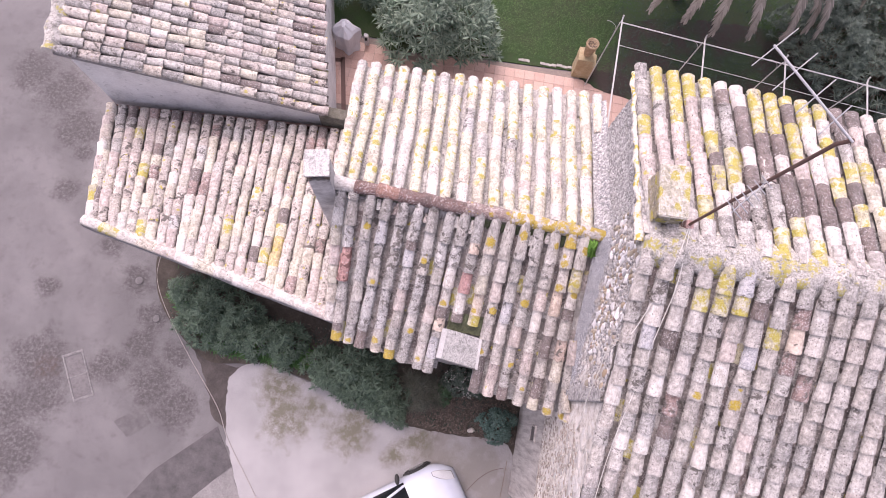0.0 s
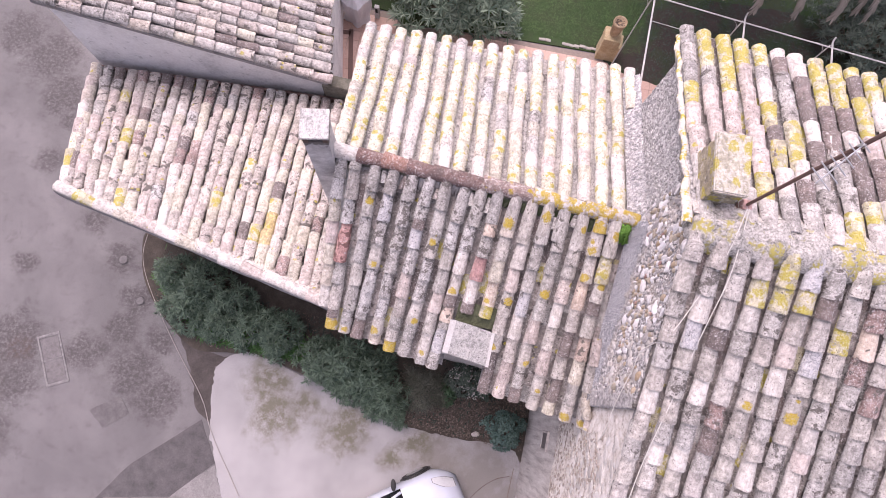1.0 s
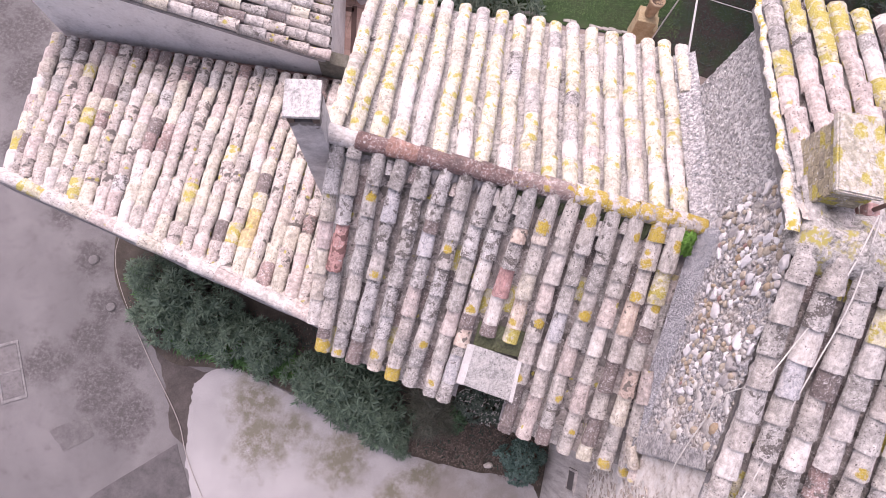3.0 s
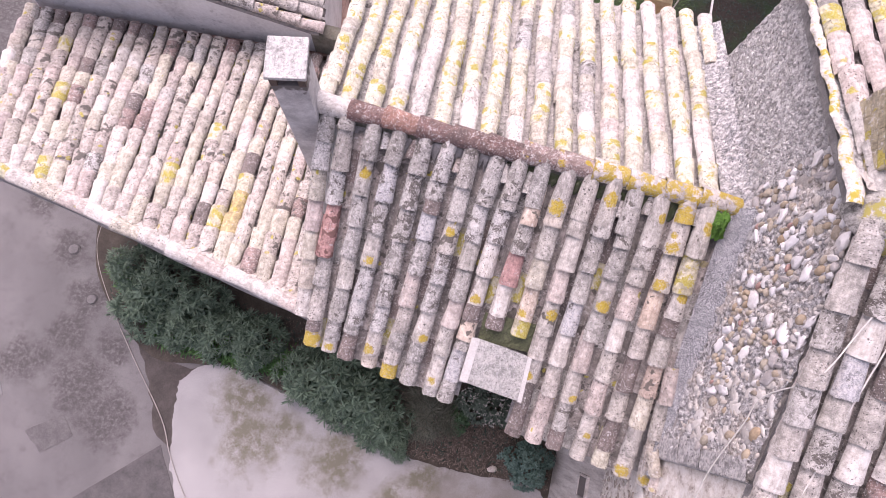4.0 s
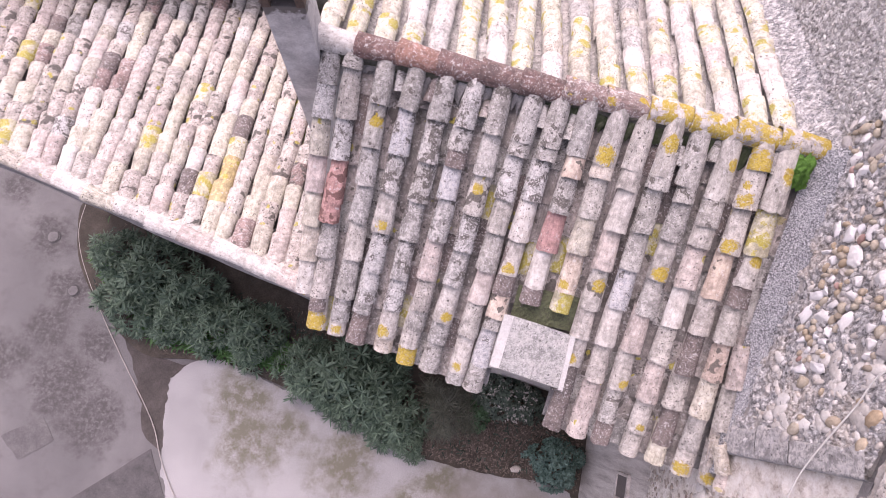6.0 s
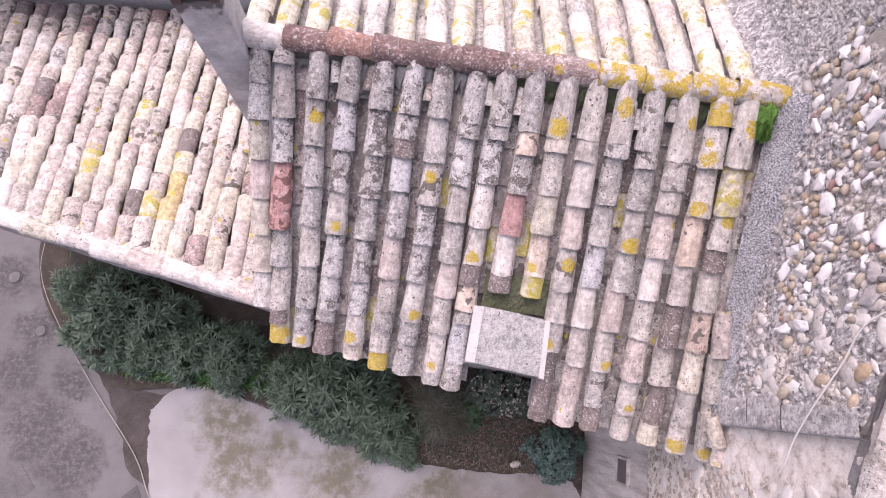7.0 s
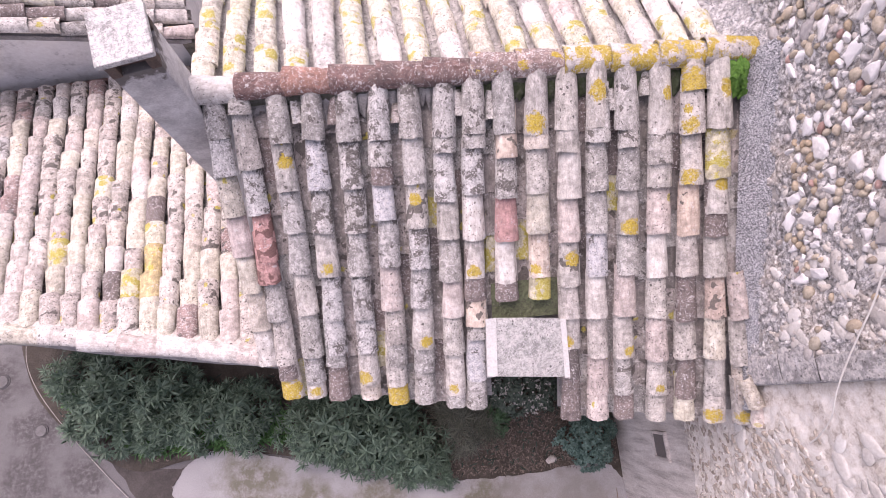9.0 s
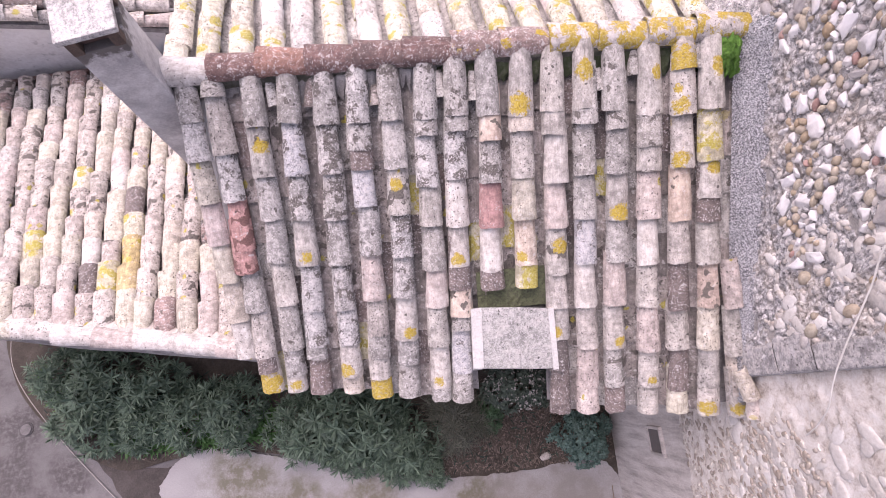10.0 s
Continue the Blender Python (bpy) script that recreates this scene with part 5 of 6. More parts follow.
bm = bmesh.new()
block(bm, (-0.10, -0.12, -0.135), (0.10, 0.12, -0.03), 0.02)
ob = part("flue_pot", bm, m_rust, stack, "rusty flue mouth under the cap")
ob.matrix_world = turn
bm = bmesh.new()
block(bm, (-0.19, -0.215, 0.0), (0.19, 0.215, 0.045), 0.010)
ob = part("cap", bm, m_capcement, stack, "flat speckled cement cap")
ob.matrix_world = turn

# ---- edge between the lean-to and the plastered wall ----
# Solid dark strip: the valley gutter's shadow line put into colour.
part("gutter", prism(bmesh.new(), [(-7.0, 4.43), (-1.5, 5.10), (-1.5, 5.17), (-7.0, 4.50)], lambda x, y: zl(x, y) + 0.06, lambda x, y: zl(x, y) - 0.1), m_rust, leanto, "dark strip for the shaded valley gutter")
bm = bmesh.new()
block(bm, (-2.55, 5.05, -0.2), (-1.45, 5.30, 3.02), 0.03)
part("parapet", bm, rough_stone("mossy_stone", [(0.08, 0.085, 0.06), (0.16, 0.15, 0.12), (0.24, 0.22, 0.19)], 9, 0.8, 0.5), leanto, "dark mossy stone parapet")
# mortar verges
bm = bmesh.new()


def verge_u(u, v):
    a = math.pi * v
    p = ul(0.02 + 0.13 * math.cos(a) + 0.02 * math.sin(u * 60), 0.0 + 5.6 * u)
    return ((p[0], p[1], zu(*p) + 0.03 + 0.10 * math.sin(a)), (-1, 0, 0.3))


lumpy(bm, verge_u, 120, 8, ru, 0.012)
part("ridge_mortar", bm, m_ridge, plast, "whitish mortared ridge with yellow lichen", True)
W_EDGE = [((-5.92, 1.70), (-6.98, 4.44))]
for (a, b) in W_EDGE:
    ridge(leanto, (b[0], b[1], zl(0, b[1]) + 0.05), (a[0], a[1], zl(0, a[1]) + 0.05), 8, [t_cream, t_pink, t_cream, t_white, t_pink, t_cream, t_yellow, t_white], rl, 0.19, 0.08, "verge_tile")

# ---- yard in front ----
def sheet(outline, z, thick, name, mat, label, category, parent=None):
    bm = prism(bmesh.new(), outline, z, z - thick)
    bmesh.ops.triangulate(bm, faces=[f for f in bm.faces if len(f.verts) > 4])
    ob = part(name, bm, mat, parent)
    return tagged(ob, label, category, kind="structure")


def rounded(pts, n=6):
    """A smooth closed outline through the points."""
    out = []
    k = len(pts)
    for i in range(k):
        p0, p1, p2, p3 = [Vector(pts[(i + d) % k]) for d in (-1, 0, 1, 2)]
        for j in range(n):
            t = j / n
            q = 0.5 * (2 * p1 + (p2 - p0) * t + (2 * p0 - 5 * p1 + 4 * p2 - p3) * t * t + (3 * p1 - p0 - 3 * p2 + p3) * t ** 3)
            out.append((q.x, q.y))
    return out


def ragged(outline, seed, amp=0.03, n=5):
    """The outline with crumbled edges."""
    r = random.Random(seed)
    pts = [lerp(p, q, k / n) for p, q in zip(outline, outline[1:] + outline[:1]) for k in range(n)]
    return [(x + r.uniform(-amp, amp), y + r.uniform(-amp, amp)) for x, y in pts]


m = Nodes("concrete_slab", 0.7).coords()
fine, mid, big = m.noise(60, 6, 0.75), m.noise(6, 7, 0.72), m.noise(0.8, 5, 0.6)
col = m.ramp(big, [(0.3, (0.26, 0.252, 0.256)), (0.55, (0.335, 0.324, 0.328)), (0.75, (0.36, 0.35, 0.354))])
col = m.mix(0.5, col, m.ramp(fine, [(0.35, 0.32), (0.65, 0.68)]), "OVERLAY")
damp = most(m, [blob(m, 2.4, -1.7, 1.1), blob(m, 3.1, -2.3, 1.2), blob(m, 1.4, -1.4, 0.6)])
col = m.mix(m.maths("MULTIPLY", damp, 0.62), col, (0.16, 0.14, 0.12))
algae = most(m, [blob(m, -2.56, -0.75, 0.7), blob(m, -2.2, -1.35, 0.75), blob(m, -0.66, -1.35, 0.75), blob(m, 0.95, -1.31, 0.5), blob(m, 0.45, -1.75, 0.36), blob(m, -1.6, -1.0, 0.35)])
col = m.mix(m.maths("MULTIPLY", m.maths("MULTIPLY", algae, m.step(mid, 0.28, 0.54)), 0.9), col, (0.125, 0.115, 0.075))
m_slab = m.done(col, fine, 0.3, 0.006)
SLAB = rounded([(-3.73, -1.12), (-3.80, -0.72), (-3.50, -0.34), (-2.9, -0.25), (-2.31, -0.38), (-1.13, -0.64), (0.62, -1.03), (1.73, -1.06), (3.25, -1.23), (3.4, -4.2), (3.4, -8.0), (0.5, -8.5), (-1.6, -6.0), (-2.82, -3.27), (-3.16, -2.69), (-3.55, -1.87)])
edge = random.Random(72)
SLAB = [(x + edge.uniform(-0.03, 0.03), y + edge.uniform(-0.03, 0.03)) for x, y in SLAB]
SLAB = [lerp(p, q, k / 4) for p, q in zip(SLAB, SLAB[1:] + SLAB[:1]) for k in range(4)]
SLAB = [(x + edge.uniform(-0.012, 0.012), y + edge.uniform(-0.012, 0.012)) for x, y in SLAB]
slab = sheet(SLAB, 0.05, 0.25, "concrete_slab", m_slab, "pale stained concrete apron in front of the house", "paving")
BED = rounded([(-6.35, 1.9), (-6.25, 1.35), (-5.95, 0.75), (-5.3, 0.1), (-4.4, -0.42), (-3.5, -0.33), (-2.31, -0.36), (0.62, -1.02), (3.28, -1.22), (3.28, 0.7), (-1.2, 1.1), (-5.9, 2.1)])
bm = bmesh.new()
prism(bm, BED, 0.035, -0.2)
bmesh.ops.triangulate(bm, faces=[f for f in bm.faces if len(f.verts) > 4])
tagged(part("planting_bed", bm, m_soil), "dark soil planting bed along the house wall", "flower bed", kind="structure")
m_asphalt = rough_stone("dark_asphalt", [(0.06, 0.056, 0.058), (0.09, 0.084, 0.086), (0.12, 0.113, 0.114)], 4, 0.5, 0.3)
m_patch = rough_stone("concrete_patch", [(0.16, 0.152, 0.152), (0.21, 0.20, 0.198), (0.25, 0.238, 0.235)], 3, 0.4, 0.3)
sheet(ragged([(-4.9, -0.1), (-4.4, -0.40), (-3.55, -0.45), (-3.55, -1.1), (-3.35, -1.9), (-3.9, -1.75), (-4.35, -0.85)], 75, 0.035), 0.008, 0.1, "asphalt_patch", rough_stone("damp_earth", [(0.045, 0.038, 0.036), (0.07, 0.06, 0.056), (0.10, 0.088, 0.082)], 4, 0.7, 0.5), "dark damp earth at the slab's edge", "paving")
sheet(ragged([(-3.75, -1.85), (-3.2, -2.62), (-3.9, -3.45), (-5.2, -3.75), (-5.6, -4.2), (-4.9, -3.0)], 76, 0.012), 0.010, 0.1, "asphalt_patch", m_asphalt, "dark asphalt strip across the yard", "paving")
sheet(ragged([(-6.14, -2.16), (-5.60, -1.75), (-5.29, -2.05), (-5.73, -2.46)], 77, 0.012), 0.008, 0.1, "asphalt_patch", rough_stone("asphalt_repair", [(0.085, 0.08, 0.082), (0.115, 0.108, 0.11), (0.15, 0.14, 0.142)], 4, 0.5, 0.5), "slightly darker square repair in the yard", "paving")
sheet(ragged([(-3.2, -2.66), (-2.86, -3.2), (-2.4, -4.1), (-4.2, -3.9), (-3.92, -3.46)], 78, 0.015), 0.014, 0.1, "concrete_patch", m_patch, "grey concrete patch beside the slab", "paving")

# drain cover: frame and two plates
drain = thing("drain_cover", "rectangular double concrete manhole cover in the asphalt", "manhole cover")
c0, cu, cv = Vector((-7.81, -0.94)), Vector((0.41, 0.235)), Vector((0.63, -0.975))


def dr(u, v):
    p = c0 + cu * u + cv * v
    return (p.x, p.y)


m_frame = rough_stone("frame_cement", [(0.13, 0.125, 0.125), (0.21, 0.20, 0.20), (0.27, 0.26, 0.258)], 14, 0.6, 0.6)
m_plate_c = rough_stone("cover_plate", [(0.11, 0.10, 0.10), (0.155, 0.145, 0.147), (0.19, 0.18, 0.18)], 9, 0.5, 0.6)
for a, b in ((0.08, 0.485), (0.515, 0.92)):
    part("plate", prism(bmesh.new(), [dr(0.10, a), dr(0.90, a), dr(0.90, b), dr(0.10, b)], 0.010, -0.05), m_plate_c, drain)
for o in ([dr(0, 0), dr(1, 0), dr(1, 0.05), dr(0, 0.05)], [dr(0, 0.95), dr(1, 0.95), dr(1, 1), dr(0, 1)], [dr(0, 0.05), dr(0.08, 0.05), dr(0.08, 0.95), dr(0, 0.95)], [dr(0.92, 0.05), dr(1, 0.05), dr(1, 0.95), dr(0.92, 0.95)], [dr(0.1, 0.488), dr(0.9, 0.488), dr(0.9, 0.512), dr(0.1, 0.512)]):
    part("frame", prism(bmesh.new(), o, 0.014, -0.05), m_frame, drain)
for x, y, r in ((-6.63, 1.16, 0.10), (-5.93, 0.33, 0.09)):
    cover_lid = thing("valve_cover", "small round metal valve cover in damp asphalt", "valve cover")
    bm = bmesh.new()
    bmesh.ops.create_cone(bm, cap_ends=True, segments=20, radius1=r, radius2=r * 0.92, depth=0.03, matrix=Matrix.Translation((x, y, 0.008)))
    part("lid", bm, m_plate_c, cover_lid)
    bm = bmesh.new()
    bmesh.ops.create_cone(bm, cap_ends=True, segments=24, radius1=r * 1.25, radius2=r * 1.2, depth=0.012, matrix=Matrix.Translation((x, y, 0.003)))
    part("rim", bm, m_asphalt, cover_lid)
cable("ground_cable", [(-6.30, 1.85, 0.03), (-6.24, 1.38, 0.03), (-5.97, 0.87, 0.03), (-5.42, 0.19, 0.03), (-4.78, -0.50, 0.03), (-3.90, -1.40, 0.03), (-3.55, -1.90, 0.07), (-3.22, -2.32, 0.07), (-2.44, -3.2, 0.07), (-1.6, -4.3, 0.07)], 0.008, plain("hose_plastic", (0.36, 0.33, 0.31), 0.6), "pale hose lying along the yard")

cable("ground_cable", [(3.12, -1.38, 0.06), (3.10, -1.82, 0.06), (3.08, -2.2, 0.06), (3.05, -3.0, 0.06)], 0.007, plain("brown_hose", (0.20, 0.15, 0.11), 0.6), "thin brown hose lying on the concrete by the wall")
# Thin raised tube added in place of a curved crack in the slab.
cable("ground_cable", [(2.25, -2.25, 0.057), (2.37, -2.08, 0.057), (2.55, -1.86, 0.057), (2.79, -1.67, 0.057), (3.06, -1.56, 0.057)], 0.005, m_rust, "dark curved line standing for a crack in the concrete")

# ---- plants ----
def leaf_material(name, dark, light, edge=0.5):
    m = Nodes(name, 0.5).coords("island")
    col = m.ramp(m.random, [(0.0, dark), (0.5, lerp(dark, light, 0.5)), (1.0, light)])
    col = m.mix(0.35, col, m.ramp(m.noise(40, 3), [(0.3, 0.3), (0.7, 0.7)]), "OVERLAY")
    m.bsdf.inputs["Specular IOR Level"].default_value = 0.35
    return m.done(col)


m_olean = leaf_material("oleander_leaf", (0.040, 0.074, 0.050), (0.150, 0.215, 0.148))
m_silver = leaf_material("grey_green_leaf", (0.055, 0.10, 0.070), (0.25, 0.32, 0.24))
m_silver_dim = leaf_material("dusty_green_leaf", (0.035, 0.056, 0.044), (0.12, 0.155, 0.125))
m_dim = leaf_material("dull_green_leaf", (0.035, 0.054, 0.040), (0.11, 0.145, 0.11))
m_fresh = leaf_material("fresh_green_leaf", (0.03, 0.085, 0.022), (0.085, 0.20, 0.06))
m_darkleaf = leaf_material("dark_leaf", (0.010, 0.024, 0.018), (0.04, 0.068, 0.05))
m_bluish = leaf_material("bluish_leaf", (0.035, 0.075, 0.062), (0.12, 0.195, 0.165))
m_grassy = leaf_material("grass_blade", (0.028, 0.065, 0.018), (0.09, 0.165, 0.05))
m_dead = leaf_material("dead_frond", (0.14, 0.12, 0.10), (0.33, 0.30, 0.27))
m_bark = rough_stone("bark", [(0.08, 0.06, 0.045), (0.16, 0.13, 0.1)], 10, 0.8, 0.3)


def leaf(bm, m, length, width, droop):
    """A narrow folded leaf along local x."""
    pts = []
    for k, w in ((0.0, 0.15), (0.4, 1.0), (0.75, 0.75), (1.0, 0.0)):
        z = -droop * k * k * length
        if w:
            pts.append((bm.verts.new(m @ Vector((k * length, -w * width / 2, z + width * 0.12))), bm.verts.new(m @ Vector((k * length, w * width / 2, z + width * 0.12)))))
        else:
            tip = bm.verts.new(m @ Vector((k * length, 0, z)))
            bm.faces.new((pts[-1][0], tip, pts[-1][1]))
    for a, b in zip(pts, pts[1:]):
        bm.faces.new((a[0], b[0], b[1], a[1]))


def whorl(bm, at, normal, r, size, count, width=0.16):
    """A shoot's end: a star of narrow leaves round a direction."""
    q = Vector(normal).normalized().to_track_quat("Z", "Y").to_matrix().to_4x4()
    base = Matrix.Translation(at) @ q @ pose(0, 0, 0, 0, 0, r.uniform(0, 360))
    for i in range(count):
        up = r.uniform(5, 62)
        leaf(bm, base @ pose(0, 0, 0, 0, 0, 360 * i / count * 2.4) @ pose(0, 0, 0, 0, -up, 0), size * r.uniform(0.75, 1.15), size * width, r.uniform(0.05, 0.4))


def shrub(name, label, w, d, h, leafy, shoots, size, seed, count=13, width=0.16, lower=0.35):
    r = random.Random(seed)
    ob = thing(name, label, "shrub")
    bm = bmesh.new()
    tips = []
    for i in range(shoots):
        a = r.uniform(0, 2 * math.pi)
        s = math.sqrt(r.random())
        lump = 1 + 0.16 * math.sin(3 * a + seed) + 0.10 * math.sin(5 * a + 2 * seed)
        x, y = w / 2 * s * math.cos(a) * lump, d / 2 * s * math.sin(a) * lump
        top = h * (1 - 0.70 * s ** 2.0) * (1 + 0.10 * math.sin(4 * x + seed) + 0.08 * math.sin(5 * y))
        z = top * (r.uniform(0.86, 1.05) if i % 3 else r.uniform(lower, 0.85))
        n = Vector((x / w * 2.2, y / d * 2.2, 1.0 + r.uniform(-0.2, 0.4))) + Vector((r.uniform(-0.4, 0.4), r.uniform(-0.4, 0.4), 0))
        whorl(bm, (x, y, z), n, r, size * r.uniform(0.75, 1.15), count, width)
        tips.append((x, y, z))
    part("foliage", bm, leafy, ob)
    bm = bmesh.new()
    for x, y, z in tips[::6]:
        tube(bm, [(x * 0.15, y * 0.15, 0), (x * 0.55, y * 0.55, z * 0.5), (x, y, z)], 0.016, 5, 0.005)
    part("branchwork", bm, m_bark, ob)["kind"] = "stuff"
    return ob


rp = random.Random(71)
olean = [shrub("oleander", "dense dark green oleander with star-like leaf whorls", 1.45, 1.25, 1.15, m_olean, 150, 0.18, 5, 14, 0.15),
         shrub("oleander", "dense dark green oleander with star-like leaf whorls", 1.3, 1.15, 0.95, m_olean, 130, 0.165, 8, 14, 0.15)]
spots = [(-5.15, 1.0, 0.72), (-4.5, 0.85, 1.0), (-4.7, 0.35, 0.78), (-3.8, 0.72, 0.9), (-4.0, 0.28, 0.66), (-3.2, 0.32, 0.82), (-2.6, 0.30, 0.75), (-1.65, -0.02, 0.72), (-1.05, -0.10, 0.95), (-0.42, -0.20, 0.98), (-0.8, -0.45, 0.62), (0.05, -0.48, 0.82), (0.25, -0.78, 0.5)]
for i, (x, y, k) in enumerate(spots):
    src = olean[i % 2]
    m = Matrix.Translation((x, y, 0.03)) @ pose(0, 0, 0, 0, 0, rp.uniform(0, 360)) @ Matrix.Diagonal((k, k, k, 1))
    if i < 2:
        src.matrix_basis = m
    else:
        c = copy_thing(src, Matrix())
        c.matrix_basis = m
    (src if i < 2 else c)["group"] = "oleanders along the house"
blue = shrub("blue_green_shrub", "low blue-green small-leaved shrub by the wall", 0.85, 0.8, 0.75, m_bluish, 330, 0.06, 12, 9, 0.45)
blue.matrix_basis = Matrix.Translation((2.72, -0.62, 0.03))
feather = shrub("feathery_shrub", "dull brownish-green feathery shrub under the eave", 0.95, 0.85, 0.5, leaf_material("dull_feather_leaf", (0.055, 0.062, 0.046), (0.165, 0.170, 0.130)), 150, 0.24, 14, 16, 0.035)
feather.matrix_basis = Matrix.Translation((0.80, -0.22, 0.03))
small = shrub("green_shrub", "small green leafy plant in the bed", 0.5, 0.5, 0.4, leaf_material("mid_green_leaf", (0.03, 0.068, 0.032), (0.075, 0.14, 0.07)), 110, 0.075, 17, 8, 0.4)
small.matrix_basis = Matrix.Translation((1.30, -0.15, 0.03))
flowering = shrub("flowering_shrub", "dark green shrub with tiny whitish flowers under the roof vent", 1.2, 0.8, 0.6, m_dim, 330, 0.07, 15, 8, 0.4)
flowering.matrix_basis = Matrix.Translation((1.80, 0.22, 0.03))
rf = random.Random(73)
bm = bmesh.new()
for _ in range(260):
    a, q = rf.uniform(0, math.tau), math.sqrt(rf.random())
    x, y = 0.56 * q * math.cos(a), 0.38 * q * math.sin(a)
    z = 0.6 * (1 - 0.7 * q * q) + rf.uniform(-0.03, 0.05)
    for k in range(3):
        leaf(bm, Matrix.Translation((x, y, z)) @ pose(0, 0, 0, 0, -rf.uniform(5, 50), rf.uniform(0, 360)), 0.03, 0.018, 0.1)
part("blossom", bm, leaf_material("pale_petal", (0.30, 0.29, 0.26), (0.52, 0.50, 0.46)), flowering, "tiny whitish flowers")["kind"] = "stuff"
garden_stone = thing("loose_stone", "pale beige stone lying in the planting bed", "stone")
bm = bmesh.new()
bmesh.ops.create_icosphere(bm, subdivisions=2, radius=1)
for v in bm.verts:
    v.co *= 1 + 0.3 * noise.noise(v.co * 1.4)
bm.transform(Matrix.Translation((2.16, -0.86, 0.07)) @ pose(0, 0, 0, 0, 0, 15) @ Matrix.Diagonal((0.10, 0.055, 0.05, 1)))
part("stone", bm, m_lime, garden_stone, smooth=True)
bm = bmesh.new()
for _ in range(1500):
    x = rp.uniform(-5.7, 3.2)
    lo = -0.95 if x > 0 else -0.25
    y = rp.uniform(lo, 0.9)
    if x < -4.5:
        y = rp.uniform(0.45, 1.6)
    leaf(bm, Matrix.Translation((x, y, 0.04)) @ pose(0, 0, 0, 0, -rp.uniform(15, 85), rp.uniform(0, 360)), rp.uniform(0.05, 0.14), 0.018, 0.5)
tagged(part("sparse_weeds", bm, m_darkleaf), "sparse dark weeds on the planting bed", "weeds", kind="stuff")
bm = bmesh.new()
for _ in range(2600):
    k = rp.random()
    x = lerp((-5.75,), (-1.9,), k)[0]
    front = -0.18 if x > -4.3 else -0.18 + (-4.3 - x) * 0.75
    y = front + abs(rp.gauss(0, 0.24))
    leaf(bm, Matrix.Translation((x, y, 0.04 + rp.uniform(0, 0.12))) @ pose(0, 0, 0, 0, -rp.uniform(15, 80), rp.uniform(0, 360)), rp.uniform(0.07, 0.17), 0.022, 0.5)
tagged(part("ground_weeds", bm, m_fresh), "fresh green weeds along the edge of the planting bed", "weeds", kind="stuff")

bm = bmesh.new()
for i in range(7200):
    x = rp.uniform(-5.6, 3.2) if i < 3200 else rp.uniform(0.4, 3.2)
    y = rp.uniform(-1.0 if x > 0.3 else -0.3, 0.9 if i < 3200 else 0.1)
    if x < -4.3:
        y = rp.uniform(0.3, 1.7)
    leaf(bm, Matrix.Translation((x, y, 0.045)) @ pose(0, 0, 0, rp.uniform(-25, 25), -rp.uniform(-5, 25), rp.uniform(0, 360)), rp.uniform(0.02, 0.07), rp.uniform(0.008, 0.02), 0.2)
tagged(part("leaf_litter", bm, leaf_material("dry_litter", (0.045, 0.034, 0.028), (0.20, 0.155, 0.125))), "dry leaf litter on the planting bed", "leaf litter", kind="stuff")

# ---- garden behind ----
m = Nodes("lawn_soil", 0.95).coords()
fine = m.noise(30, 5, 0.7)
m_lawn = m.done(m.mix(m.step(m.noise(1.1, 6, 0.7), 0.42, 0.60), m.ramp(fine, [(0.3, (0.016, 0.042, 0.010)), (0.7, (0.04, 0.085, 0.022))]), m.ramp(fine, [(0.3, (0.02, 0.036, 0.013)), (0.7, (0.058, 0.074, 0.034))])), fine, 0.8, 0.02)
sheet([(-1.95, 8.98), (0.7, 9.28), (3.4, 9.47), (5.2, 9.45), (12.5, 9.4), (24, 9.0), (24, 40), (-12, 40), (-12, 9.3), (-2.3, 9.28)], 0.03, 0.3, "lawn", m_lawn, "green lawn behind the houses", "lawn")
bm = bmesh.new()
rg = random.Random(81)
for _ in range(14000):
    x, y = rg.uniform(0.2, 4.6), rg.uniform(9.65, 12.6)
    leaf(bm, Matrix.Translation((x, y, 0.03)) @ pose(0, 0, 0, 0, -rg.uniform(25, 85), rg.uniform(0, 360)), rg.uniform(0.04, 0.09), 0.009, 0.6)
tagged(part("grass", bm, m_grassy), "short green lawn grass", "grass", kind="stuff")
m = Nodes("garden_soil", 0.95).coords()
fine, big = m.noise(24, 6, 0.75), m.noise(0.9, 5, 0.6)
col = m.mix(m.step(big, 0.46, 0.58), m.ramp(fine, [(0.35, (0.020, 0.015, 0.013)), (0.65, (0.062, 0.045, 0.038))]), m.ramp(fine, [(0.35, (0.012, 0.026, 0.010)), (0.65, (0.035, 0.062, 0.024))]))
sheet(ragged(rounded([(4.1, 9.05), (13, 8.5), (20, 8.2), (20, 12.0), (9.5, 12.2), (5.4, 11.7), (4.5, 10.6)]), 79, 0.03), 0.04, 0.3, "garden_bed", m.done(col, fine, 0.8, 0.02), "dark weedy garden bed", "flower bed")
scrub = bmesh.new()
for _ in range(9000):
    x, y = rg.uniform(4.4, 13), rg.uniform(9.0, 13.5)
    leaf(scrub, Matrix.Translation((x, y, 0.05)) @ pose(0, 0, 0, 0, -rg.uniform(10, 85), rg.uniform(0, 360)), rg.uniform(0.03, 0.09), 0.02, 0.6)
tagged(part("garden_weeds", scrub, m_darkleaf), "dark low weeds in the garden bed", "weeds", kind="stuff")

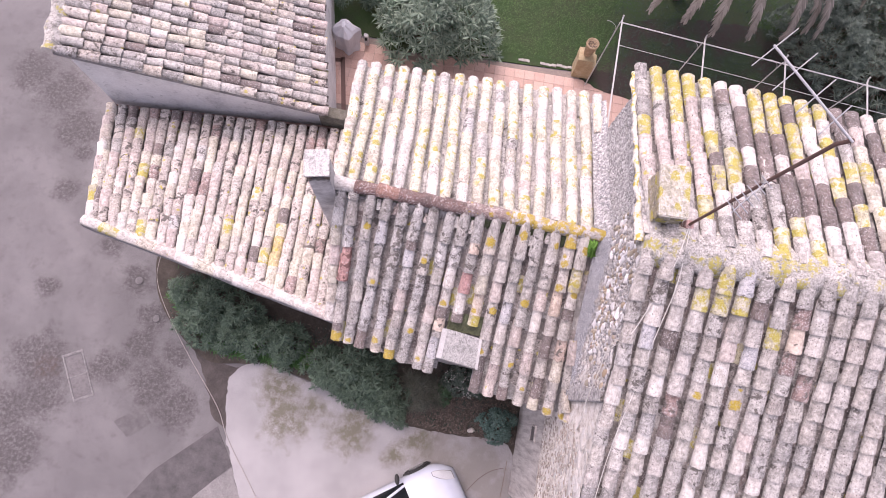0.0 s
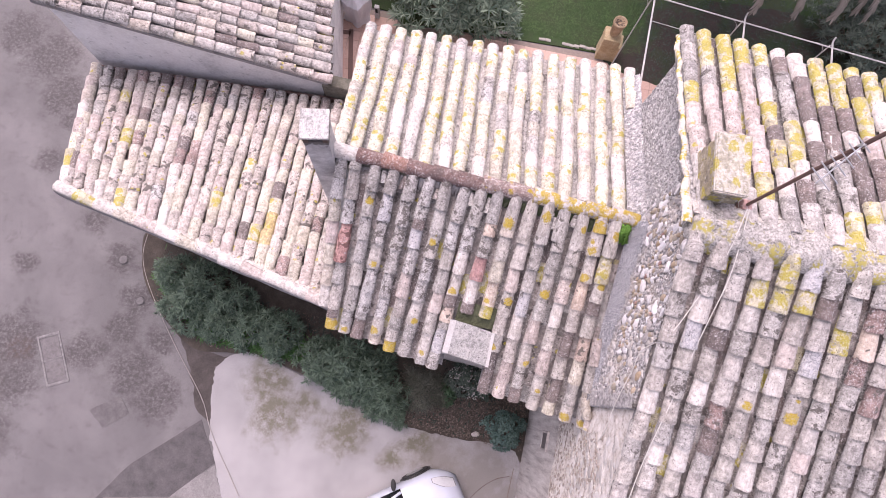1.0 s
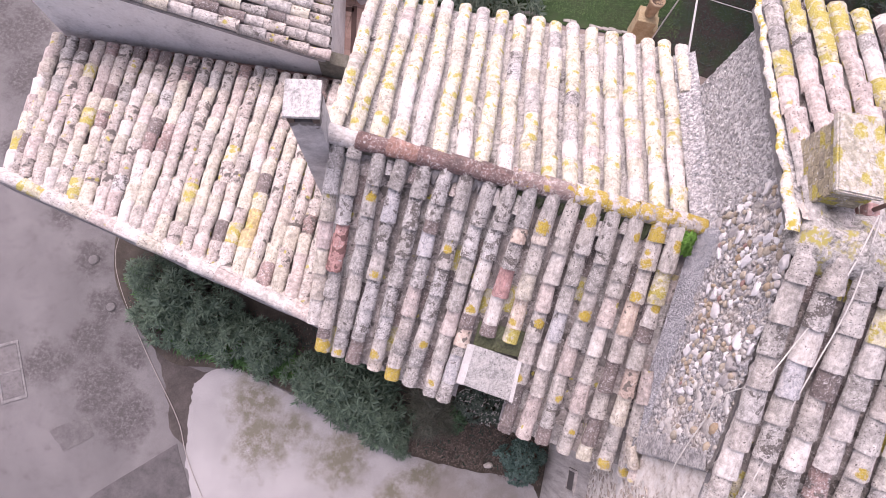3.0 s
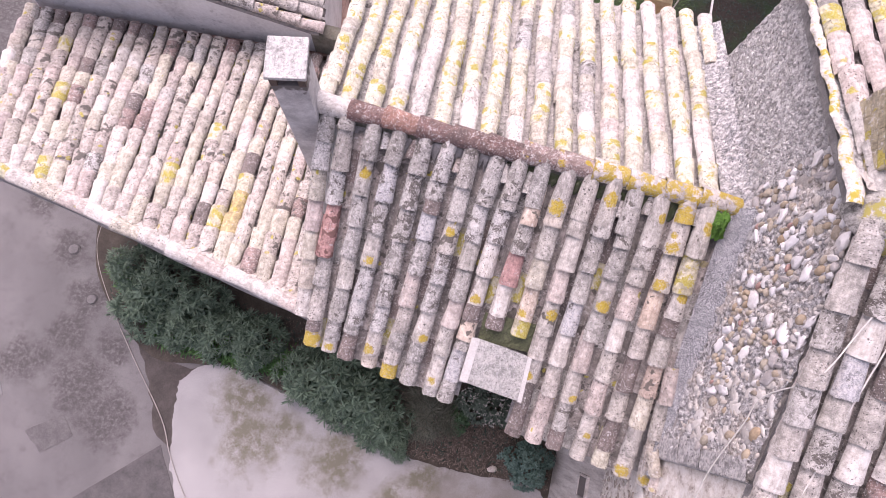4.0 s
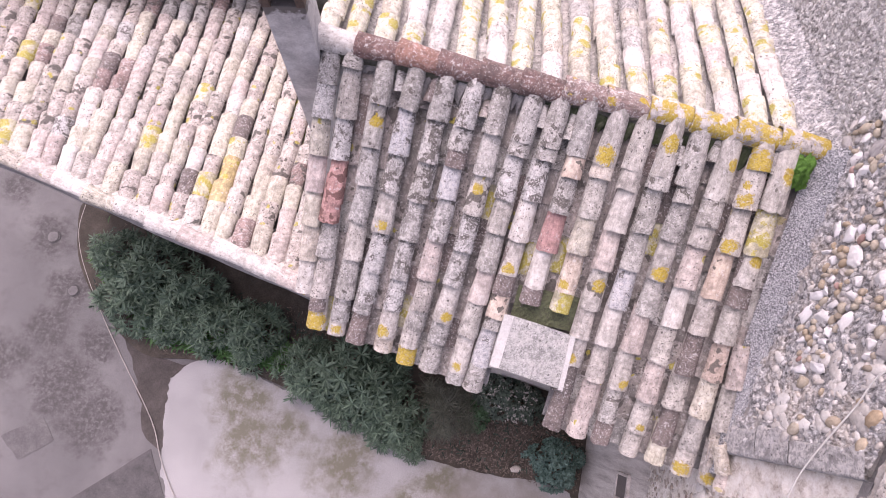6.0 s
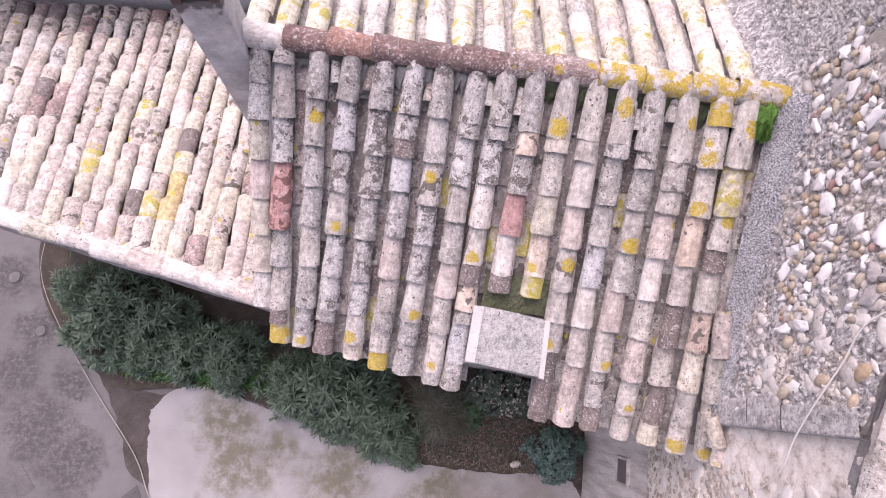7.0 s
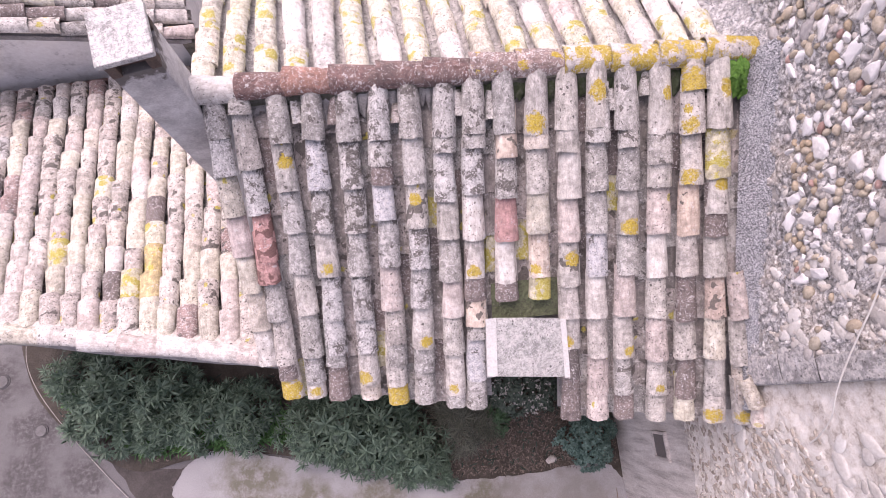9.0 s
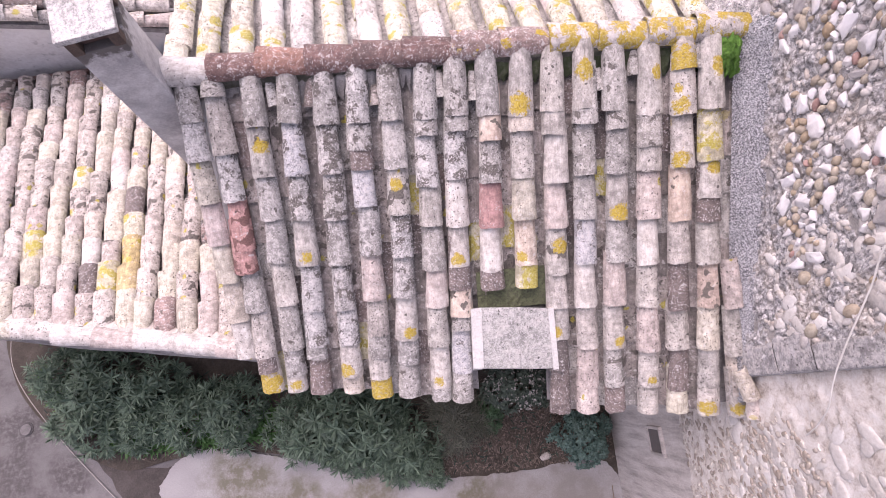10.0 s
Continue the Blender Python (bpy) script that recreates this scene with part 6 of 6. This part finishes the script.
# terrace: pink paving tiles
m = Nodes("pink_paver", 0.8).coords("object")
fine = m.noise(25, 5, 0.7)
col = m.ramp(m.random, [(0, (0.44, 0.29, 0.24)), (0.5, (0.52, 0.36, 0.30)), (1, (0.48, 0.34, 0.29))])
m_paver = m.done(m.mix(0.35, col, m.ramp(fine, [(0.3, 0.3), (0.7, 0.7)]), "OVERLAY"), fine, 0.2, 0.004)
m_joint = rough_stone("paving_joint", [(0.20, 0.16, 0.14), (0.28, 0.23, 0.20)], 8, 0.3, 0.2)
TERRACE = [(-3.5, 5.2), (3.2, 5.5), (5.6, 5.3), (5.5, 9.1), (3.4, 9.42), (0.7, 9.25), (-1.9, 8.95), (-2.3, 9.25), (-3.6, 9.1)]
terrace = sheet(TERRACE, 0.02, 0.2, "terrace", m_joint, "pink paved terrace behind the house", "terrace")
paver_me = mesh_of(block(bmesh.new(), (0, 0, 0), (0.282, 0.282, 0.02), 0.004), "paver", m_paver)


def inside(x, y, poly):
    hit = False
    for (x0, y0), (x1, y1) in zip(poly, poly[1:] + poly[:1]):
        if (y0 > y) != (y1 > y) and x < (x1 - x0) * (y - y0) / (y1 - y0) + x0:
            hit = not hit
    return hit


n_paver = 0
for i in range(-16, 22):
    for j in range(0, 16):
        p = Vector((0, 9.12, 0)) + Vector((1, 0.03, 0)) * 0.29 * i - Vector((-0.03, 1, 0)) * 0.29 * (j + 1 - 2)
        cx, cy = p.x + 0.14, p.y + 0.14
        if n_paver < 298 and cy > (6.9 if cx < -1.6 else 7.75) and all(inside(p.x + u, p.y + v, TERRACE) for u, v in ((0, 0), (0.28, 0), (0, 0.28), (0.28, 0.28))):
            ob = new("paver", paver_me)
            ob.parent = terrace
            ob.matrix_world = Matrix.Translation((p.x, p.y, 0.012 + rg.uniform(0, 0.003))) @ pose(0, 0, 0, 0, 0, 1.7)
            n_paver += 1
# kerb of rough stones between terrace and lawn
kerb = thing("stone_edging", "rough pale stones edging the lawn", "edging")
for i in range(17):
    x = 0.75 + 0.16 * i
    if i in (3, 4, 5, 6, 9, 10):
        continue
    bm = bmesh.new()
    block(bm, (-0.08, -0.04, 0), (0.08, 0.04, 0.05), 0.015)
    for v in bm.verts:
        v.co *= rg.uniform(0.85, 1.12)
    ob = part("stone", bm, m_wallmortar, kerb)
    ob.matrix_world = Matrix.Translation((x, 9.42 + 0.05 * (x - 0.75) + rg.uniform(-0.02, 0.02), 0.01)) @ pose(0, 0, 0, 0, 0, rg.uniform(-12, 12))
bm = bmesh.new()
for a, b in (((-3.16, 8.45), (-2.70, 6.6)), ((-3.6, 8.28), (-3.14, 8.35))):
    d = (Vector(b) - Vector(a)).normalized()
    s = Vector((-d.y, d.x)) * 0.06
    prism(bm, [(a[0] - s.x, a[1] - s.y), (b[0] - s.x, b[1] - s.y), (b[0] + s.x, b[1] + s.y), (a[0] + s.x, a[1] + s.y)], 0.04, 0.0)
tagged(part("drain_channel", bm, m_rust), "dark drain channel across the terrace", "drain channel", kind="structure")

# pillar with flower pot
pillar = thing("garden_pillar", "weathered ochre stone pillar at the terrace edge", "pillar")
m_ochre = rough_stone("ochre_stone", [(0.30, 0.22, 0.12), (0.42, 0.33, 0.2), (0.5, 0.43, 0.3)], 6, 0.6, 0.4)
part("base", block(bmesh.new(), (3.36, 9.28, 0.0), (3.90, 9.72, 0.62), 0.03), m_ochre, pillar)
part("top", block(bmesh.new(), (3.33, 9.25, 0.62), (3.78, 9.68, 0.88), 0.03), m_ochre, pillar)
pot = thing("flower_pot", "terracotta flower pot on a pillar", "flower pot")
bm = bmesh.new()
prof = [(0.10, 0.88), (0.13, 1.0), (0.155, 1.28), (0.175, 1.30), (0.175, 1.37), (0.145, 1.37), (0.135, 1.30), (0.0, 1.29)]
rings = []
for r, z in prof:
    rings.append([bm.verts.new((3.56 + r * math.cos(2 * math.pi * k / 20), 9.47 + r * math.sin(2 * math.pi * k / 20), z)) for k in range(20)] if r else None)
for a, b in zip(rings, rings[1:]):
    if b is None:
        bm.faces.new(a)
    else:
        for k in range(20):
            bm.faces.new((a[k], a[(k + 1) % 20], b[(k + 1) % 20], b[k]))
part("pot", bm, rough_stone("old_terracotta", [(0.26, 0.18, 0.11), (0.38, 0.28, 0.18), (0.45, 0.37, 0.28)], 9, 0.4, 0.4), pot, smooth=True)
bm = bmesh.new()
for _ in range(50):
    a, q = rg.uniform(0, 6.3), 0.12 * math.sqrt(rg.random())
    leaf(bm, Matrix.Translation((3.56 + q * math.cos(a), 9.47 + q * math.sin(a), 1.30)) @ pose(0, 0, 0, 0, -rg.uniform(5, 50), rg.uniform(0, 360)), 0.07, 0.02, 0.4)
part("dry_plant", bm, leaf_material("withered_leaf", (0.05, 0.035, 0.025), (0.16, 0.11, 0.08)), pot)

tap = thing("garden_post", "small grey concrete post with a dark front", "post")
part("post", block(bmesh.new(), (-2.64, 8.96, 0.0), (-2.52, 9.06, 0.45), 0.01), m_cement, tap)
# Near-black block set on the post's front face.
part("recess", block(bmesh.new(), (-2.61, 8.953, 0.26), (-2.55, 8.965, 0.40), 0.002), m_dark, tap)

# pergola of thin white tubes
m_whitepaint = plain("white_painted_metal", (0.44, 0.435, 0.43), 0.5)
pergola = thing("pergola", "bare pergola frame of thin white metal tubes", "pergola")
for x, y in ((3.84, 9.08), (5.88, 8.99), (7.86, 8.88), (9.87, 8.72)):
    part("post", tube(bmesh.new(), [(x - 0.04, y, 0.0), (x - 0.04, y, 2.78)], 0.016, 8), m_whitepaint, pergola, "thin metal tube post")
    part("rafter", tube(bmesh.new(), [(x, y + 0.13, 2.90), (x, y + 0.11, 2.84), (x, y + 0.05, 2.80), (x - 0.09, y - 3.9, 2.80)], 0.020, 8), m_whitepaint, pergola, "white metal tube")
    part("scroll", tube(bmesh.new(), [(x - 0.36 + 0.31 * math.sin(math.pi / 2 * k / 9), y, 2.47 + 0.31 * math.cos(math.pi / 2 * k / 9)) for k in range(10)], 0.006, 6), m_whitepaint, pergola, "curved metal brace")
part("rail", tube(bmesh.new(), [(3.80, 9.08, 2.80), (12.6, 8.50, 2.80)], 0.015, 8), m_whitepaint, pergola)
part("wire", tube(bmesh.new(), [(3.80, 8.44, 2.80), (12.6, 7.83, 2.80)], 0.007, 6), m_whitepaint, pergola)
tagged(pergola, "bare pergola frame of thin white metal tubes over the garden bed", "pergola")

# covered garden object
tarp = thing("covered_barbecue", "garden object wrapped in a grey plastic cover", "garden cover")
bm = bmesh.new()
rings = []
for z, rx, ry, sh in ((0.03, 0.27, 0.22, 0.3), (0.25, 0.25, 0.21, 0.2), (0.55, 0.30, 0.25, 0.1), (0.78, 0.31, 0.27, 0.0), (0.86, 0.24, 0.20, 0.1), (1.02, 0.05, 0.10, 0.2)):
    ring = []
    for k in range(22):
        a = 2 * math.pi * k / 22
        f = 1 + 0.12 * math.sin(5 * a + sh * 9) * (1.1 - z) + rg.uniform(-0.04, 0.04)
        sq = 1 / max(abs(math.cos(a + 0.5)), abs(math.sin(a + 0.5))) ** 0.8
        ring.append(bm.verts.new((-3.06 + rx * f * sq * math.cos(a) - 0.05 * z, 8.82 + ry * f * sq * math.sin(a), z + rg.uniform(-0.015, 0.015))))
    rings.append(ring)
for a, b in zip(rings, rings[1:]):
    for k in range(22):
        bm.faces.new((a[k], a[(k + 1) % 22], b[(k + 1) % 22], b[k]))
bm.faces.new(rings[-1])
part("cover", bm, plain("grey_plastic_sheet", (0.58, 0.58, 0.62), 0.4), tarp)

big = shrub("large_oleander", "large grey-green oleander beside the terrace", 3.3, 2.8, 2.1, m_silver, 560, 0.25, 21, 14, 0.13)
big.matrix_basis = Matrix.Translation((-0.7, 9.70, 0.03))
side = shrub("garden_shrub", "dark green garden shrub behind the terrace", 2.0, 1.8, 1.6, m_olean, 200, 0.2, 22)
side.matrix_basis = Matrix.Translation((-2.8, 10.6, 0.03))
grey_shrub = shrub("garden_shrub", "large grey-green shrub in the garden bed", 3.0, 2.6, 2.0, m_silver_dim, 620, 0.17, 24, 13, 0.14)
for i, (x, y, k) in enumerate(((10.4, 11.5, 1.0), (12.6, 11.0, 1.1), (11.8, 13.4, 1.2))):
    c = copy_thing(grey_shrub, Matrix()) if i else grey_shrub
    c.matrix_basis = Matrix.Translation((x, y, 0.03)) @ pose(0, 0, 0, 0, 0, 80 * x) @ Matrix.Diagonal((k, k, k, 1))

# palm with a skirt of dead fronds
palm = thing("palm_tree", "palm with a skirt of hanging dry grey fronds", "palm")
px, py, pz = 6.2, 12.8, 5.2
bm = bmesh.new()
tube(bm, [(px, py, 0), (px + 0.03, py, 2.0), (px, py, pz)], 0.24, 12, 0.20)
part("trunk", bm, m_bark, palm)


def frond(start, out, length, drop, r, half, slim):
    """A feather frond: a curved rib with leaflets lying close along it."""
    bm = bmesh.new()
    d = Vector((math.cos(out), math.sin(out), 0))
    pts = []
    for k in range(13):
        t = k / 12
        sway = Vector((-d.y, d.x, 0)) * 0.12 * math.sin(5 * t + 7 * out)
        pts.append(Vector(start) + d * (length * (1 - (1 - t) ** 1.5)) - Vector((0, 0, drop * t ** 1.8)) + sway * t)
    tube(bm, pts, 0.02, 5, 0.004)
    for k in range(4, 110):
        t = k / 110
        i = min(11, int(t * 12))
        p = pts[i].lerp(pts[i + 1], t * 12 - i)
        tang = (pts[i + 1] - pts[i]).normalized()
        for s in (-1, 1):
            sidev = tang.cross(Vector((0, 0, 1))).normalized() * s
            dirv = (sidev * half * r.uniform(0.6, 1.2) + tang + Vector((0, 0, r.uniform(-0.15, 0.05)))).normalized()
            nrm = tang.cross(sidev).normalized()
            if nrm.z < 0:
                nrm = -nrm
            yv = nrm.cross(dirv).normalized()
            m = Matrix((dirv, yv, dirv.cross(yv))).transposed().to_4x4()
            m.translation = p
            leaf(bm, m, 0.46 * (math.sin(math.pi * (0.12 + 0.80 * t)) ** 0.6) * r.uniform(0.8, 1.1), slim, 0.15)
    return bm


for i in range(30):
    a = 2 * math.pi * i / 30 + rg.uniform(-0.09, 0.09)
    part("dead_frond", frond((px, py, pz - rg.uniform(0.0, 0.4)), a, 3.9 * rg.uniform(0.92, 1.04), 1.9 * rg.uniform(0.85, 1.15), rg, 0.38, 0.045), m_dead, palm, "dry grey frond")
for i in range(14):
    a = 2 * math.pi * i / 14 + 0.2
    part("green_frond", frond((px, py, pz + 0.2), a, 2.9 * rg.uniform(0.9, 1.1), 0.5 * rg.uniform(0.6, 1.3), rg, 0.8, 0.03), m_darkleaf, palm)

# ---- parked car ----
car = thing("parked_car", "small white hatchback parked on the concrete apron", "car")
f, l = Vector((0.8177, 0.5757, 0)), Vector((-0.5757, 0.8177, 0))
CAR = Matrix((f, l, Vector((0, 0, 1)))).transposed().to_4x4()
CAR.translation = (0.49, -3.30, 0.05)
car.matrix_basis = CAR
m_paint = Nodes("white_paint", 0.25, 0.0).coords()
m_paint.bsdf.inputs["Coat Weight"].default_value = 0.6
m_paint = m_paint.done(m_paint.mix(0.15, (0.60, 0.64, 0.73), m_paint.ramp(m_paint.noise(6, 4), [(0.3, 0.35), (0.7, 0.65)]), "OVERLAY"))
m_glass = plain("dark_car_glass", (0.015, 0.017, 0.02), 0.08)
m_rubber = plain("rubber", (0.03, 0.03, 0.03), 0.7)
m_trim = plain("grey_trim", (0.22, 0.22, 0.23), 0.4)
m_lamp = plain("headlight_glass", (0.60, 0.61, 0.63), 0.08)


def car_top(x):
    """Height of the bonnet, screens and roof along the car."""
    pts = [(-1.95, 0.85), (-1.85, 1.05), (-1.35, 1.42), (-0.6, 1.50), (0.1, 1.46), (0.85, 1.02), (1.2, 0.95), (1.7, 0.82), (1.95, 0.62), (2.02, 0.45)]
    for (a, za), (b, zb) in zip(pts, pts[1:]):
        if x <= b:
            return za + (zb - za) * max(0, (x - a)) / (b - a)
    return 0.4


def car_half(x, k=1.0):
    return 0.84 * (1 - 0.42 * max(0, (abs(x + 0.0) - 1.45) / 0.6) ** 2) * k


bm = bmesh.new()
rings = []
for i in range(33):
    x = -1.96 + 3.98 * i / 32
    w, top = car_half(x), min(car_top(x), 0.98 - 0.02 * x)
    ring = [(-w * 0.94, 0.22), (-w, 0.5), (-w * 0.97, top - 0.12), (-w * 0.86, top - 0.02), (-w * 0.5, top + 0.015), (0, top + 0.025), (w * 0.5, top + 0.015), (w * 0.86, top - 0.02), (w * 0.97, top - 0.12), (w, 0.5), (w * 0.94, 0.22)]
    rings.append([bm.verts.new((x, y, z)) for y, z in ring])
for a, b in zip(rings, rings[1:]):
    for k in range(10):
        bm.faces.new((a[k], b[k], b[k + 1], a[k + 1]))
bm.faces.new(rings[0])
bm.faces.new(rings[-1][::-1])
bmesh.ops.recalc_face_normals(bm, faces=bm.faces)
part("body", bm, m_paint, car, smooth=True)
bm = bmesh.new()
rings = []
for i in range(25):
    x = -1.86 + 2.75 * i / 24
    top = max(car_top(x), 0.99)
    w0, w1 = car_half(x) * 0.93, car_half(x) * 0.93 - 0.30 * (top - 0.95)
    rings.append([bm.verts.new((x, y, z)) for y, z in ((-w0, 0.94), (-w1, top - 0.06), (-w1 * 0.85, top), (0, top + 0.02), (w1 * 0.85, top), (w1, top - 0.06), (w0, 0.94))])
for a, b in zip(rings, rings[1:]):
    for k in range(6):
        bm.faces.new((a[k], b[k], b[k + 1], a[k + 1]))
bm.faces.new(rings[0])
bm.faces.new(rings[-1][::-1])
bmesh.ops.recalc_face_normals(bm, faces=bm.faces)
part("glasshouse", bm, m_glass, car, "dark tinted windows", True)
bm = bmesh.new()
rings = []
for i in range(13):
    x = -1.30 + 1.40 * i / 12
    top = car_top(x) + 0.012
    w1 = car_half(x) * 0.93 - 0.30 * (top - 0.95)
    rings.append([bm.verts.new((x, y, z)) for y, z in ((-w1 - 0.01, top - 0.09), (-w1 * 0.86, top + 0.006), (0, top + 0.028), (w1 * 0.86, top + 0.006), (w1 + 0.01, top - 0.09))])
for a, b in zip(rings, rings[1:]):
    for k in range(4):
        bm.faces.new((a[k], b[k], b[k + 1], a[k + 1]))
part("roof", bm, m_paint, car, smooth=True)
for s in (-1, 1):
    part("pillar", tube(bmesh.new(), [(0.88, s * 0.72, 1.0), (0.1, s * 0.61, 1.43)], 0.028, 8), m_paint, car)
    bm = bmesh.new()
    bmesh.ops.create_icosphere(bm, subdivisions=2, radius=1)
    bm.transform(Matrix.Translation((0.80, s * 0.90, 1.0)) @ pose(0, 0, 0, 0, 0, -18 * s) @ Matrix.Diagonal((0.055, 0.12, 0.07, 1)))
    part("side_mirror", bm, m_rubber, car, "black side mirror", True)
    for grow, lift, mat, kind in ((1.08, 0.010, m_trim, "headlight_surround"), (1.0, 0.018, m_lamp, "headlight")):
        bm = bmesh.new()
        grid = []
        for i in range(9):
            u = i / 8
            x = 1.74 + (u - 0.5) * 0.40 * grow
            half = 0.10 * grow * math.sin(math.pi * (0.06 + 0.70 * u)) ** 0.6
            mid = 0.66 - 0.24 * u
            row = []
            for j in range(6):
                y = mid + half * (j / 2.5 - 1)
                w = car_half(x)
                top = min(car_top(x), 0.98 - 0.02 * x)
                z = top + 0.022 - 0.11 * max(0, (y / w - 0.74) / 0.26) ** 1.5
                row.append(bm.verts.new((x, s * y, z + lift)))
            grid.append(row)
        for i in range(8):
            for j in range(5):
                bm.faces.new((grid[i][j], grid[i + 1][j], grid[i + 1][j + 1], grid[i][j + 1]))
        bmesh.ops.recalc_face_normals(bm, faces=bm.faces)
        part(kind, bm, mat, car, "clear headlight" if grow == 1.0 else "grey headlight rim", True)
    bm = bmesh.new()
    bmesh.ops.create_cone(bm, cap_ends=True, segments=26, radius1=0.345, radius2=0.345, depth=0.02, matrix=Matrix.Translation((1.25, s * 0.835, 0.33)) @ pose(0, 0, 0, 90, 0, 0))
    part("wheel_arch", bm, m_rubber, car)
    for x in (1.25, -1.25):
        bm = bmesh.new()
        bmesh.ops.create_cone(bm, cap_ends=True, segments=28, radius1=0.30, radius2=0.30, depth=0.19, matrix=Matrix.Translation((x, s * 0.775, 0.30)) @ pose(0, 0, 0, 90, 0, 0))
        wheel = part("wheel", bm, m_rubber, car)
        bm = bmesh.new()
        bmesh.ops.create_cone(bm, cap_ends=True, segments=20, radius1=0.19, radius2=0.17, depth=0.02, matrix=Matrix.Translation((x, s * 0.875, 0.30)) @ pose(0, 0, 0, 90, 0, 0))
        part("rim", bm, m_steel, wheel)
part("bumper", block(bmesh.new(), (1.80, -0.50, 0.24), (1.99, 0.50, 0.42), 0.05), m_paint, car)
